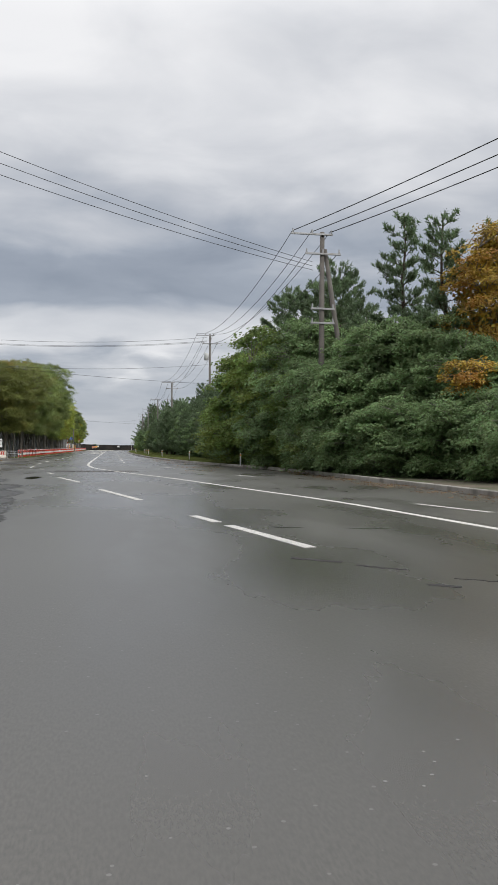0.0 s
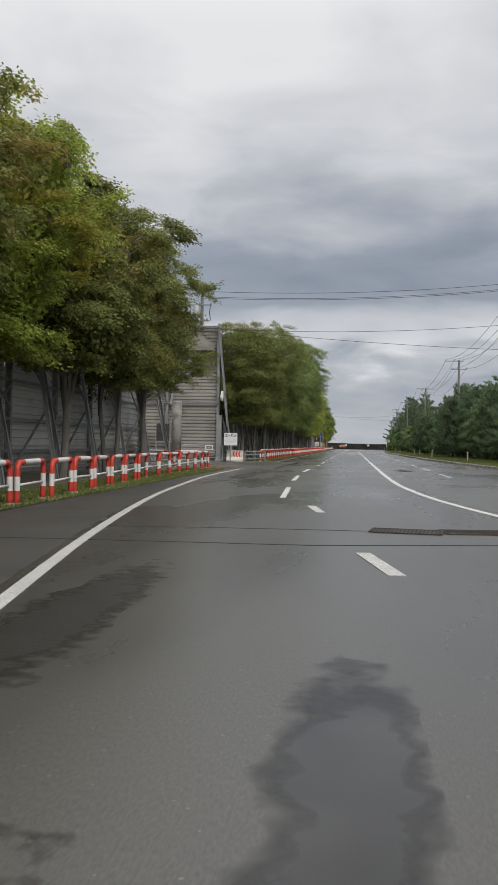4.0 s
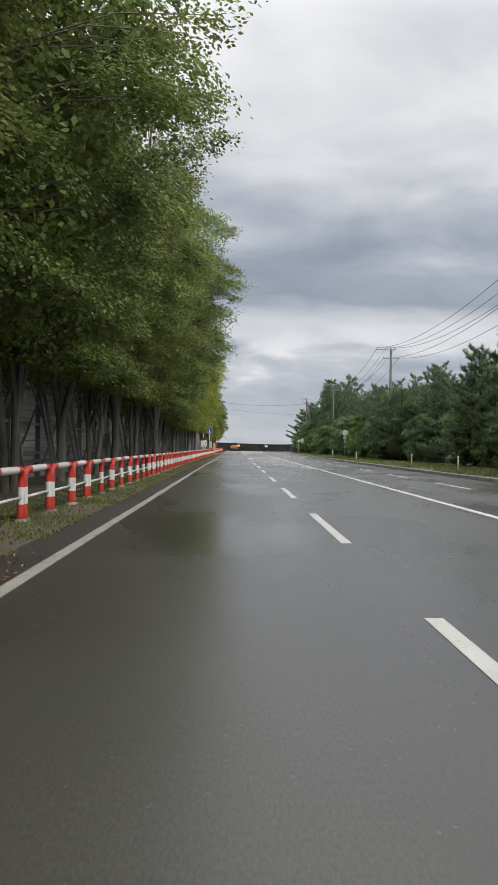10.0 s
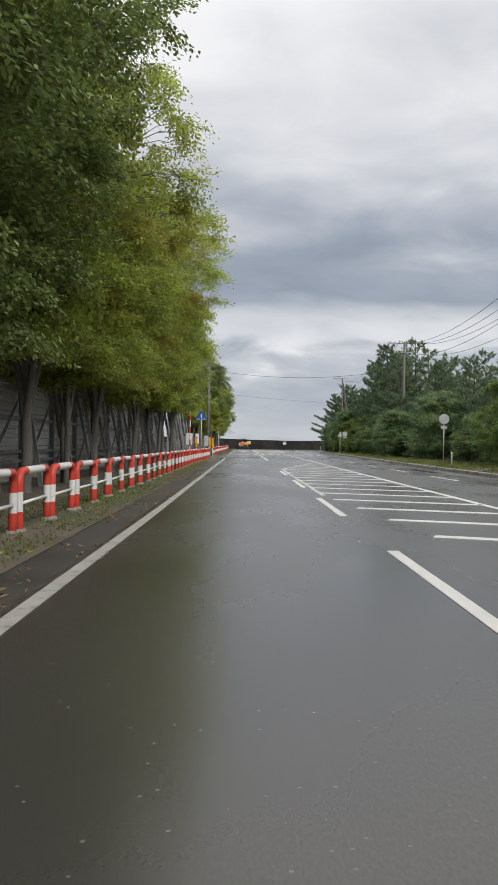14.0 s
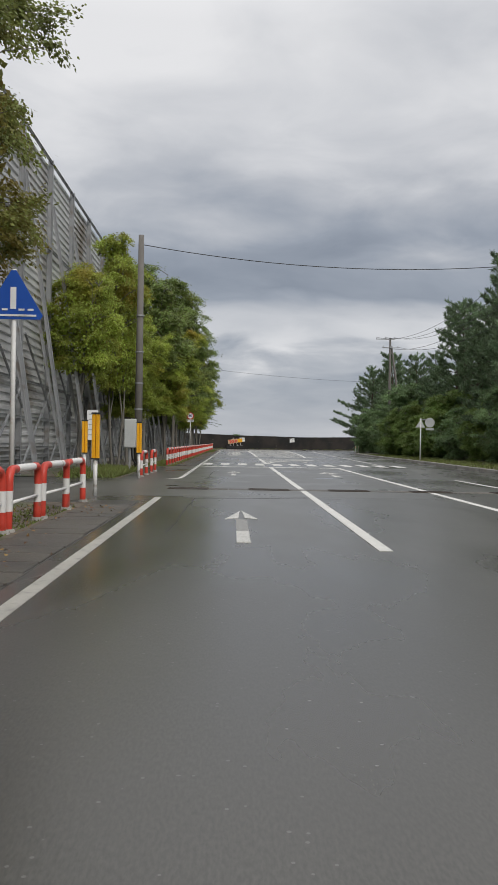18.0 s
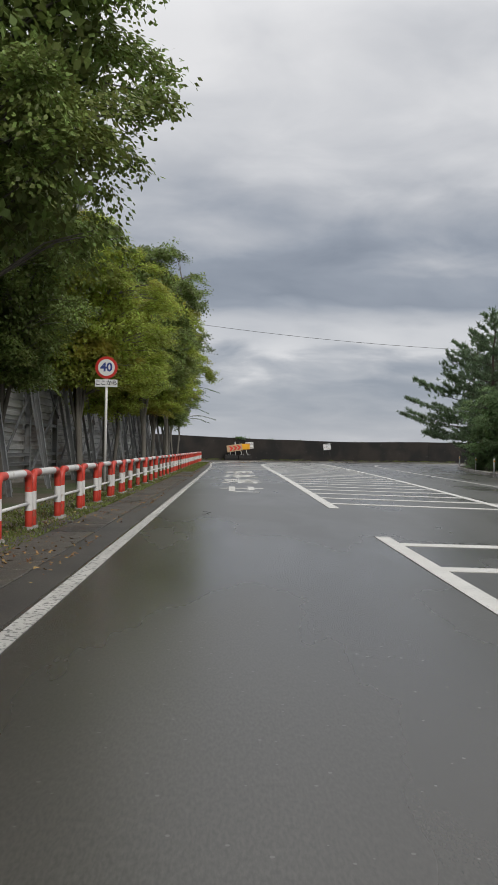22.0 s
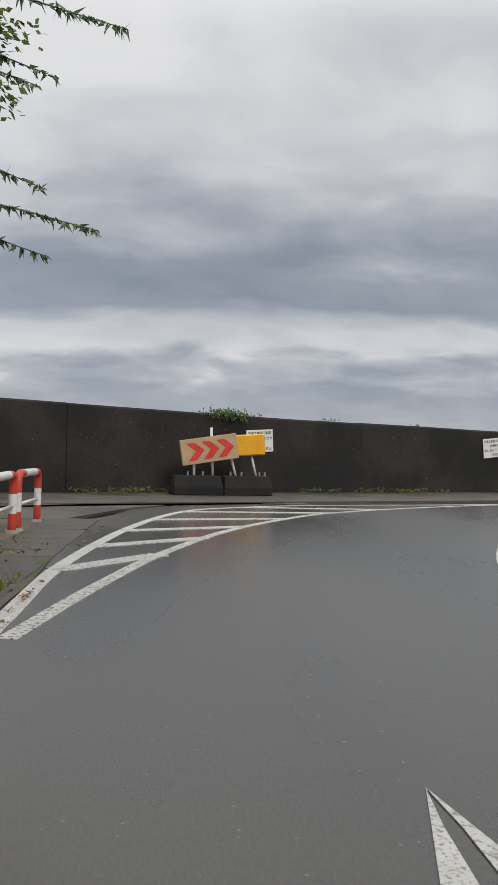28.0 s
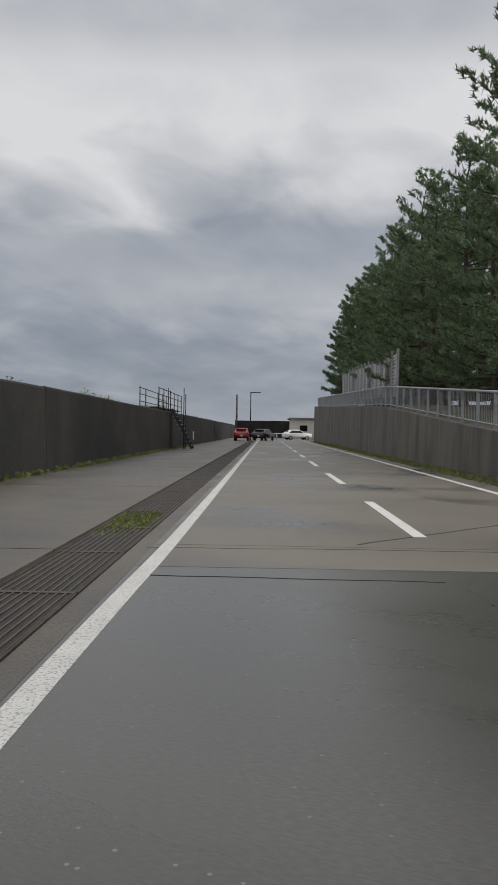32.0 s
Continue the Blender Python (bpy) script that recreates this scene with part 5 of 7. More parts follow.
for k, (x, y, h) in enumerate(RP):
    utility_pole(x, y, h, "weathered concrete utility pole among the pines", [(-1.6, 0.5, h - 0.15, 3), (-0.9, 0.9, h - 1.1, 3)] + ([(-0.6, 0.6, h - 3.8, 2), (-0.6, 0.6, h - 4.5, 2)] if k == 0 else []),
                 brace=k in (0, 5), box_z=h - 3.0 if k in (1,) else None)
utility_pole(24.6, 291.0, 17.4, "tall utility pole behind the pines", [(-1.2, 1.2, 17.2, 3), (-0.9, 0.9, 16.2, 2)], r=0.2)
lp = utility_pole(-8.2, 110.4, 13.6, "concrete utility pole with transformers beside the gate", [(-0.8, 0.9, 13.2, 3), (-1.1, 0.8, 11.9, 3), (-1.2, 0.5, 10.7, 2)], box_z=11.1)
for dx, dy, z in ((0.35, -0.3, 12.95), (0.75, -0.35, 12.95), (-0.45, -0.3, 12.95), (1.0, -0.3, 13.0)):
    bm = bmesh.new()
    tube(bm, [(dx, dy, z), (dx, dy, z + 0.04), (dx, dy, z + 0.34), (dx, dy, z + 0.4)], [0.08, 0.13, 0.13, 0.06], 10)
    part("switchgear", bm, M_DARKSTEEL, lp, "dark switchgear can")
for x, z0, z1 in ((-0.95, 10.7, 12.0), (-0.75, 10.2, 11.0), (0.7, 10.7, 11.9)):
    bm = bmesh.new()
    tube(bm, [(x, -0.2, z0), (x * 0.9, -0.25, (z0 + z1) / 2), (x, -0.2, z1)], 0.03, 6)
    part("cable_drop", bm, M_CABLE, lp, "black cable drop")
gp = utility_pole(-3.85, 249.2, 9.1, "grey concrete pole beside the crossing", [], r=0.16)
for z in (1.6, 2.4, 3.4, 4.6, 6.0):
    bm = bmesh.new()
    bmesh.ops.create_cone(bm, cap_ends=True, segments=14, radius1=0.165, radius2=0.165, depth=0.05, matrix=Matrix.Translation((0, 0, z)))
    part("band", bm, M_STEEL, gp, "steel band")
cab = thing("control_box", "pale grey control cabinet beside the pole", "cabinet", at=pose(-3.95, 247.6, 0))
bm = bmesh.new()
box(bm, 0, 0, 1.45, 0.42, 0.34, 1.05, 0.02)
part("body", bm, M_BOX, cab)
bm = bmesh.new()
box(bm, 0, -0.176, 1.45, 0.36, 0.012, 0.98, 0.004)
part("door", bm, M_BOX, cab)
bm = bmesh.new()
box(bm, 0, 0, 0.46, 0.08, 0.08, 0.95)
part("stand", bm, M_STEEL, cab)
bm = bmesh.new()
tube(bm, curve_pts([(0.05, 0, 0.95), (0.1, 0.05, 0.5), (0.25, 0.4, 0.3), (0.2, 1.2, 0.6)], 6), 0.03, 6)
part("conduit", bm, M_BLACK, cab)


def wire(name, a, b, sag, label, r=0.016):
    a, b = Vector(a), Vector(b)
    pts = []
    for k in range(25):
        t = k / 24
        p = a.lerp(b, t)
        p.z -= 4 * sag * t * (1 - t)
        pts.append(p)
    bm = bmesh.new()
    tube(bm, pts, r, 5, cap=False)
    tagged(part(name, bm, M_CABLE, None), label, "cable", "overhead wires")


for (x0, y0, h0), (x1, y1, h1) in zip(RP, RP[1:]):
    for dx, dz in ((-1.5, 0.05), (-0.55, 0.05), (0.4, 0.05), (-0.8, -1.0), (0.8, -1.0)):
        wire("power_line", (x0 + dx, y0 - 0.16, h0 + dz), (x1 + dx, y1 - 0.16, h1 + dz), 1.5 if y1 < 250 else 2.2, "black power line between the roadside poles")
for dx, dz in ((-1.5, 0.0), (-0.5, 0.0), (0.4, 0.0)):
    wire("power_line", (16.7 + dx, 56.9, 11.9 + dz), (32 + 1.6 * dx, 22, 14.9), 0.6, "black power line leaving the corner pole", 0.022)
for dz, end in ((-1.2, 15.7), (-1.4, 15.0), (-1.6, 14.3)):
    wire("power_line", (16.2, 56.9, 11.6 + dz), (-16, 36, end), 0.9, "black power line crossing the junction", 0.012)
for dz in (0.2, -0.2, -0.3):
    wire("power_line", (-7.6, 108.4, 12.4 + dz), (17.2, 111.8, 13.7 + dz), 0.45, "power line crossing high over the road")
wire("power_line", (-8.0, 108.5, 9.9), (17.4, 111.9, 10.8), 0.5, "thin cable crossing the road")
wire("power_line", (-8.0, 108.5, 9.95), (17.4, 111.9, 8.6), 0.25, "thin cable crossing the road")
wire("power_line", (-3.85, 249.2, 8.75), (16.5, 251.0, 9.4), 0.9, "single cable over the road at the gate")
utility_pole(26.5, 338.0, 11.4, "utility pole at the bend behind the pines", [], r=0.15)
utility_pole(-14.0, 330.4, 12.6, "utility pole behind the windbreak", [], r=0.15)
wire("power_line", (-14.0, 330.4, 12.4), (26.5, 338.0, 10.2), 0.8, "single cable over the road before the sea")

# ---- signs, posts, signals on the verge ----
def yellow_post(x, y):
    p = thing("gate_signal", "yellow ribbed signal column on a white post", "signal post", "yellow signal posts", at=pose(x, y, 0))
    bm = bmesh.new()
    tube(bm, [(0, 0, 0), (0, 0, 0.8)], 0.045, 10)
    part("post", bm, M_WHITE, p)
    for sx in (-1, 1):
        bm = bmesh.new()
        box(bm, sx * 0.042, 0, 1.27, 0.075, 0.13, 0.96, 0.015)
        part("column", bm, M_YELLOW, p, "yellow plastic column")
    bm = bmesh.new()
    box(bm, 0, 0, 0.80, 0.18, 0.15, 0.03, 0.005)
    box(bm, 0, 0, 1.77, 0.18, 0.15, 0.04, 0.008)
    part("cap", bm, M_BLACK, p)
    return p


yellow_post(-3.14, 243.4)
yellow_post(-3.1, 235.0)
yellow_post(-4.6, 242.0)
# blue triangular crossing sign
cs = thing("crossing_sign", "blue triangular road sign with white bars on a pale post", "sign", at=pose(-3.6, 230.2, 0.24))
bm = bmesh.new()
tube(bm, [(0, 0, -0.24), (0, 0, 3.6)], 0.038, 10)
part("post", bm, M_WHITE, cs)
bm = bmesh.new()
vv = [bm.verts.new((x, -0.05, z)) for x, z in ((-0.42, 2.82), (0.42, 2.82), (0.46, 2.88), (0.04, 3.58), (-0.04, 3.58), (-0.46, 2.88))]
r = bmesh.ops.extrude_face_region(bm, geom=[bm.faces.new(vv)])
for v in r["geom"]:
    if isinstance(v, bmesh.types.BMVert):
        v.co.y += 0.015
bmesh.ops.recalc_face_normals(bm, faces=bm.faces)
part("plate", bm, M_SIGNBLUE, cs)
bm = bmesh.new()
box(bm, 0, -0.055, 2.88, 0.72, 0.006, 0.03)
for x in (-0.27, -0.13, 0.13, 0.27):
    box(bm, x, -0.055, 2.97, 0.09, 0.006, 0.03)
box(bm, 0, -0.055, 3.15, 0.09, 0.006, 0.34)
part("symbol", bm, M_SIGNWHITE, cs, "white bars")
# red and white banded pole and its white notice by the gate
bp = thing("banded_pole", "tall red and white banded pole", "pole", at=pose(-4.4, 229.0, 0))
bm = bmesh.new()
tube(bm, [(0, 0, z) for z in (0, 0.5, 0.51, 1.0, 1.01, 1.5, 1.51, 2.0, 2.01, 2.5, 2.51, 3.0, 3.01, 3.5, 3.51, 4.2, 4.21, 4.9)], 0.05, 10, mi=lambda p: int(p.z * 2) % 2)
part("shaft", bm, [M_RED, M_WHITE], bp)
for x, y, z, w, h, lab in ((-4.55, 230.6, 1.55, 0.5, 0.9, "white notice with unreadable grey lines on a stake"), (-4.62, 243.4, 1.66, 0.34, 0.95, "weathered pale board on a stake by the gate")):
    nb = thing("notice", lab, "sign", at=pose(x, y, 0))
    bm = bmesh.new()
    box(bm, 0, 0, z, w, 0.02, h, 0.004)
    part("plate", bm, M_SIGNWHITE, nb)
    bm = bmesh.new()
    box(bm, 0, 0.03, z * 0.5, 0.05, 0.04, z)
    part("stake", bm, M_STEEL, nb)
    bm = bmesh.new()
    for k in range(5):
        box(bm, 0, -0.013, z + h * (0.36 - 0.17 * k), w * 0.72, 0.004, 0.035)
    part("print", bm, M_BOX, nb)
# speed limit
sp = thing("speed_sign", "round speed limit sign with a small plate on a white post", "sign", at=pose(-3.92, 287.6, 0))
bm = bmesh.new()
tube(bm, [(0, 0, 0), (0, 0, 3.6)], 0.038, 10)
part("post", bm, M_WHITE, sp)


def disc(name, r0, r1, y, material, parent, label=""):
    bm = bmesh.new()
    bmesh.ops.create_cone(bm, cap_ends=True, segments=32, radius1=r0, radius2=r1, depth=0.014, matrix=pose(0, y, 3.32, 90, 0, 0))
    return part(name, bm, material, parent, label)


disc("rim", 0.30, 0.30, -0.05, M_SIGNRED, sp, "red ring")
disc("face", 0.225, 0.225, -0.058, M_SIGNWHITE, sp, "white face")
o = part("numeral", text_mesh("numeral", "40", M_BLUEINK, 0.32, 0.010), None, sp, "blue numerals")
o.matrix_basis = pose(0, -0.067, 3.32, 90, 0, 0)
bm = bmesh.new()
box(bm, 0, -0.05, 2.90, 0.60, 0.014, 0.2, 0.003)
pl = part("plate", bm, M_SIGNWHITE, sp)
o = part("lettering", text_mesh("lettering", "\u3053\u3053\u304b\u3089", M_INK, 0.15, 0.003), None, pl)
o.matrix_basis = pose(0, -0.059, 2.90, 90, 0, 0)


# delineator posts on the far verge
def delineator(x, y):
    d = thing("delineator", "slim white roadside marker post with a reflector", "marker post", "roadside markers", at=pose(x, y, 0.1))
    bm = bmesh.new()
    tube(bm, [(0, 0, 0), (0, 0, 0.78), (0, 0, 0.82)], [0.045, 0.045, 0.03], 10)
    part("post", bm, M_SIGNWHITE, d)
    bm = bmesh.new()
    bmesh.ops.create_cone(bm, cap_ends=True, segments=12, radius1=0.05, radius2=0.05, depth=0.03, matrix=pose(0, -0.04, 0.68, 90, 0, 0))
    part("reflector", bm, M_YELLOW, d, "amber reflector")
    return d


d0 = delineator(14.6, 69.2)
for x, y in ((13.4, 91.3), (12.2, 112), (11.6, 134), (12.2, 156.9), (12.4, 169.7), (11.5, 190), (12.0, 213), (13.3, 308.7), (14.9, 317.5), (17.3, 330), (20.6, 338.6)):
    copy_thing(d0, pose(x, y, 0.1))


# signs on the far side seen from behind
def back_sign(x, y, h, mirror, label):
    s = thing("far_sign", label, "sign", "far side signs", at=pose(x, y, 0.05))
    bm = bmesh.new()
    tube(bm, [(0, 0, 0), (0, 0, h)], 0.042, 10)
    part("post", bm, M_WHITE, s)
    if mirror:
        bm = bmesh.new()
        bmesh.ops.create_cone(bm, cap_ends=True, segments=28, radius1=0.42, radius2=0.40, depth=0.06, matrix=pose(0, -0.05, h - 0.2, 90, 0, 0))
        part("mirror", bm, M_BOX, s, "round traffic mirror")
        bm = bmesh.new()
        box(bm, 0, -0.04, h - 0.85, 0.5, 0.02, 0.25, 0.003)
        part("plate", bm, M_BOX, s)
    else:
        bm = bmesh.new()
        box(bm, 0.28, 0, h - 0.08, 0.75, 0.04, 0.05)
        part("bracket", bm, M_STEEL, s)
        bm = bmesh.new()
        bmesh.ops.create_cone(bm, cap_ends=True, segments=26, radius1=0.33, radius2=0.33, depth=0.015, matrix=pose(0.62, -0.03, h - 0.28, 90, 0, 0))
        part("disc", bm, M_BOX, s, "grey back of a round sign")
        bm = bmesh.new()
        vv = [bm.verts.new((xx, -0.03, zz)) for xx, zz in ((-0.36, h - 0.62), (0.30, h - 0.62), (0.0, h - 0.05))]
        r = bmesh.ops.extrude_face_region(bm, geom=[bm.faces.new(vv)])
        for v in r["geom"]:
            if isinstance(v, bmesh.types.BMVert):
                v.co.y += 0.015
        part("triangle", bm, M_BOX, s, "grey back of a triangular sign")
        bm = bmesh.new()
        box(bm, 0.62, -0.03, h - 0.72, 0.55, 0.015, 0.16, 0.003)
        part("plate", bm, M_BOX, s)
    return s


back_sign(12.55, 273.5, 2.95, False, "white post carrying grey backs of two road signs")
back_sign(15.9, 231.0, 3.6, True, "grey traffic mirror and plate on a post")
back_sign(17.9, 265.0, 3.0, True, "grey round sign back among the shrubs")

# ---- at the bend: chevron boards on concrete feet ----
cb = thing("chevron_board", "leaning tan chevron board with yellow box on concrete feet", "road sign", at=Matrix.Translation(sea(-10.35, 4.7, 0.045)) @ pose(0, 0, 0, 0, 0, 14))
for x in (-0.72, 0.62):
    bm = bmesh.new()
    vv = []
    for xx in (-0.66, 0.66):
        vv.append([bm.verts.new((x + xx * (1.0 if z < 0.3 else 0.93), y, z)) for y, z in ((-0.30, 0), (-0.30, 0.2), (-0.16, 0.5), (0.16, 0.5), (0.30, 0.2), (0.30, 0))])
    for k in range(6):
        bm.faces.new((vv[0][k], vv[0][(k + 1) % 6], vv[1][(k + 1) % 6], vv[1][k]))
    bm.faces.new(vv[0])
    bm.faces.new(vv[1])
    bmesh.ops.recalc_face_normals(bm, faces=bm.faces)
    bmesh.ops.bevel(bm, geom=bm.edges[:], offset=0.02, segments=1, affect="EDGES")
    part("concrete_foot", bm, M_SEAWALL, cb, "dark weathered concrete block")
tilt = pose(-0.42, -0.1, 1.18, -3, -9, 0)
bm = bmesh.new()
box(bm, 0, 0, 0, 1.52, 0.10, 0.66, 0.012, m=tilt)
brd = part("board", bm, M_TAN, cb, "faded tan board")
for k in range(3):
    bm = bmesh.new()
    x = -0.50 + 0.40 * k
    vv = [bm.verts.new(tilt @ Vector((x + dx, -0.056, z))) for dx, z in ((-0.10, 0.22), (0.12, 0.22), (0.36, 0.0), (0.12, -0.24), (-0.10, -0.24), (0.13, 0.0))]
    f = bm.faces.new(vv)
    r = bmesh.ops.extrude_face_region(bm, geom=[f])
    for v in r["geom"]:
        if isinstance(v, bmesh.types.BMVert):
            v.co.y += 0.02
    bmesh.ops.recalc_face_normals(bm, faces=bm.faces)
    part("chevron", bm, M_REDARROW, brd, "red chevron")
bm = bmesh.new()
box(bm, 0, 0, 0, 0.84, 0.42, 0.56, 0.03, m=pose(0.70, 0.12, 1.32, 0, -4, -6))
part("yellow_box", bm, M_YELLOW, cb, "dented yellow box")
for (x0, z0), (x1, z1) in (((0.36, 0.45), (0.16, 1.2)), ((0.92, 0.45), (0.74, 1.2)), ((-0.78, 0.45), (-0.78, 0.95)), ((-0.28, 0.45), (-0.34, 1.75))):
    bm = bmesh.new()
    tube(bm, [(x0, 0.02, z0), (x1, 0.05, z1)], 0.035, 8)
    part("leg", bm, M_WHITE, cb, "white steel leg")
bm = bmesh.new()
for x in (-0.95, -0.55, 0.2, 0.5, 1.0, 1.15):
    bmesh.ops.create_cone(bm, cap_ends=True, segments=8, radius1=0.03, radius2=0.025, depth=0.12, matrix=Matrix.Translation((x, 0.0, 0.55)))
part("bolt", bm, M_STEEL, cb, "rusty fixing bolts")


def wall_notice(s, z, w, h, tilt_deg, lines, label):
    n = thing("wall_notice", label, "sign", "notices on the seawall", at=Matrix.Translation(sea(s, 5.80 + 0.06 * z / 2.2 - 0.035, z)) @ pose(0, 0, 0, 0, 0, 23.1) @ pose(0, 0, 0, 0, tilt_deg, 0))
    bm = bmesh.new()
    box(bm, 0, 0, 0, w, 0.02, h, 0.003)
    part("plate", bm, M_SIGNWHITE, n)
    for k, (txt, m, share) in enumerate(lines):
        me = text_mesh("lettering", txt, m, 1.0, 0.018)
        o = part("lettering", me, None, n)
        xs, ys = [v.co.x for v in me.vertices], [v.co.y for v in me.vertices]
        sx, sz = share * w / (max(xs) - min(xs)), h * 0.145 / (max(ys) - min(ys))
        x = (0.45 * w - share * w / 2) if k % 2 else (-0.45 * w + share * w / 2)
        o.matrix_basis = pose(x - sx * (max(xs) + min(xs)) / 2, -0.0125, h * (0.35 - 0.235 * k) - sz * (max(ys) + min(ys)) / 2, 90, 0, 0) @ Matrix.Diagonal((sx, sz, 1, 1))
    return n


NOTE = [("\u6e2f\u6e7e\u5de5\u4e8b\u95a2\u4fc2\u8eca\u4e21", M_INK, 0.88), ("\u99d0\u8eca\u5834\u306b\u4ed8\u304d", M_INK, 0.60), ("\u95a2\u4fc2\u8005\u4ee5\u5916", M_INKGREY, 0.64), ("\u99d0\u8eca\u7981\u6b62", M_INKGREY, 0.52)]
wall_notice(0.05, 1.52, 0.84, 0.63, -6, NOTE, "white notice with Japanese lettering fixed to the dark seawall")
wall_notice(-8.7, 1.50, 0.84, 0.63, -4, NOTE, "white notice half hidden behind the chevron board")

# ---- trees ----
def fast_mesh(name, verts, quads, materials, mat_idx=None):
    """A mesh of separate quads, or triangles, from numpy arrays."""
    sides = np.asarray(quads).shape[1]
    me = bpy.data.meshes.new(name)
    nv, nq = len(verts), len(quads)
    me.vertices.add(nv)
    me.vertices.foreach_set("co", np.asarray(verts, np.float32).ravel())
    me.loops.add(nq * sides)
    me.loops.foreach_set("vertex_index", np.asarray(quads, np.int32).ravel())
    me.polygons.add(nq)
    me.polygons.foreach_set("loop_start", np.arange(0, nq * sides, sides, dtype=np.int32))
    if mat_idx is not None:
        me.polygons.foreach_set("material_index", np.asarray(mat_idx, np.int32))
    for m in materials:
        me.materials.append(m)
    me.update(calc_edges=True)
    return me


def unit_rows(a):
    return a / np.maximum(np.linalg.norm(a, axis=1, keepdims=True), 1e-6)


def leaf_quads(rng, pos, out, length, width, flat=0.5):
    """Small pointed leaves at pos, turned roughly outwards and drooping."""
    n = len(pos)
    d = unit_rows(out * 0.6 + rng.normal(0, 0.7, (n, 3)) + np.array([0, 0, -0.25]))
    nrm = unit_rows(np.cross(d, rng.normal(0, 1, (n, 3))) + np.array([0, 0, flat]))
    side = unit_rows(np.cross(d, nrm))
    ln = (length * rng.uniform(0.6, 1.3, n))[:, None]
    wd = (width * rng.uniform(0.7, 1.2, n))[:, None]
    v = np.stack([pos + side * wd * 0.5, pos + d * ln, pos + d * ln * 0.15 - side * wd * 0.5], 1).reshape(-1, 3)
    return v, np.arange(n * 3).reshape(n, 3)


def limb_mesh(name, paths, material, sides=6):
    """Tapered limbs along lists of (point, radius), as one mesh."""
    vs, fs = [], []
    for path in paths:
        k = sides if path[0][1] > 0.05 else 4
        base = len(vs)
        for i, (p, r) in enumerate(path):
            d = (Vector(path[min(i + 1, len(path) - 1)][0]) - Vector(path[max(i - 1, 0)][0])).normalized()
            a = d.cross(Vector((0.31, 0.95, 0.07))).normalized()
            b = d.cross(a)
            vs += [tuple(Vector(p) + r * (math.cos(q * math.tau / k) * a + math.sin(q * math.tau / k) * b)) for q in range(k)]
        for i in range(len(path) - 1):
            for q in range(k):
                fs.append((base + i * k + q, base + i * k + (q + 1) % k, base + (i + 1) * k + (q + 1) % k, base + (i + 1) * k + q))
    return mesh_from(name, vs, fs, material, True)


VASE = ((0, 0.12, 0.35, 0.6, 0.8, 0.93, 1), (0.46, 0.64, 0.80, 0.95, 1.0, 0.80, 0.32))
ROUND = ((0, 0.12, 0.35, 0.6, 0.8, 0.93, 1), (0.62, 0.86, 1.0, 0.96, 0.78, 0.52, 0.22))


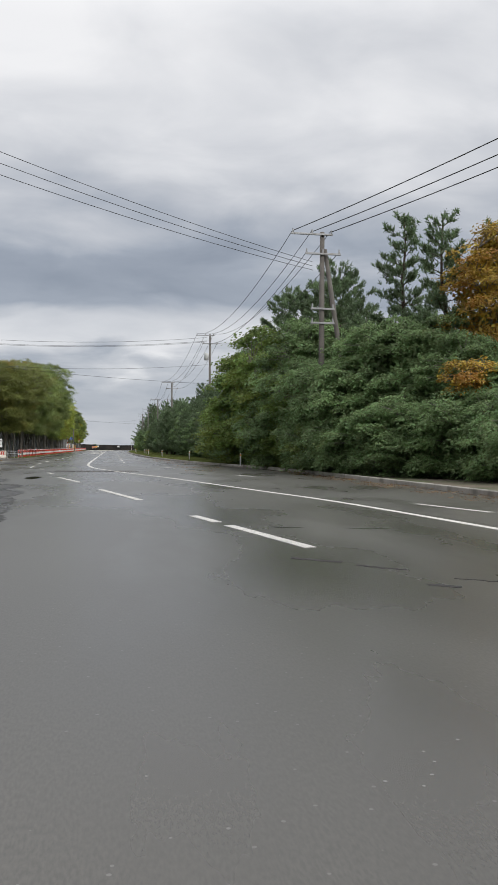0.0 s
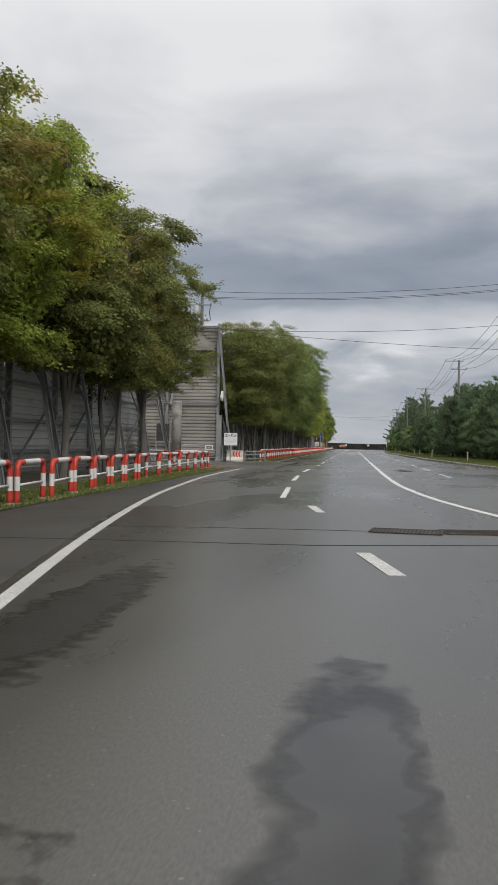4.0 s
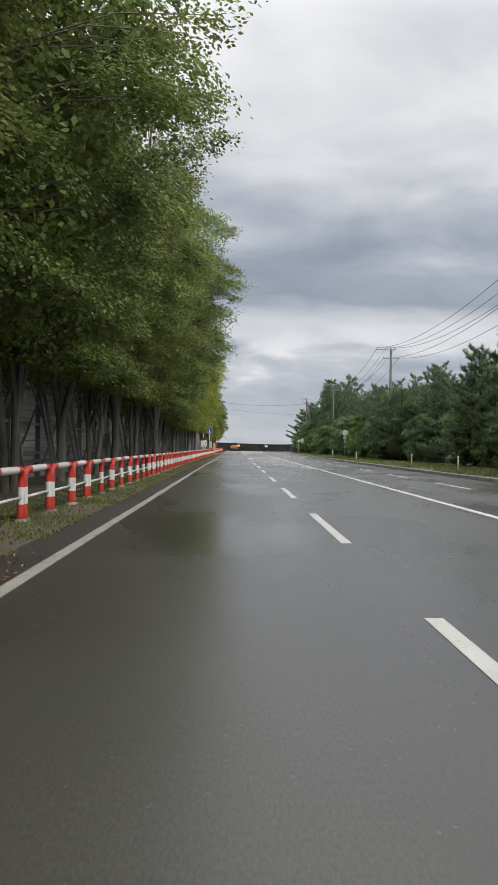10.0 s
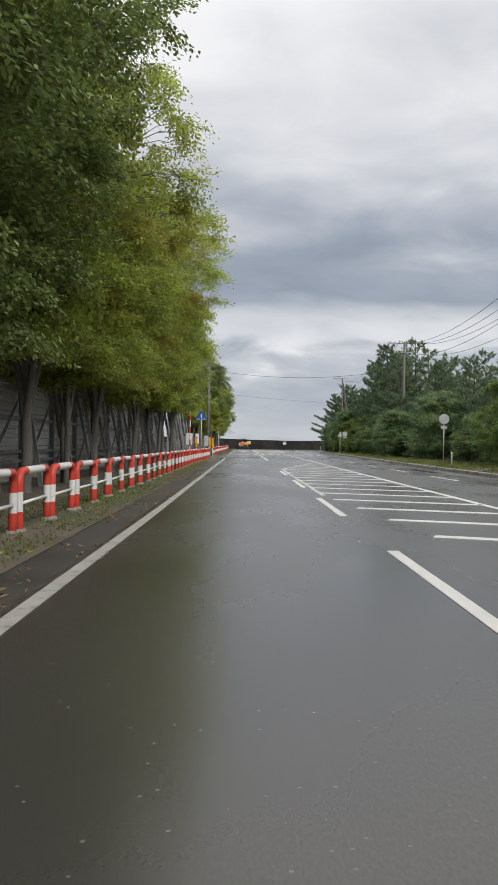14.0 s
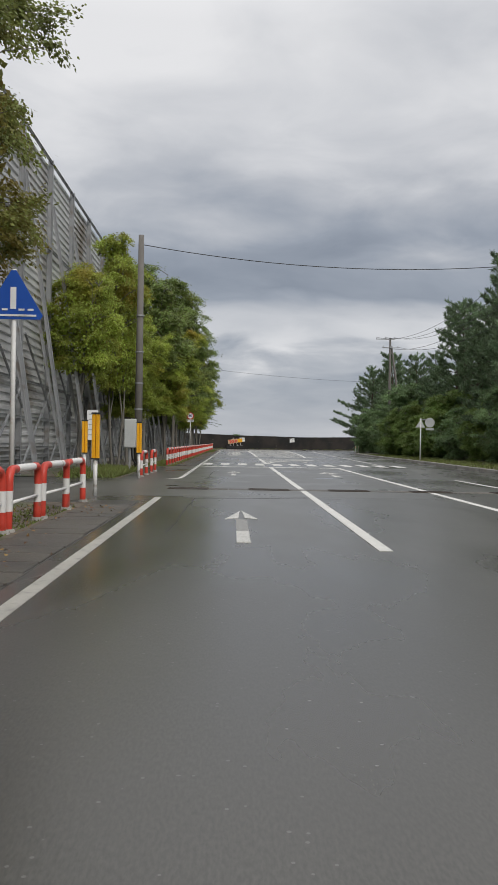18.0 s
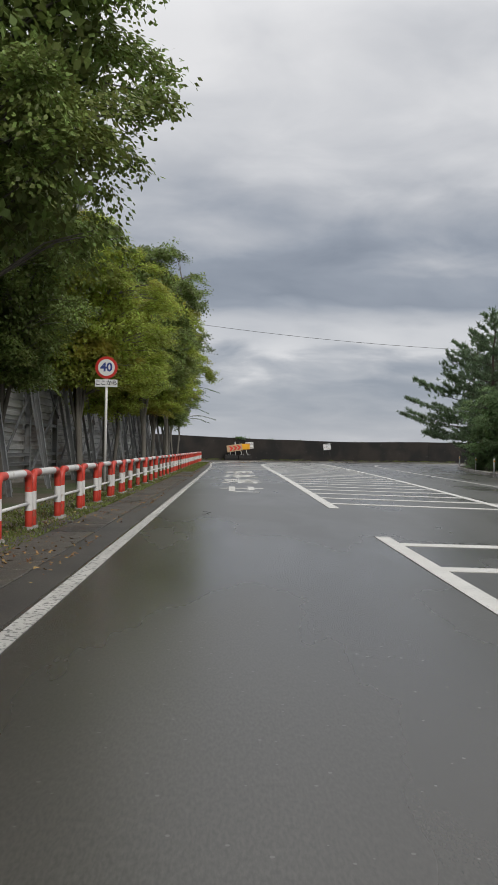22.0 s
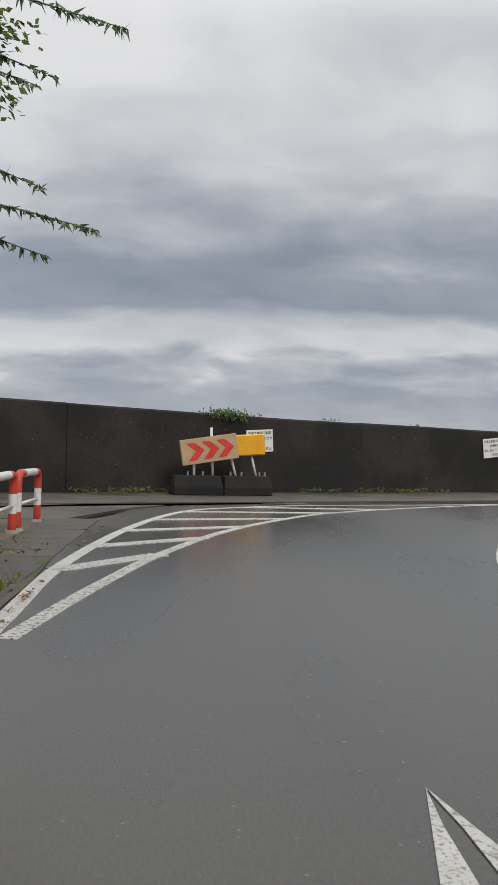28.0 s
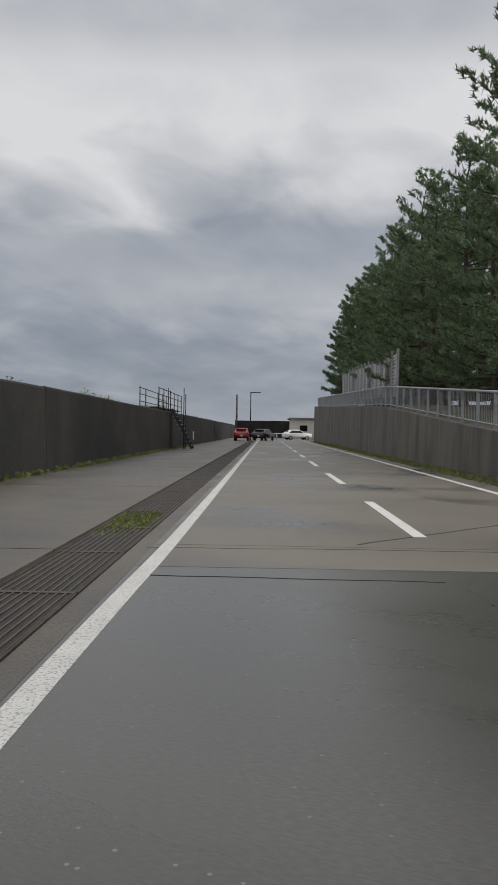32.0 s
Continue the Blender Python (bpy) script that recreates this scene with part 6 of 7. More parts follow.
def broadleaf(seed, h, spread, first, n_leaf, material, bark, trunk_r=0.15, stems=1, leaf=0.11, form=VASE, fill=4, airy=0.0):
    """A spreading tree: forked limbs, branches and flat drooping sprays of pointed leaves. Returns its meshes."""
    rng = np.random.default_rng(seed)
    rnd = random.Random(seed)
    paths, nodes_ = [], []
    fork = first * rnd.uniform(0.72, 0.95)
    n_limb = 7 if spread > 2.8 else 5
    for s in range(stems):
        a0 = rnd.uniform(0, 6.28)
        off = 0.16 if stems > 1 else 0.0
        foot = Vector((math.cos(a0) * off, math.sin(a0) * off, -0.15))
        top = Vector((math.cos(a0) * (off + 0.08 * fork * (stems > 1)) + rnd.uniform(-0.12, 0.12), math.sin(a0) * (off + 0.08 * fork * (stems > 1)) + rnd.uniform(-0.12, 0.12), fork))
        mid = foot.lerp(top, 0.5) + Vector((rnd.uniform(-0.06, 0.06), rnd.uniform(-0.06, 0.06), 0))
        r = trunk_r * (0.7 if stems > 1 else 0.9)
        paths.append([(foot, r * 1.35), (foot.lerp(mid, 0.3), r * 1.05), (mid, r * 0.95), (top, r * 0.86)])
        for k in range(s, n_limb, stems):
            a = k * math.tau / n_limb + rnd.uniform(-0.35, 0.35)
            te = rnd.uniform(0.62, 0.97) if k else 0.98
            rad = spread * float(np.interp(te, *form)) * rnd.uniform(0.55, 0.85) * (0.3 if k == 0 else 1.0)
            tip = Vector((math.cos(a) * rad, math.sin(a) * rad, first + te * (h - first)))
            start = top - Vector((0, 0, rnd.uniform(0.0, 0.35) * fork))
            ctrl = start.lerp(tip, 0.45) + Vector((0, 0, 0.12 * (tip.z - start.z))) - Vector((math.cos(a), math.sin(a), 0)) * rad * 0.16
            line = []
            for i in range(7):
                t = i / 6
                p = start * (1 - t) ** 2 + ctrl * 2 * t * (1 - t) + tip * t * t
                p += Vector((rnd.gauss(0, 0.07), rnd.gauss(0, 0.07), 0)) * (0 < i < 6)
                line.append((p, r * (0.62 * (1 - t) ** 0.8 + 0.05)))
                if i:
                    nodes_.append(p)
            paths.append(line)
    nodes_ = np.array([tuple(p) for p in nodes_])
    # sprays over the crown's lumpy outline and some inside it
    ns = int(90 + 38 * spread)
    t = ((np.arange(ns) + 0.5) / ns) ** 0.92
    a = np.arange(ns) * 2.39996 + rng.normal(0, 0.25, ns)
    ph = rng.uniform(0, math.tau, 4)
    lump = 1 + 0.10 * np.sin(2 * a + ph[0] + 3 * t) + 0.09 * np.sin(3 * a + ph[1] - 8 * t) + 0.08 * np.sin(5 * a + ph[2] + 13 * t)
    f = np.where(rng.random(ns) < 0.74, rng.uniform(0.72, 1.0, ns), rng.uniform(0.25, 0.72, ns))
    rad = spread * np.interp(t, *form) * lump * f
    out = np.stack([np.cos(a), np.sin(a), np.zeros(ns)], 1)
    c = out * rad[:, None] + np.array([0, 0, 1.0]) * (first + 0.2 + t * (h - first - 0.4) + 0.35 * (lump - 1) * spread)[:, None]
    if airy:
        keep = rng.random(ns) > airy
        c, out, t, ns = c[keep], out[keep], t[keep], int(keep.sum())
    # sprays gather round the boughs' ends and leave gaps between them
    hub = c[rng.choice(ns, int(9 + 6 * spread), replace=False)]
    near = ((c[:, None, :] - hub[None]) ** 2 * np.array([1, 1, 2.2])).sum(2).argmin(1)
    c = c + (hub[near] - c) * np.array([0.36, 0.36, 0.52]) * rng.uniform(0.5, 1.2, (ns, 1))
    c = c * np.array([1.05, 1.05, 1.0]) + np.array([0, 0, 0.05]) * (c[:, 2:] - 0.5 * h)
    size = rng.uniform(0.50, 1.15, ns) * (0.35 + spread / 6.0)
    for i in range(ns):
        d = np.linalg.norm((nodes_ - c[i]) * np.array([1, 1, 0.8]), axis=1) + 2.0 * (nodes_[:, 2] > c[i, 2] - 0.1)
        p, q = Vector(nodes_[int(d.argmin())]), Vector(c[i])
        m = p.lerp(q, 0.55) + Vector((0, 0, 0.08 * (q - p).length))
        paths.append([(p, 0.020), (m, 0.013), (q, 0.006)])
    trunk = limb_mesh("trunk", paths, bark, 8)
    # each spray: twigs fanned out in a tilted plane, leaves on both sides of them
    up = np.array([0, 0, 1.0])
    e1 = unit_rows(out + up * rng.uniform(-0.50, 0.42, ns)[:, None] + rng.normal(0, 0.22, (ns, 3)))
    e2 = unit_rows(np.cross(up, e1))
    idx = rng.choice(ns, n_leaf, p=size ** 2 / (size ** 2).sum())
    twig = (rng.integers(0, 9, n_leaf) - 4) / 4.0
    fan = twig * 1.25 + rng.normal(0, 0.05, n_leaf)
    run = rng.uniform(0.02, 1, n_leaf) ** 0.75
    reach = size[idx] * (1.05 - 0.35 * np.abs(twig)) * (0.8 + 0.4 * ((idx * 7 + (twig * 4).astype(int) * 3) % 5) / 4)
    d = unit_rows(e1[idx] * np.cos(fan)[:, None] + e2[idx] * np.sin(fan)[:, None])
    pos = c[idx] - e1[idx] * (0.35 * size[idx])[:, None] + d * (run * reach)[:, None]
    pos[:, 2] += 0.06 * size[idx] - 0.30 * size[idx] * run ** 2
    pos += rng.normal(0, 1, pos.shape) * (0.04 + 0.065 * size[idx])[:, None] * np.array([0.8, 0.8, 0.8])
    pos[:, 2] = np.maximum(pos[:, 2], first - 0.55 + 0.5 * rng.random(n_leaf))
    sgn = rng.choice((-1.0, 1.0), n_leaf)[:, None]
    ax = unit_rows(d * 0.8 + np.cross(d, up) * sgn * 0.75 + rng.normal(0, 0.28, pos.shape) + np.array([0, 0, -0.42]))
    nrm = unit_rows(up * 0.75 + 0.35 * d + rng.normal(0, 0.48, pos.shape))

    def blades_(p, ax, nrm, ln, wd):
        sd = unit_rows(np.cross(ax, nrm)) * wd[:, None] * 0.5
        ax = ax * ln[:, None]
        return np.stack([p, p + ax * 0.42 + sd, p + ax, p + ax * 0.42 - sd], 1).reshape(-1, 3)

    v = blades_(pos, ax, nrm, leaf * rng.uniform(0.65, 1.25, n_leaf), leaf * 0.56 * rng.uniform(0.8, 1.2, n_leaf))
    # broader leaves added deep inside close the crown and block light, to darken its gaps
    m = int(n_leaf / fill)
    ti, ai = rng.uniform(0, 1, m), rng.uniform(0, math.tau, m)
    ri = spread * np.interp(ti, *form) * np.sqrt(rng.uniform(0, 0.50, m))
    pi = np.stack([np.cos(ai) * ri, np.sin(ai) * ri, first + 0.3 + ti * (h - first - 1.0)], 1)
    v2 = blades_(pi, unit_rows(rng.normal(0, 1, (m, 3)) + np.array([0, 0, -0.4])), unit_rows(rng.normal(0, 0.6, (m, 3)) + up), np.full(m, leaf * 1.75), np.full(m, leaf * 1.15))
    v = np.concatenate([v, v2])
    return trunk, fast_mesh("crown", v, np.arange(len(v)).reshape(-1, 4), [material])


def pine(seed, h, spread, n_tuft, first=0.12, droop=0.0, lean=0.0, needle=1.0):
    """A coastal pine: a crooked trunk, uneven whorls of branches and flat pads of needle tufts that point up."""
    rng = np.random.default_rng(seed)
    rnd = random.Random(seed)
    r0 = 0.016 * h + 0.03
    stem = []
    for k in range(9):
        t = k / 8
        stem.append((Vector((lean * t * t * h + rnd.uniform(-0.16, 0.16) * (k > 0), rnd.uniform(-0.16, 0.16) * (k > 0), t * h - 0.1 * (k == 0))), r0 * (1.2 if k == 0 else 1 - 0.93 * t)))
    paths = [stem]
    tips, outs = [], []
    z = h * first
    while z < h * 0.985:
        t = z / h
        i = min(int(t * 8), 7)
        base = stem[i][0].lerp(stem[i + 1][0], t * 8 - i)
        n = rnd.randint(3, 5)
        a0 = rnd.uniform(0, 6.28)
        for k in range(n):
            a = a0 + k * math.tau / n + rnd.uniform(-0.45, 0.45)
            reach = spread * (1.03 - t) ** 0.62 * rnd.choice((0.55, 0.75, 0.9, 1.0, 1.15)) * (0.78 + 0.22 * min(1, t / 0.3)) + 0.2
            zi = base.z + rnd.uniform(-0.03, 0.03) * h
            b0 = Vector((base.x, base.y, zi))
            rise = reach * (rnd.uniform(0.0, 0.30) + 0.7 * t ** 2 - droop)
            tip = b0 + Vector((math.cos(a) * reach, math.sin(a) * reach, rise))
            mid = b0.lerp(tip, 0.55) - Vector((0, 0, 0.07 * reach))
            r = max(0.014, stem[i][1] * 0.30)
            paths.append([(b0, r), (mid, r * 0.6), (tip, r * 0.25)])
            m = max(6, int(reach * 17 / needle))
            for j in range(m):
                q = 0.30 + 0.72 * rnd.random() ** 0.7
                p = b0.lerp(mid, q / 0.55) if q < 0.55 else mid.lerp(tip, (q - 0.55) / 0.45)
                wide = 0.34 * reach * (1.15 - q) + 0.10
                side = rnd.gauss(0, 0.65) * wide
                tips.append((p.x - math.sin(a) * side + rnd.gauss(0, 0.06), p.y + math.cos(a) * side + rnd.gauss(0, 0.06), p.z + rnd.uniform(-0.05, 0.12) - 0.1 * abs(side)))
                outs.append((math.cos(a) * 0.55 + rnd.gauss(0, 0.25), math.sin(a) * 0.55 + rnd.gauss(0, 0.25), 0.8))
        z += h * rnd.uniform(0.036, 0.060)
    for k in range(5):
        tips.append((stem[-1][0].x, stem[-1][0].y, h - 0.12 * k))
        outs.append((rnd.gauss(0, 0.3), rnd.gauss(0, 0.3), 1))
    trunk = limb_mesh("trunk", paths, M_PINEBARK, 7)
    tips, outs = np.array(tips), unit_rows(np.array(outs))
    if len(tips) > n_tuft:
        keep = rng.permutation(len(tips))[:n_tuft]
        tips, outs = tips[keep], outs[keep]
    per = 10
    pos = np.repeat(tips, per, 0)
    o = np.repeat(outs, per, 0)
    d = unit_rows(o * 0.8 + rng.normal(0, 0.5, o.shape))
    n = len(pos)
    side = unit_rows(np.cross(d, rng.normal(0, 1, (n, 3))))
    pos = pos + o * (rng.uniform(-0.12, 0.10, n) * needle)[:, None]
    ln = rng.uniform(0.22, 0.40, n)[:, None] * needle
    wd = rng.uniform(0.026, 0.046, n)[:, None] * needle
    v = np.stack([pos - side * wd, pos + side * wd, pos + d * ln], 1).reshape(-1, 3)
    return trunk, fast_mesh("crown", v, np.arange(n * 3).reshape(n, 3), [M_NEEDLE])


def plant(name, meshes, m, label, category, group):
    t = thing(name, label, category, group, at=m)
    part("trunk", meshes[0], None, t)
    crown = part("crown", meshes[1], None, t)
    if len(meshes) > 2:
        crown.material_slots[0].link = "OBJECT"
        crown.material_slots[0].material = meshes[2]
    return t


def recoloured(bank, material):
    """The same trees in another leaf."""
    return [(trunk, crown, material) for trunk, crown in bank]


# tall spreading trees, narrower ones and thin ones, in green, yellow-green and olive leaf
BIG = [broadleaf(31 + k, 12.0, sp, fi, 84000, M_LEAF, M_BARK, trunk_r=r, stems=st, leaf=0.106)
       for k, (sp, fi, r, st) in enumerate(((4.9, 3.0, 0.19, 1), (4.6, 3.2, 0.16, 2), (5.0, 3.4, 0.20, 1), (4.7, 3.0, 0.17, 2)))]
SLIM = [broadleaf(41 + k, 10.0, sp, fi, 62000, M_LEAF, M_BARK, trunk_r=0.14, stems=st, leaf=0.106, form=fm)
        for k, (sp, fi, st, fm) in enumerate(((3.0, 3.3, 1, ROUND), (2.9, 3.1, 2, VASE), (3.2, 3.5, 1, ROUND), (3.1, 3.2, 1, VASE)))]
AIRY = [broadleaf(51 + k, 9.4, sp, fi, 26000, M_LEAF, M_BARK, trunk_r=0.11, stems=st, leaf=0.106, form=ROUND, airy=0.25)
        for k, (sp, fi, st) in enumerate(((2.0, 2.8, 2), (2.2, 4.2, 1)))]
BIG_Y, SLIM_Y, AIRY_Y = (recoloured(bank, M_LEAF_YG) for bank in (BIG, SLIM, AIRY))
BIG_O, SLIM_O = (recoloured(bank, M_LEAF_OLIVE) for bank in (BIG, SLIM))
rnd = random.Random(21)


def zel(k, x, y, sc, bank, tall=1.0):
    hue = bank[0][-1]
    plant("street_tree", bank[k % len(bank)], pose(x, y, 0, 0, 0, rnd.uniform(0, 360)) @ Matrix.Diagonal((sc, sc, sc * tall, 1)),
          "zelkova tree with yellow-green leaves beside the fence" if hue == M_LEAF_YG else "zelkova tree with dull olive leaves beside the fence" if hue == M_LEAF_OLIVE else "leafy zelkova tree with grey trunk beside the fence", "tree", "roadside tree row")


for k in range(7):
    zel(k, (-5.5 if k < 6 else -6.0) + rnd.uniform(-0.2, 0.2), 50.2 + 5.55 * k, rnd.uniform(1.0, 1.06) if k < 6 else 0.96, SLIM_Y if k in (0, 1, 3) else SLIM_O, (0.86, 0.88, 0.95, 0.97, 0.97, 1.0, 1.02)[k])
# x, y, scale, tallness of each tree of the long row
for k, (x, y, sc, tall) in enumerate(((-5.2, 113.0, 0.92, 0.97), (-5.2, 119.2, 0.95, 0.98), (-5.0, 126.4, 0.98, 1.0), (-5.5, 132.4, 0.95, 1.0), (-5.5, 138.2, 0.97, 1.02), (-5.5, 144.2, 0.95, 1.0),
                                      (-5.5, 150.0, 0.98, 1.0), (-5.3, 155.2, 0.98, 1.02), (-4.6, 160.4, 1.02, 1.22), (-5.6, 166.6, 0.95, 1.0), (-5.6, 172.4, 0.95, 1.0), (-5.5, 178.4, 0.90, 1.1))):
    zel(k, x, y, sc, BIG_O if k < 2 or k == 5 else BIG, tall)
for k, (x, y, sc, tall, bank) in enumerate(((-5.3, 183.6, 0.78, 1.2, BIG_Y), (-5.4, 188.6, 0.80, 1.06, BIG_Y), (-5.6, 194.2, 0.80, 1.06, BIG_Y), (-5.0, 199.6, 0.86, 1.08, BIG_Y), (-5.4, 205.2, 1.05, 1.0, SLIM_Y),
                                            (-5.3, 211.4, 1.02, 0.94, SLIM_Y), (-5.4, 217.2, 0.95, 1.0, SLIM), (-5.4, 222.6, 0.95, 1.05, SLIM_Y), (-5.9, 231.4, 0.80, 1.3, [SLIM_O[2]]), (-6.0, 248.4, 0.72, 1.15, AIRY_Y),
                                            (-5.3, 253.2, 0.74, 1.48, AIRY_Y), (-5.2, 256.4, 0.66, 1.02, SLIM_Y), (-5.0, 261.5, 1.26, 0.88, [AIRY[1]]), (-4.6, 269.8, 0.84, 1.02, SLIM_Y), (-4.75, 278.6, 1.0, 1.22, SLIM),
                                            (-6.0, 285.2, 0.72, 1.05, SLIM), (-5.3, 291.6, 0.86, 0.98, SLIM_Y), (-5.2, 297.0, 0.78, 0.95, SLIM_Y), (-4.7, 304.2, 0.92, 1.14, SLIM), (-5.0, 311.0, 0.84, 1.05, SLIM_Y),
                                            (-4.8, 318.4, 0.92, 1.30, SLIM_Y), (-5.3, 324.6, 0.80, 1.05, SLIM))):
    zel(k, x, y, sc, bank, tall)
last_tree = plant("street_tree", AIRY[0], pose(-5.2, 332.0, 0, 0, 0, 40) @ Matrix.Diagonal((0.98, 0.98, 1.12, 1)), "last street tree with long drooping leafy twigs", "tree", "roadside tree row")
inv = last_tree.matrix_basis.inverted()
trng = np.random.default_rng(77)
for a, b, n in (((-5.0, 332.8, 5.6), (-1.72, 332.4, 5.85), 110), ((-5.0, 333.2, 5.2), (-2.5, 332.9, 5.5), 80), ((-5.0, 332.9, 4.9), (-2.6, 332.2, 5.1), 60), ((-4.9, 333.1, 3.9), (-2.55, 332.6, 4.15), 60),
                ((-4.9, 332.8, 3.2), (-1.95, 332.3, 3.65), 100), ((-4.9, 333.0, 3.0), (-2.5, 332.5, 3.40), 70), ((-4.9, 332.6, 6.3), (-3.4, 332.0, 6.7), 34)):
    a, b = Vector(a), Vector(b)
    line = [a.lerp(b, t) + Vector((0, 0, 0.62 * math.sin(math.pi * t) * (1 - 0.6 * t) - 0.16 * t * t)) for t in np.linspace(0, 1, 9)]
    bm = bmesh.new()
    tube(bm, [inv @ p for p in line], [0.02 - 0.0019 * k for k in range(9)], 5)
    tw = part("twig", bm, M_BARK, last_tree, "drooping twig")
    n = int(n * 1.6)
    tt = trng.uniform(0.05, 1.0, n)
    pos = np.array([tuple(line[min(7, int(t * 8))].lerp(line[min(8, int(t * 8) + 1)], t * 8 - int(t * 8))) for t in tt])
    out = unit_rows(np.stack([trng.normal(0.5, 0.4, n), trng.choice((-1.0, 1.0), n) * 0.5, np.full(n, -0.65)], 1))
    v, f = leaf_quads(trng, pos, out * 2.2, 0.125, 0.05, 0.3)
    v = np.array([tuple(inv @ Vector(p)) for p in v])
    part("leaves", fast_mesh("leaves", v, f, [M_NEEDLE]), None, tw, "narrow hanging leaves")["kind"] = "stuff"


NEARPINES = [pine(170 + k, h, sp, n, fi, 0.0, 0.0, 0.72) for k, (h, sp, fi, n) in enumerate(((12.6, 2.2, 0.10, 6400), (12.2, 2.4, 0.10, 6600), (11.6, 3.4, 0.08, 8600)))]
PINES = [pine(70 + k, h, sp, 1900, fi, 0.0, ln, 0.95) for k, (h, sp, fi, ln) in enumerate(((11.5, 3.0, 0.08, 0.0), (12.5, 3.2, 0.12, 0.02), (8.0, 2.9, 0.10, 0.03), (7.4, 3.0, 0.12, -0.03)))]
BACKPINES = [pine(80 + k, h, 3.1, 1000, 0.2, 0.0, 0.01) for k, h in enumerate((11.8, 8.2))]
TALLPINES = [pine(95 + k, h, sp, 2400, 0.10, 0.0, 0.01, 0.72) for k, (h, sp) in enumerate(((12.6, 3.6), (13.4, 3.8)))]
SPREADPINE = pine(91, 10.4, 6.2, 9000, 0.24, 0.06, -0.05, 0.9)
SHRUB = [broadleaf(110 + k, h, sp, 0.12, int(n * 1.6), m, M_BARK, trunk_r=0.07, stems=3, leaf=0.15, form=ROUND, fill=4)
         for k, (h, sp, n, m) in enumerate(((4.2, 2.6, 10000, M_LEAF_G), (6.8, 3.0, 15000, M_LEAF_G), (3.2, 2.2, 7000, M_LEAF), (5.4, 2.6, 11000, M_LEAF_LIME), (6.2, 3.0, 14000, M_LEAF_LIME)))]


def pn(k, x, y, sc, z=0.05, bank=PINES, label="dense dark green coastal pine"):
    plant("pine_tree", bank[k], pose(x, y, z, 0, 0, rnd.uniform(0, 360)) @ Matrix.Diagonal((sc, sc, sc * rnd.uniform(0.93, 1.07), 1)), label, "tree", "coastal pine wood")


def shrub(k, x, y, sc, z=0.05, label="dense green leafy shrub beside the road"):
    plant("shrub", SHRUB[k], pose(x, y, z, 0, 0, rnd.uniform(0, 360)) @ Matrix.Diagonal((sc, sc, sc * rnd.uniform(0.9, 1.1), 1)), label, "shrub", "roadside shrubs")


# near wood at the junction: a bushy pine behind the pole, slender pines over a closed mass of shrubs
for x, y, k, sc in ((20.5, 56.0, 0, 1.02), (21.4, 53.0, 1, 0.98), (23.8, 52.4, 1, 0.95), (19.6, 66.0, 2, 1.06), (20.6, 67.4, 2, 1.0), (18.6, 68.6, 2, 0.96), (18.2, 72.0, 2, 0.96), (20.9, 64.0, 2, 0.84), (23.0, 60.0, 2, 0.76), (24.9, 58.0, 2, 0.74),
                    (20.2, 61.0, 2, 0.70), (19.8, 71.5, 2, 1.0), (18.8, 58.4, 2, 0.60), (19.9, 54.6, 2, 0.60), (21.2, 50.4, 2, 0.52)):
    pn(k, x, y, sc, bank=NEARPINES, label="tall slender coastal pine above the shrubs" if k < 2 else "dense dark green coastal pine")
for x, y, k, sc in ((24, 64, 1, 0.62), (22.0, 69, 0, 0.75), (23.5, 75, 1, 0.9), (20.0, 79, 0, 0.95), (25.5, 44, 1, 0.8),
                    (20.5, 87, 0, 0.95), (19.5, 93.5, 2, 1.1), (24, 84, 1, 0.9), (22.5, 100, 2, 1.2), (19.0, 104, 2, 1.0), (28, 68, 0, 0.7), (28.5, 92, 0, 0.9)):
    pn(k, x, y, sc)
for x, y, k, sc in ((16.6, 75.0, 4, 1.42), (17.2, 71.2, 4, 1.36), (17.8, 67.6, 4, 1.22), (18.2, 64.2, 1, 1.18), (16.7, 73.0, 1, 0.86), (16.9, 69.4, 1, 0.82), (17.0, 66.0, 0, 1.15), (17.1, 63.2, 4, 0.86), (17.5, 60.8, 1, 0.86),
                    (17.4, 58.4, 1, 0.88), (18.0, 56.4, 1, 0.92), (18.4, 54.4, 1, 0.94), (19.0, 54.0, 1, 0.98), (19.7, 53.0, 1, 1.0), (20.3, 52.0, 1, 0.97), (20.7, 51.0, 1, 0.90), (21.2, 50.0, 1, 0.82), (21.6, 49.0, 1, 0.78), (22.1, 47.8, 1, 0.76),
                    (17.2, 55.2, 0, 0.86), (17.6, 53.4, 0, 0.84), (18.0, 51.6, 0, 0.84), (18.5, 50.2, 0, 0.86), (19.2, 49.4, 0, 0.80), (19.7, 48.4, 0, 0.80), (20.2, 47.4, 0, 0.82), (20.7, 46.4, 0, 0.80), (21.1, 45.2, 0, 0.80), (17.0, 57.4, 2, 0.8), (20.4, 43.4, 0, 0.85),
                    (17.8, 74.5, 1, 1.3), (17.6, 79, 0, 1.2), (17.6, 83.5, 4, 1.2), (17.6, 88, 0, 1.2), (17.4, 93, 0, 1.1), (17.6, 99, 2, 1.2)):
    shrub(k, x, y, sc, label="yellow-green leafy tree beside the utility pole" if k == 4 else "dense green leafy shrub beside the road")
plant("autumn_tree", broadleaf(141, 11.0, 2.5, 5.2, 13000, M_LEAF_Y, M_BARK, trunk_r=0.11, stems=1, leaf=0.15, form=ROUND), pose(23.0, 51.4, 0.05), "autumn tree with orange and yellow leaves behind the shrubs", "tree", "")
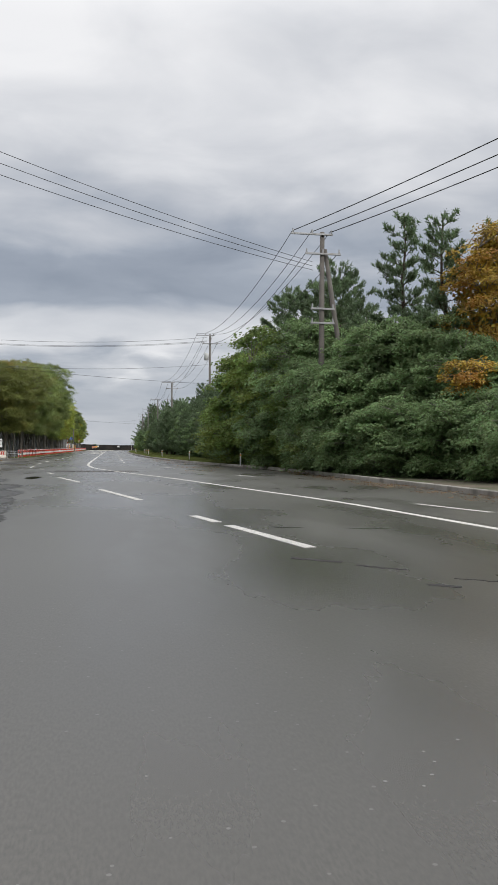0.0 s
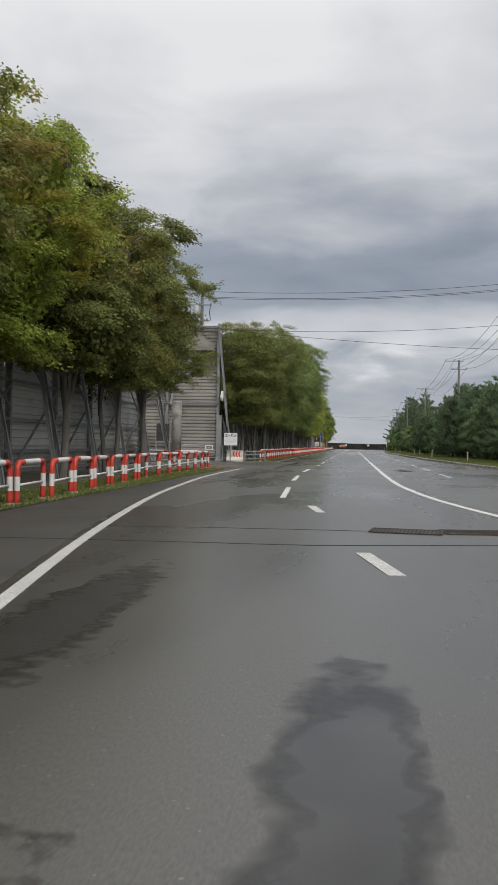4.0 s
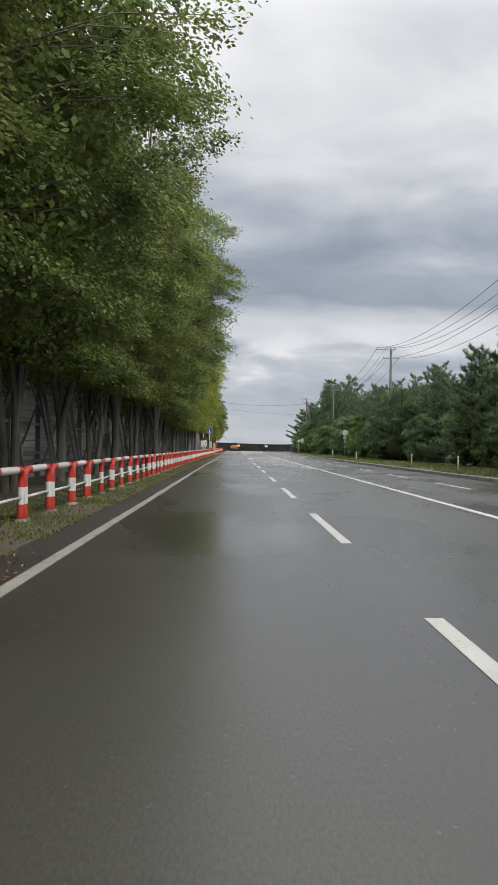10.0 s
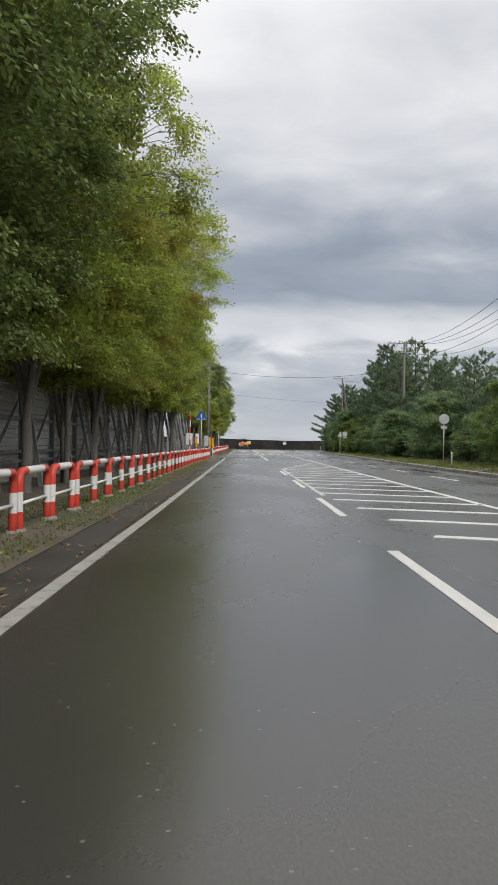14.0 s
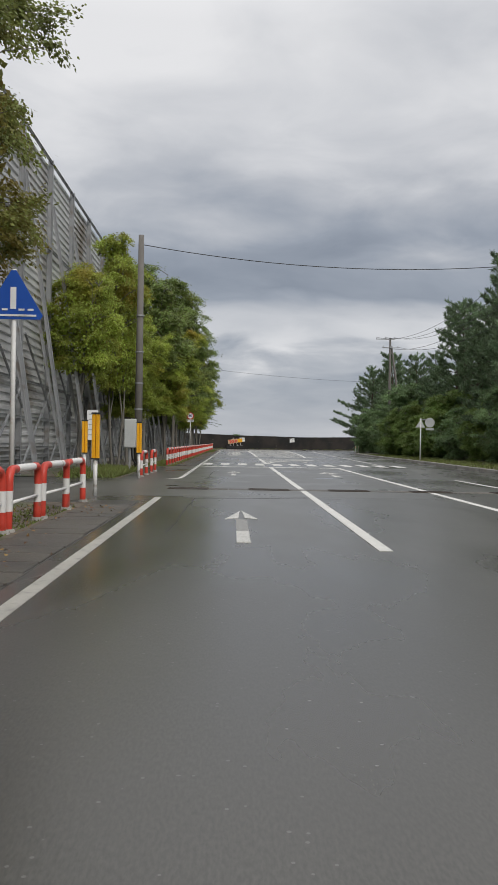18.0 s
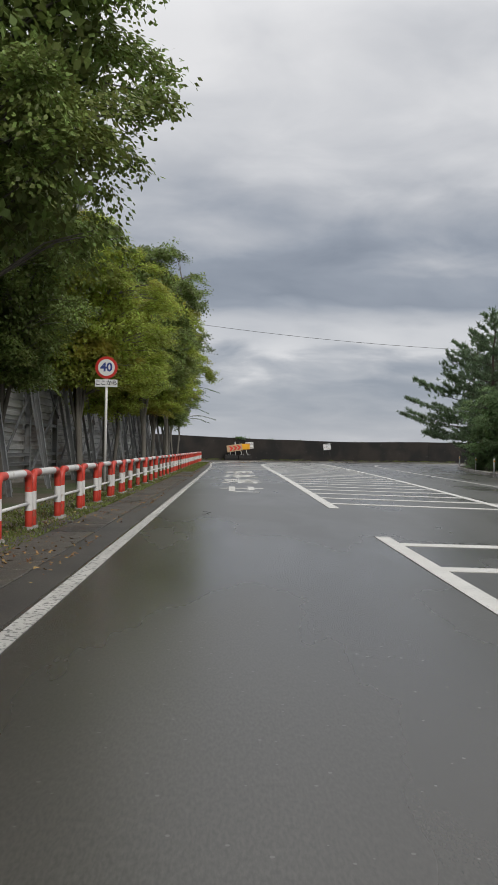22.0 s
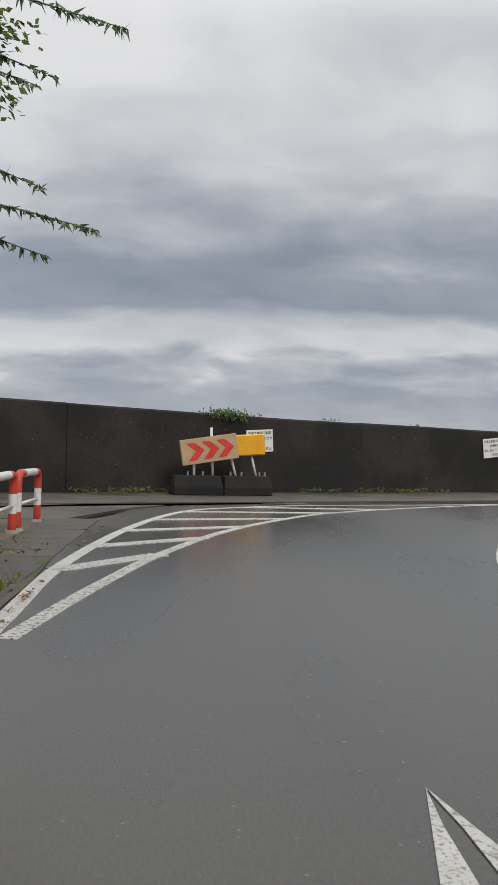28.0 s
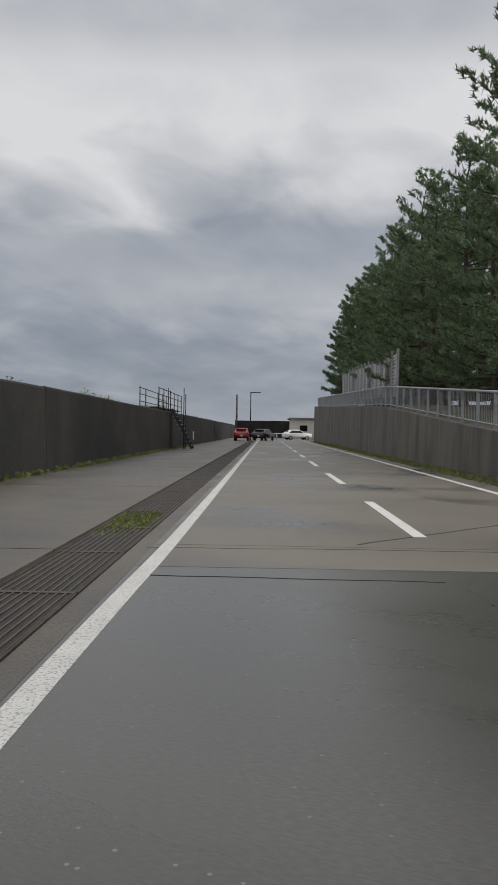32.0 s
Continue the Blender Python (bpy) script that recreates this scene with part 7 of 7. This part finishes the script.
plant("autumn_tree", broadleaf(142, 4.9, 1.1, 3.1, 3200, M_LEAF_Y, M_BARK, trunk_r=0.05, stems=1, leaf=0.13, form=ROUND), pose(20.35, 47.9, 0.05), "small tree with yellow autumn leaves among shrubs", "tree", "")
for x, y, k, sc in ((17.2, 105.5, 2, 0.9), (17.4, 109, 3, 0.9), (15.7, 139.5, 3, 0.8), (16.0, 143.3, 2, 0.85), (16.3, 192.5, 2, 0.85), (16.5, 196.2, 3, 0.9)):
    pn(k, x, y, sc)
for x, y, k, sc in ((14.9, 144.6, 3, 0.85), (15.4, 197.4, 2, 0.82), (15.9, 249.4, 2, 0.74)):
    pn(k, x, y, sc)
shrub(1, 15.3, 248.4, 0.8)
# lower pines on either side of the parked car, then taller ones
y = 109.0
while y < 214:
    if not 171.5 < y < 180.5:
        pn(rnd.choice((2, 3)), 18.3 + rnd.uniform(-1.3, 1.0), y, rnd.uniform(0.70, 1.12))
        shrub(rnd.choice((0, 1, 1)), 17.4 + rnd.uniform(-0.6, 1.2), y + rnd.uniform(1.0, 2.6), rnd.uniform(0.55, 0.95))
    pn(1, 22.5 + rnd.uniform(-1.2, 1.2), y + 2.0, rnd.uniform(0.85, 1.2), bank=BACKPINES)
    y += rnd.uniform(3.4, 5.0)
y = 216.0
while y < 306:
    tall = 266 < y < 294
    pn(rnd.choice((0, 1)) if tall else rnd.choice((0, 1, 2)), 19.6 + rnd.uniform(-1.0, 0.8), y, rnd.uniform(1.08, 1.2) if tall else rnd.uniform(0.70, 0.86))
    pn(0, 23.5 + rnd.uniform(-0.8, 0.8), y + 2.5, rnd.uniform(1.1, 1.25) if tall else rnd.uniform(0.75, 0.95), bank=BACKPINES)
    shrub(rnd.choice((0, 0, 1, 4, 2)), 17.2 + rnd.uniform(-0.5, 1.0), y + rnd.uniform(-1, 2), rnd.uniform(0.5, 1.0))
    y += rnd.uniform(4.2, 5.2)
for x, y, k, sc in ((16.2, 284, 4, 0.62), (16.4, 289, 4, 0.68), (16.0, 297, 3, 0.8), (19.5, 312, 1, 1.1), (21.5, 316, 1, 1.1), (19.0, 320, 0, 1.2), (22.0, 326, 1, 1.1), (20.5, 304, 1, 1.2)):
    shrub(k, x, y, sc, label="yellow-green leafy shrub beside the road" if k == 4 else "dense green leafy shrub beside the road")
for x, y, k, sc in ((17.2, 300, 1, 1.0), (17.6, 306, 0, 1.2), (18.2, 311, 1, 0.95), (17.0, 294, 4, 0.8)):
    shrub(k, x, y, sc)
for x, y, k, sc in ((17.2, 321.5, 0, 1.0), (18.9, 317.5, 1, 0.92), (20.4, 330.0, 0, 0.98), (20.6, 324.0, 1, 1.0)):
    pn(k, x, y, sc, bank=NEARPINES if k == 2 else PINES)
shrub(1, 16.4, 318.0, 0.75)
pn(0, 19.4, 334.4, 1.0, bank=[SPREADPINE], label="wide-spreading dark coastal pine at the bend")
pn(0, 22, 322, 1.0)
pn(1, 25, 330, 0.95)
# tall wood on the bank over the sea road
for j in range(15):
    s = 27 + 5.6 * j
    zb = float(np.interp(s, (8, 110), (0.6, 4.7)))
    for q, ds, lo, hi in ((-9.8, 0.0, 1.0, 1.17), (-13.5, 2.6, 1.18, 1.30)):
        p = sea(s + ds, q - rnd.uniform(0, 1.0))
        pn(rnd.choice((0, 1)), p.x, p.y, rnd.uniform(lo, hi), zb, bank=TALLPINES if s < 75 else PINES, label="tall dark coastal pine on the bank")

# ---- along the sea road ----
def ramp_railing():
    r = thing("railing", "pale steel railing with thin bars along the retaining wall", "railing")
    ss = np.arange(20.0, 108, 2.0)
    for s in ss:
        bm = bmesh.new()
        p = sea(s, -6.6, ramp_top(s))
        box(bm, p.x, p.y, p.z + 0.55, 0.10, 0.10, 1.1, 0.008)
        part("post", bm, M_STEEL, r)
    for dz, rad in ((1.08, 0.045), (0.12, 0.03)):
        bm = bmesh.new()
        tube(bm, [sea(s, -6.6, ramp_top(s) + dz) for s in ss], rad, 8)
        part("rail", bm, M_STEEL, r)
    bm = bmesh.new()
    box(bm, 0, 0, 0.59, 0.014, 0.014, 0.94)
    bar_me = bpy.data.meshes.new("baluster")
    bm.to_mesh(bar_me)
    bm.free()
    bar_me.materials.append(M_STEEL)
    for s in np.arange(20.2, 62, 0.2):
        o = part("baluster", bar_me, None, r)
        o.matrix_basis = Matrix.Translation(sea(s, -6.6, ramp_top(s)))
    vs, fs = [], []
    for s in np.arange(62.1, 106, 0.2):
        p = sea(s, -6.6, ramp_top(s))
        n = len(vs)
        for dz in (0.12, 1.06):
            for dx, dy in ((-0.008, -0.008), (0.008, -0.008), (0.008, 0.008), (-0.008, 0.008)):
                vs.append((p.x + dx, p.y + dy, p.z + dz))
        for k in range(4):
            fs.append((n + k, n + (k + 1) % 4, n + 4 + (k + 1) % 4, n + 4 + k))
    o = part("far_baluster", mesh_from("far_baluster", vs, fs, M_STEEL), None, r, "thin upright bars further off")
    o["kind"] = "stuff"


ramp_railing()
nb = thing("noise_barrier", "silver slatted noise barrier on the retaining wall", "barrier")
lou = panel_mesh("slat_panel", 2.15, 2.5, 0.2, 0.07)
for k in range(15):
    s = 47 + 2.2 * k
    o = new("slat_panel", lou)
    o.parent = nb
    o.matrix_basis = Matrix.Translation(sea(s, -7.3, ramp_top(s) + 0.55)) @ pose(0, 0, 0, 0, 0, 23.1 + 90)
for k in range(16):
    s = 45.9 + 2.2 * k
    p = sea(s, -7.22, 0)
    part("post", beam_bm((p.x, p.y, ramp_top(s) - 0.2), (p.x, p.y, ramp_top(s) + 3.2), 0.12, 0.12), M_STEEL, nb)

# scaffold stair over the seawall
sc = thing("scaffold_stair", "rusty scaffold stair and platform over the seawall", "scaffold", at=Matrix.Translation(sea(50.0, 5.0, 0.045)) @ pose(0, 0, 0, 0, 0, 23.1))
for x, y, h in ((0, 0, 3.7), (1.1, 0, 3.4), (0, 0.95, 3.7), (1.1, 0.95, 3.6), (3.2, 0.95, 3.55), (5.4, 0.95, 3.55), (7.6, 0.95, 3.55), (3.2, 2.0, 3.55), (5.4, 2.0, 3.55), (7.6, 2.0, 3.55), (-2.2, 2.0, 3.55), (-4.4, 2.0, 3.55), (-2.2, 0.95, 3.55), (-4.4, 0.95, 3.55)):
    bm = bmesh.new()
    z0 = 0 if y < 0.8 else 2.1
    tube(bm, [(x, y, z0), (x, y, h)], 0.03, 8)
    part("standard", bm, M_DARKSTEEL, sc)
for z in (2.75, 3.15, 3.5):
    for y in (0.95, 2.0):
        bm = bmesh.new()
        tube(bm, [(-4.6, y, z), (7.8, y, z)], 0.024, 6)
        part("ledger", bm, M_DARKSTEEL, sc)
for k in range(9):
    bm = bmesh.new()
    box(bm, 0.55, -0.35 + 0.13 * k, 0.25 + 0.25 * k, 1.05, 0.26, 0.04, 0.005)
    part("tread", bm, M_STEEL, sc)
for x in (0.02, 1.08):
    part("stringer", beam_bm((x, -0.5, 0.05), (x, 0.75, 2.45), 0.05, 0.12), M_DARKSTEEL, sc)
bm = bmesh.new()
box(bm, 0.5, -0.55, 0.85, 0.5, 0.02, 0.5, 0.004)
part("plate", bm, M_SIGNWHITE, sc, "small white notice")
bm = bmesh.new()
box(bm, 1.6, 1.45, 2.45, 12.0, 0.9, 0.05)
part("deck", bm, M_STEEL, sc)

# lamp post, dark pole
lamp = thing("street_lamp", "tall dark street lamp with a short arm", "lamp post", at=Matrix.Translation(sea(104, 2.0)) @ pose(0, 0, 0, 0, 0, 23.1))
bm = bmesh.new()
tube(bm, [(0, 0, 0), (0, 0, 6.0)], [0.09, 0.06], 8)
part("shaft", bm, M_DARKSTEEL, lamp)
bm = bmesh.new()
box(bm, 0.0, -0.6, 6.05, 0.3, 1.3, 0.1, 0.02)
part("head", bm, M_DARKSTEEL, lamp)
dp = thing("dark_pole", "plain dark wooden pole behind the pavement", "pole", at=Matrix.Translation(sea(100, 3.6)))
bm = bmesh.new()
tube(bm, [(0, 0, 0), (0, 0, 5.6)], [0.13, 0.11], 8)
part("shaft", bm, M_WOODPOLE, dp)


# cars
def car(at, paint, label, rear=True):
    c = thing("parked_car", label, "car", "parked cars", at=at)
    L, W = 4.2, 1.68
    prof = [(-2.08, 0.32), (-2.10, 0.62), (-2.02, 0.92), (-1.5, 0.98), (-0.95, 1.02), (-0.35, 1.42), (0.35, 1.50), (1.25, 1.46), (1.85, 1.05), (2.08, 0.98), (2.10, 0.55), (2.04, 0.30)]
    bm = bmesh.new()
    rows = []
    for y, ins in ((-W / 2, 0.06), (-W / 2 + 0.12, 0), (W / 2 - 0.12, 0), (W / 2, 0.06)):
        rows.append([bm.verts.new((x, y * (0.86 if z > 1.2 else 1.0), z - (ins if z > 0.5 else -ins))) for x, z in prof])
    n = len(prof)
    for a, b in zip(rows, rows[1:]):
        for k in range(n):
            bm.faces.new((a[k], a[(k + 1) % n], b[(k + 1) % n], b[k]))
    bm.faces.new(rows[0])
    bm.faces.new(rows[-1])
    bmesh.ops.recalc_face_normals(bm, faces=bm.faces)
    for f in bm.faces:
        f.smooth = True
    part("body", bm, paint, c)
    bm = bmesh.new()
    box(bm, 1.62, 0, 1.26, 0.04, 1.18, 0.30, 0.01, m=pose(0, 0, 0, 0, 0, 0))
    part("rear_window", bm, M_CARGLASS, c)
    bm = bmesh.new()
    vv = [bm.verts.new(p) for p in ((-0.98, -0.62, 1.04), (-0.98, 0.62, 1.04), (-0.40, 0.56, 1.40), (-0.40, -0.56, 1.40))]
    r = bmesh.ops.extrude_face_region(bm, geom=[bm.faces.new(vv)])
    for v in r["geom"]:
        if isinstance(v, bmesh.types.BMVert):
            v.co += Vector((-0.02, 0, 0.03))
    part("windscreen", bm, M_CARGLASS, c)
    for sy in (-1, 1):
        bm = bmesh.new()
        vv = [bm.verts.new((x, sy * y, z)) for x, y, z in ((-0.75, 0.835, 1.02), (1.55, 0.835, 1.02), (1.15, 0.735, 1.38), (-0.25, 0.735, 1.38))]
        r = bmesh.ops.extrude_face_region(bm, geom=[bm.faces.new(vv)])
        for v in r["geom"]:
            if isinstance(v, bmesh.types.BMVert):
                v.co.y += sy * 0.012
        part("side_window", bm, M_CARGLASS, c)
        bm = bmesh.new()
        box(bm, 2.07, sy * 0.66, 0.88, 0.06, 0.26, 0.2, 0.02)
        part("tail_lamp", bm, M_LAMPRED, c)
        bm = bmesh.new()
        box(bm, -2.06, sy * 0.6, 0.72, 0.08, 0.32, 0.14, 0.02)
        part("headlamp", bm, M_SIGNWHITE, c)
        for x in (-1.3, 1.3):
            bm = bmesh.new()
            bmesh.ops.create_cone(bm, cap_ends=True, segments=20, radius1=0.31, radius2=0.31, depth=0.2, matrix=pose(x, sy * 0.75, 0.31, 90, 0, 0))
            wh = part("wheel", bm, M_TYRE, c)
            bm = bmesh.new()
            bmesh.ops.create_cone(bm, cap_ends=True, segments=16, radius1=0.19, radius2=0.17, depth=0.03, matrix=pose(x, sy * 0.86, 0.31, 90, 0, 0))
            part("rim", bm, M_STEEL, wh)
    bm = bmesh.new()
    box(bm, 2.10, 0, 0.62, 0.02, 0.33, 0.165, 0.004)
    part("plate", bm, M_SIGNWHITE, c, "blank pale plate")
    return c


FACE = pose(0, 0, 0, 0, 0, 23.1 + 180)
car(Matrix.Translation(sea(98, 2.9, 0.05)) @ FACE, M_CARRED, "red hatchback parked by the seawall")
car(Matrix.Translation(sea(107, 0.3, 0.0)) @ pose(0, 0, 0, 0, 0, 23.1 + 160), M_CARBLACK, "black car parked at the end of the sea road")
car(Matrix.Translation(sea(124, -4.6, 0.0)) @ pose(0, 0, 0, 0, 0, 23.1 + 110), M_CARWHITE, "white car parked near the building")
car(pose(19.0, 176.5, 0.1, 0, 0, 4), M_CARWHITE, "white car parked between the pines")
# low building and yard beyond
hb = thing("low_building", "low pale building with a shallow roof beyond the road end", "building", at=Matrix.Translation(sea(148, -8.8)) @ pose(0, 0, 0, 0, 0, 23.1))
bm = bmesh.new()
box(bm, 0, 0, 1.7, 12, 9, 3.4, 0.03)
part("wall", bm, M_BUILDING, hb)
bm = bmesh.new()
box(bm, 0, 0, 3.5, 12.8, 9.8, 0.25, 0.03)
part("roof", bm, M_ROOF, hb)
for k in range(3):
    bm = bmesh.new()
    box(bm, -6.02, -2.8 + 2.6 * k, 1.8, 0.06, 1.3, 1.0, 0.01)
    part("window", bm, M_CARGLASS, hb)
wb = thing("works_building", "tall pale works building with a dark roof edge behind the windbreak", "building", at=pose(-22.0, 70.0, 0))
bm = bmesh.new()
box(bm, 0, 0, 6.7, 18.0, 34.0, 13.4, 0.03)
part("wall", bm, M_BUILDING, wb)
bm = bmesh.new()
vv = [[bm.verts.new((x, y, z)) for x, z in ((-9.4, 13.4), (0, 15.2), (9.4, 13.4), (9.4, 13.9), (0, 15.7), (-9.4, 13.9))] for y in (-17.4, 17.4)]
for k in range(6):
    bm.faces.new((vv[0][k], vv[0][(k + 1) % 6], vv[1][(k + 1) % 6], vv[1][k]))
bm.faces.new(vv[0])
bm.faces.new(vv[1])
bmesh.ops.recalc_face_normals(bm, faces=bm.faces)
part("roof", bm, M_DARKSTEEL, wb, "dark sheet roof")
fw = thing("far_wall", "grey concrete wall at the end of the sea road", "wall", kind="structure")
bm = bmesh.new()
plate(bm, [tuple(sea(s, q))[:2] for s, q in ((158, 6), (160, 6), (160, -14), (158, -14))], -0.1, 3.2)
part("panel", bm, M_SEAWALL, fw)
gt = thing("barrier_gate", "low white barrier across the road end", "barrier", at=Matrix.Translation(sea(116, -1.5)) @ pose(0, 0, 0, 0, 0, 23.1 + 90))
bm = bmesh.new()
tube(bm, [(-4.5, 0, 0.9), (4.5, 0, 0.9)], 0.05, 8)
part("bar", bm, M_WHITE, gt)
for x in (-4.2, 0, 4.2):
    bm = bmesh.new()
    tube(bm, [(x, 0, 0), (x, 0, 1.0)], 0.05, 8)
    part("post", bm, M_WHITE, gt)

# ---- grass, litter, weeds ----
def blades(name, rng, xs, ys, zs, h, material, label, wide=0.012, spread=0.5):
    n = len(xs)
    pos = np.stack([xs, ys, zs], 1)
    d = unit_rows(np.stack([rng.normal(0, spread, n), rng.normal(0, spread, n), np.ones(n)], 1))
    side = unit_rows(np.cross(d, rng.normal(0, 1, (n, 3))))
    ln = (h * rng.uniform(0.4, 1.2, n))[:, None]
    w = wide * rng.uniform(0.7, 1.5, n)[:, None]
    v = np.stack([pos - side * w, pos + side * w, pos + d * ln * 0.6 + side * w * 0.8, pos + d * ln + np.array([0, 0, -0.2]) * ln * 0.3], 1).reshape(-1, 3)
    ob = new(name, fast_mesh(name, v, np.arange(n * 4).reshape(n, 4), [material]))
    return tagged(ob, label, "grass", kind="stuff")


rng = np.random.default_rng(4)


def tufted(n, x0, x1, y0, y1, clump=0.25):
    m = max(1, n // 40)
    cx, cy = rng.uniform(x0, x1, m), rng.uniform(y0, y1, m)
    i = rng.integers(0, m, n)
    return np.clip(cx[i] + rng.normal(0, clump, n), x0 - 0.05, x1), cy[i] + rng.normal(0, clump * 1.3, n)


for (x0, x1, y0, y1, n, h) in ((-4.4, -2.52, 52, 86, 30000, 0.08), (-3.9, -2.45, 108.8, 116, 9000, 0.09), (-4.3, -2.4, 116, 150, 10000, 0.06), (-4.3, -2.6, 150, 220, 14000, 0.055), (-4.3, -2.95, 220, 232, 2400, 0.055), (-4.4, -2.98, 256, 333, 40000, 0.06), (-3.25, -2.45, 306, 331, 15000, 0.07), (-5.6, -3.9, 243.5, 250, 9000, 0.28)):
    gx, gy = tufted(n, x0, x1, y0, y1)
    blades("grass", rng, gx, gy, np.full(n, 0.01), h, M_GRASS, "short grass tufts along the fence")
for (x0, x1, y0, y1, n) in ((11.2, 16, 60, 150, 26000), (10.8, 16, 150, 300, 30000)):
    gx, gy = tufted(n, x0, x1, y0, y1, 0.6)
    kx = np.interp(gy, [p[1] for p in KERB], [p[0] for p in KERB])
    ok = gx > kx + 0.35
    blades("grass", rng, gx[ok], gy[ok], np.full(int(ok.sum()), 0.10), 0.16, M_GRASS, "rough grass on the far verge", 0.018)


def litter(n, x0, x1, y0, y1, label):
    gx, gy = tufted(n, x0, x1, y0, y1, 0.35)
    pos = np.stack([gx, gy, np.full(n, 0.016) + rng.uniform(0, 0.02, n)], 1)
    v, f = leaf_quads(rng, pos, rng.normal(0, 1, (n, 3)) * np.array([1, 1, 0.05]), 0.058, 0.036, 3.0)
    v[:, 2] = np.clip(v[:, 2], 0.013, 0.06)
    tagged(new("leaf_litter", fast_mesh("leaf_litter", v, f, [M_LITTER])), label, "leaves", kind="stuff")


litter(5000, -3.9, -2.6, 74, 90, "brown fallen leaves under the fence end")
litter(7000, -4.2, -2.0, 109, 232, "brown fallen leaves along the verge")
litter(5000, -4.2, -2.2, 256, 336, "brown fallen leaves along the verge")
litter(2600, 15.0, 16.3, 28, 60, "brown leaves in the gutter of the junction")
litter(3500, 10.4, 13.0, 60, 130, "brown leaves along the far kerb")
# weeds at the foot of both walls and on the grating
m = 150
sx = rng.uniform(-14, 60, m)
sw = np.repeat(sx, 40) + rng.normal(0, 0.16, m * 40)
wp = np.array([tuple(sea(s, 5.72 - abs(q))) for s, q in zip(sw, rng.normal(0, 0.09, m * 40))])
u = unit_rows(rng.normal(0, 1, (len(wp), 3)) + np.array([0, 0, 0.6]))
v, f = leaf_quads(rng, wp + np.stack([np.zeros(len(wp)), np.zeros(len(wp)), rng.uniform(0.04, 0.17, len(wp))], 1), u, 0.075, 0.05)
tagged(new("weeds", fast_mesh("weeds", v, f, [M_GRASS])), "low weeds along the foot of the seawall", "weeds", kind="stuff")
sw = rng.uniform(9, 100, 9000)
wp = np.array([tuple(sea(s, q)) for s, q in zip(sw, rng.uniform(-6.25, -5.35, 9000))])
blades("grass", rng, wp[:, 0], wp[:, 1], np.full(9000, 0.0), 0.12, M_GRASS, "grass at the foot of the retaining wall")
sw = rng.normal(10.9, 0.6, 900)
wp = np.array([tuple(sea(s, q)) for s, q in zip(sw, rng.uniform(1.45, 2.0, 900))])
blades("grass", rng, wp[:, 0], wp[:, 1], np.full(900, 0.01), 0.045, M_GRASS, "grass growing through the channel grating")
# ivy over the wall top behind the board, and tufts along the top
vpos = []
for k in range(800):
    vpos.append(tuple(sea(-9.7 + rng.normal(0, 0.33), 5.8 + rng.uniform(-0.12, 0.4), wall_top(-9.6) - 0.02 + abs(rng.normal(0, 0.07)) - 0.12 * (rng.random() < 0.35))))
for k in range(26):
    s = rng.uniform(-16, 100)
    for j in range(14):
        vpos.append(tuple(sea(s + rng.normal(0, 0.1), 6.1 + rng.normal(0, 0.12), wall_top(s) + abs(rng.normal(0, 0.05)))))
vpos = np.array(vpos)
v, f = leaf_quads(rng, vpos, unit_rows(rng.normal(0, 1, vpos.shape)), 0.09, 0.06)
tagged(new("ivy", fast_mesh("ivy", v, f, [M_LEAF_G])), "creeper and weeds over the seawall top", "weeds", kind="stuff")
# bare bushes behind the seawall
for s, q, sc in ((43, 9, 0.7), (47, 9.5, 0.75), (38, 10, 0.6), (30, 11, 0.6), (62, 9, 0.7)):
    p = sea(s, q)
    shrub(2, p.x, p.y, sc * 1.25, 0.0, "low bush behind the seawall")
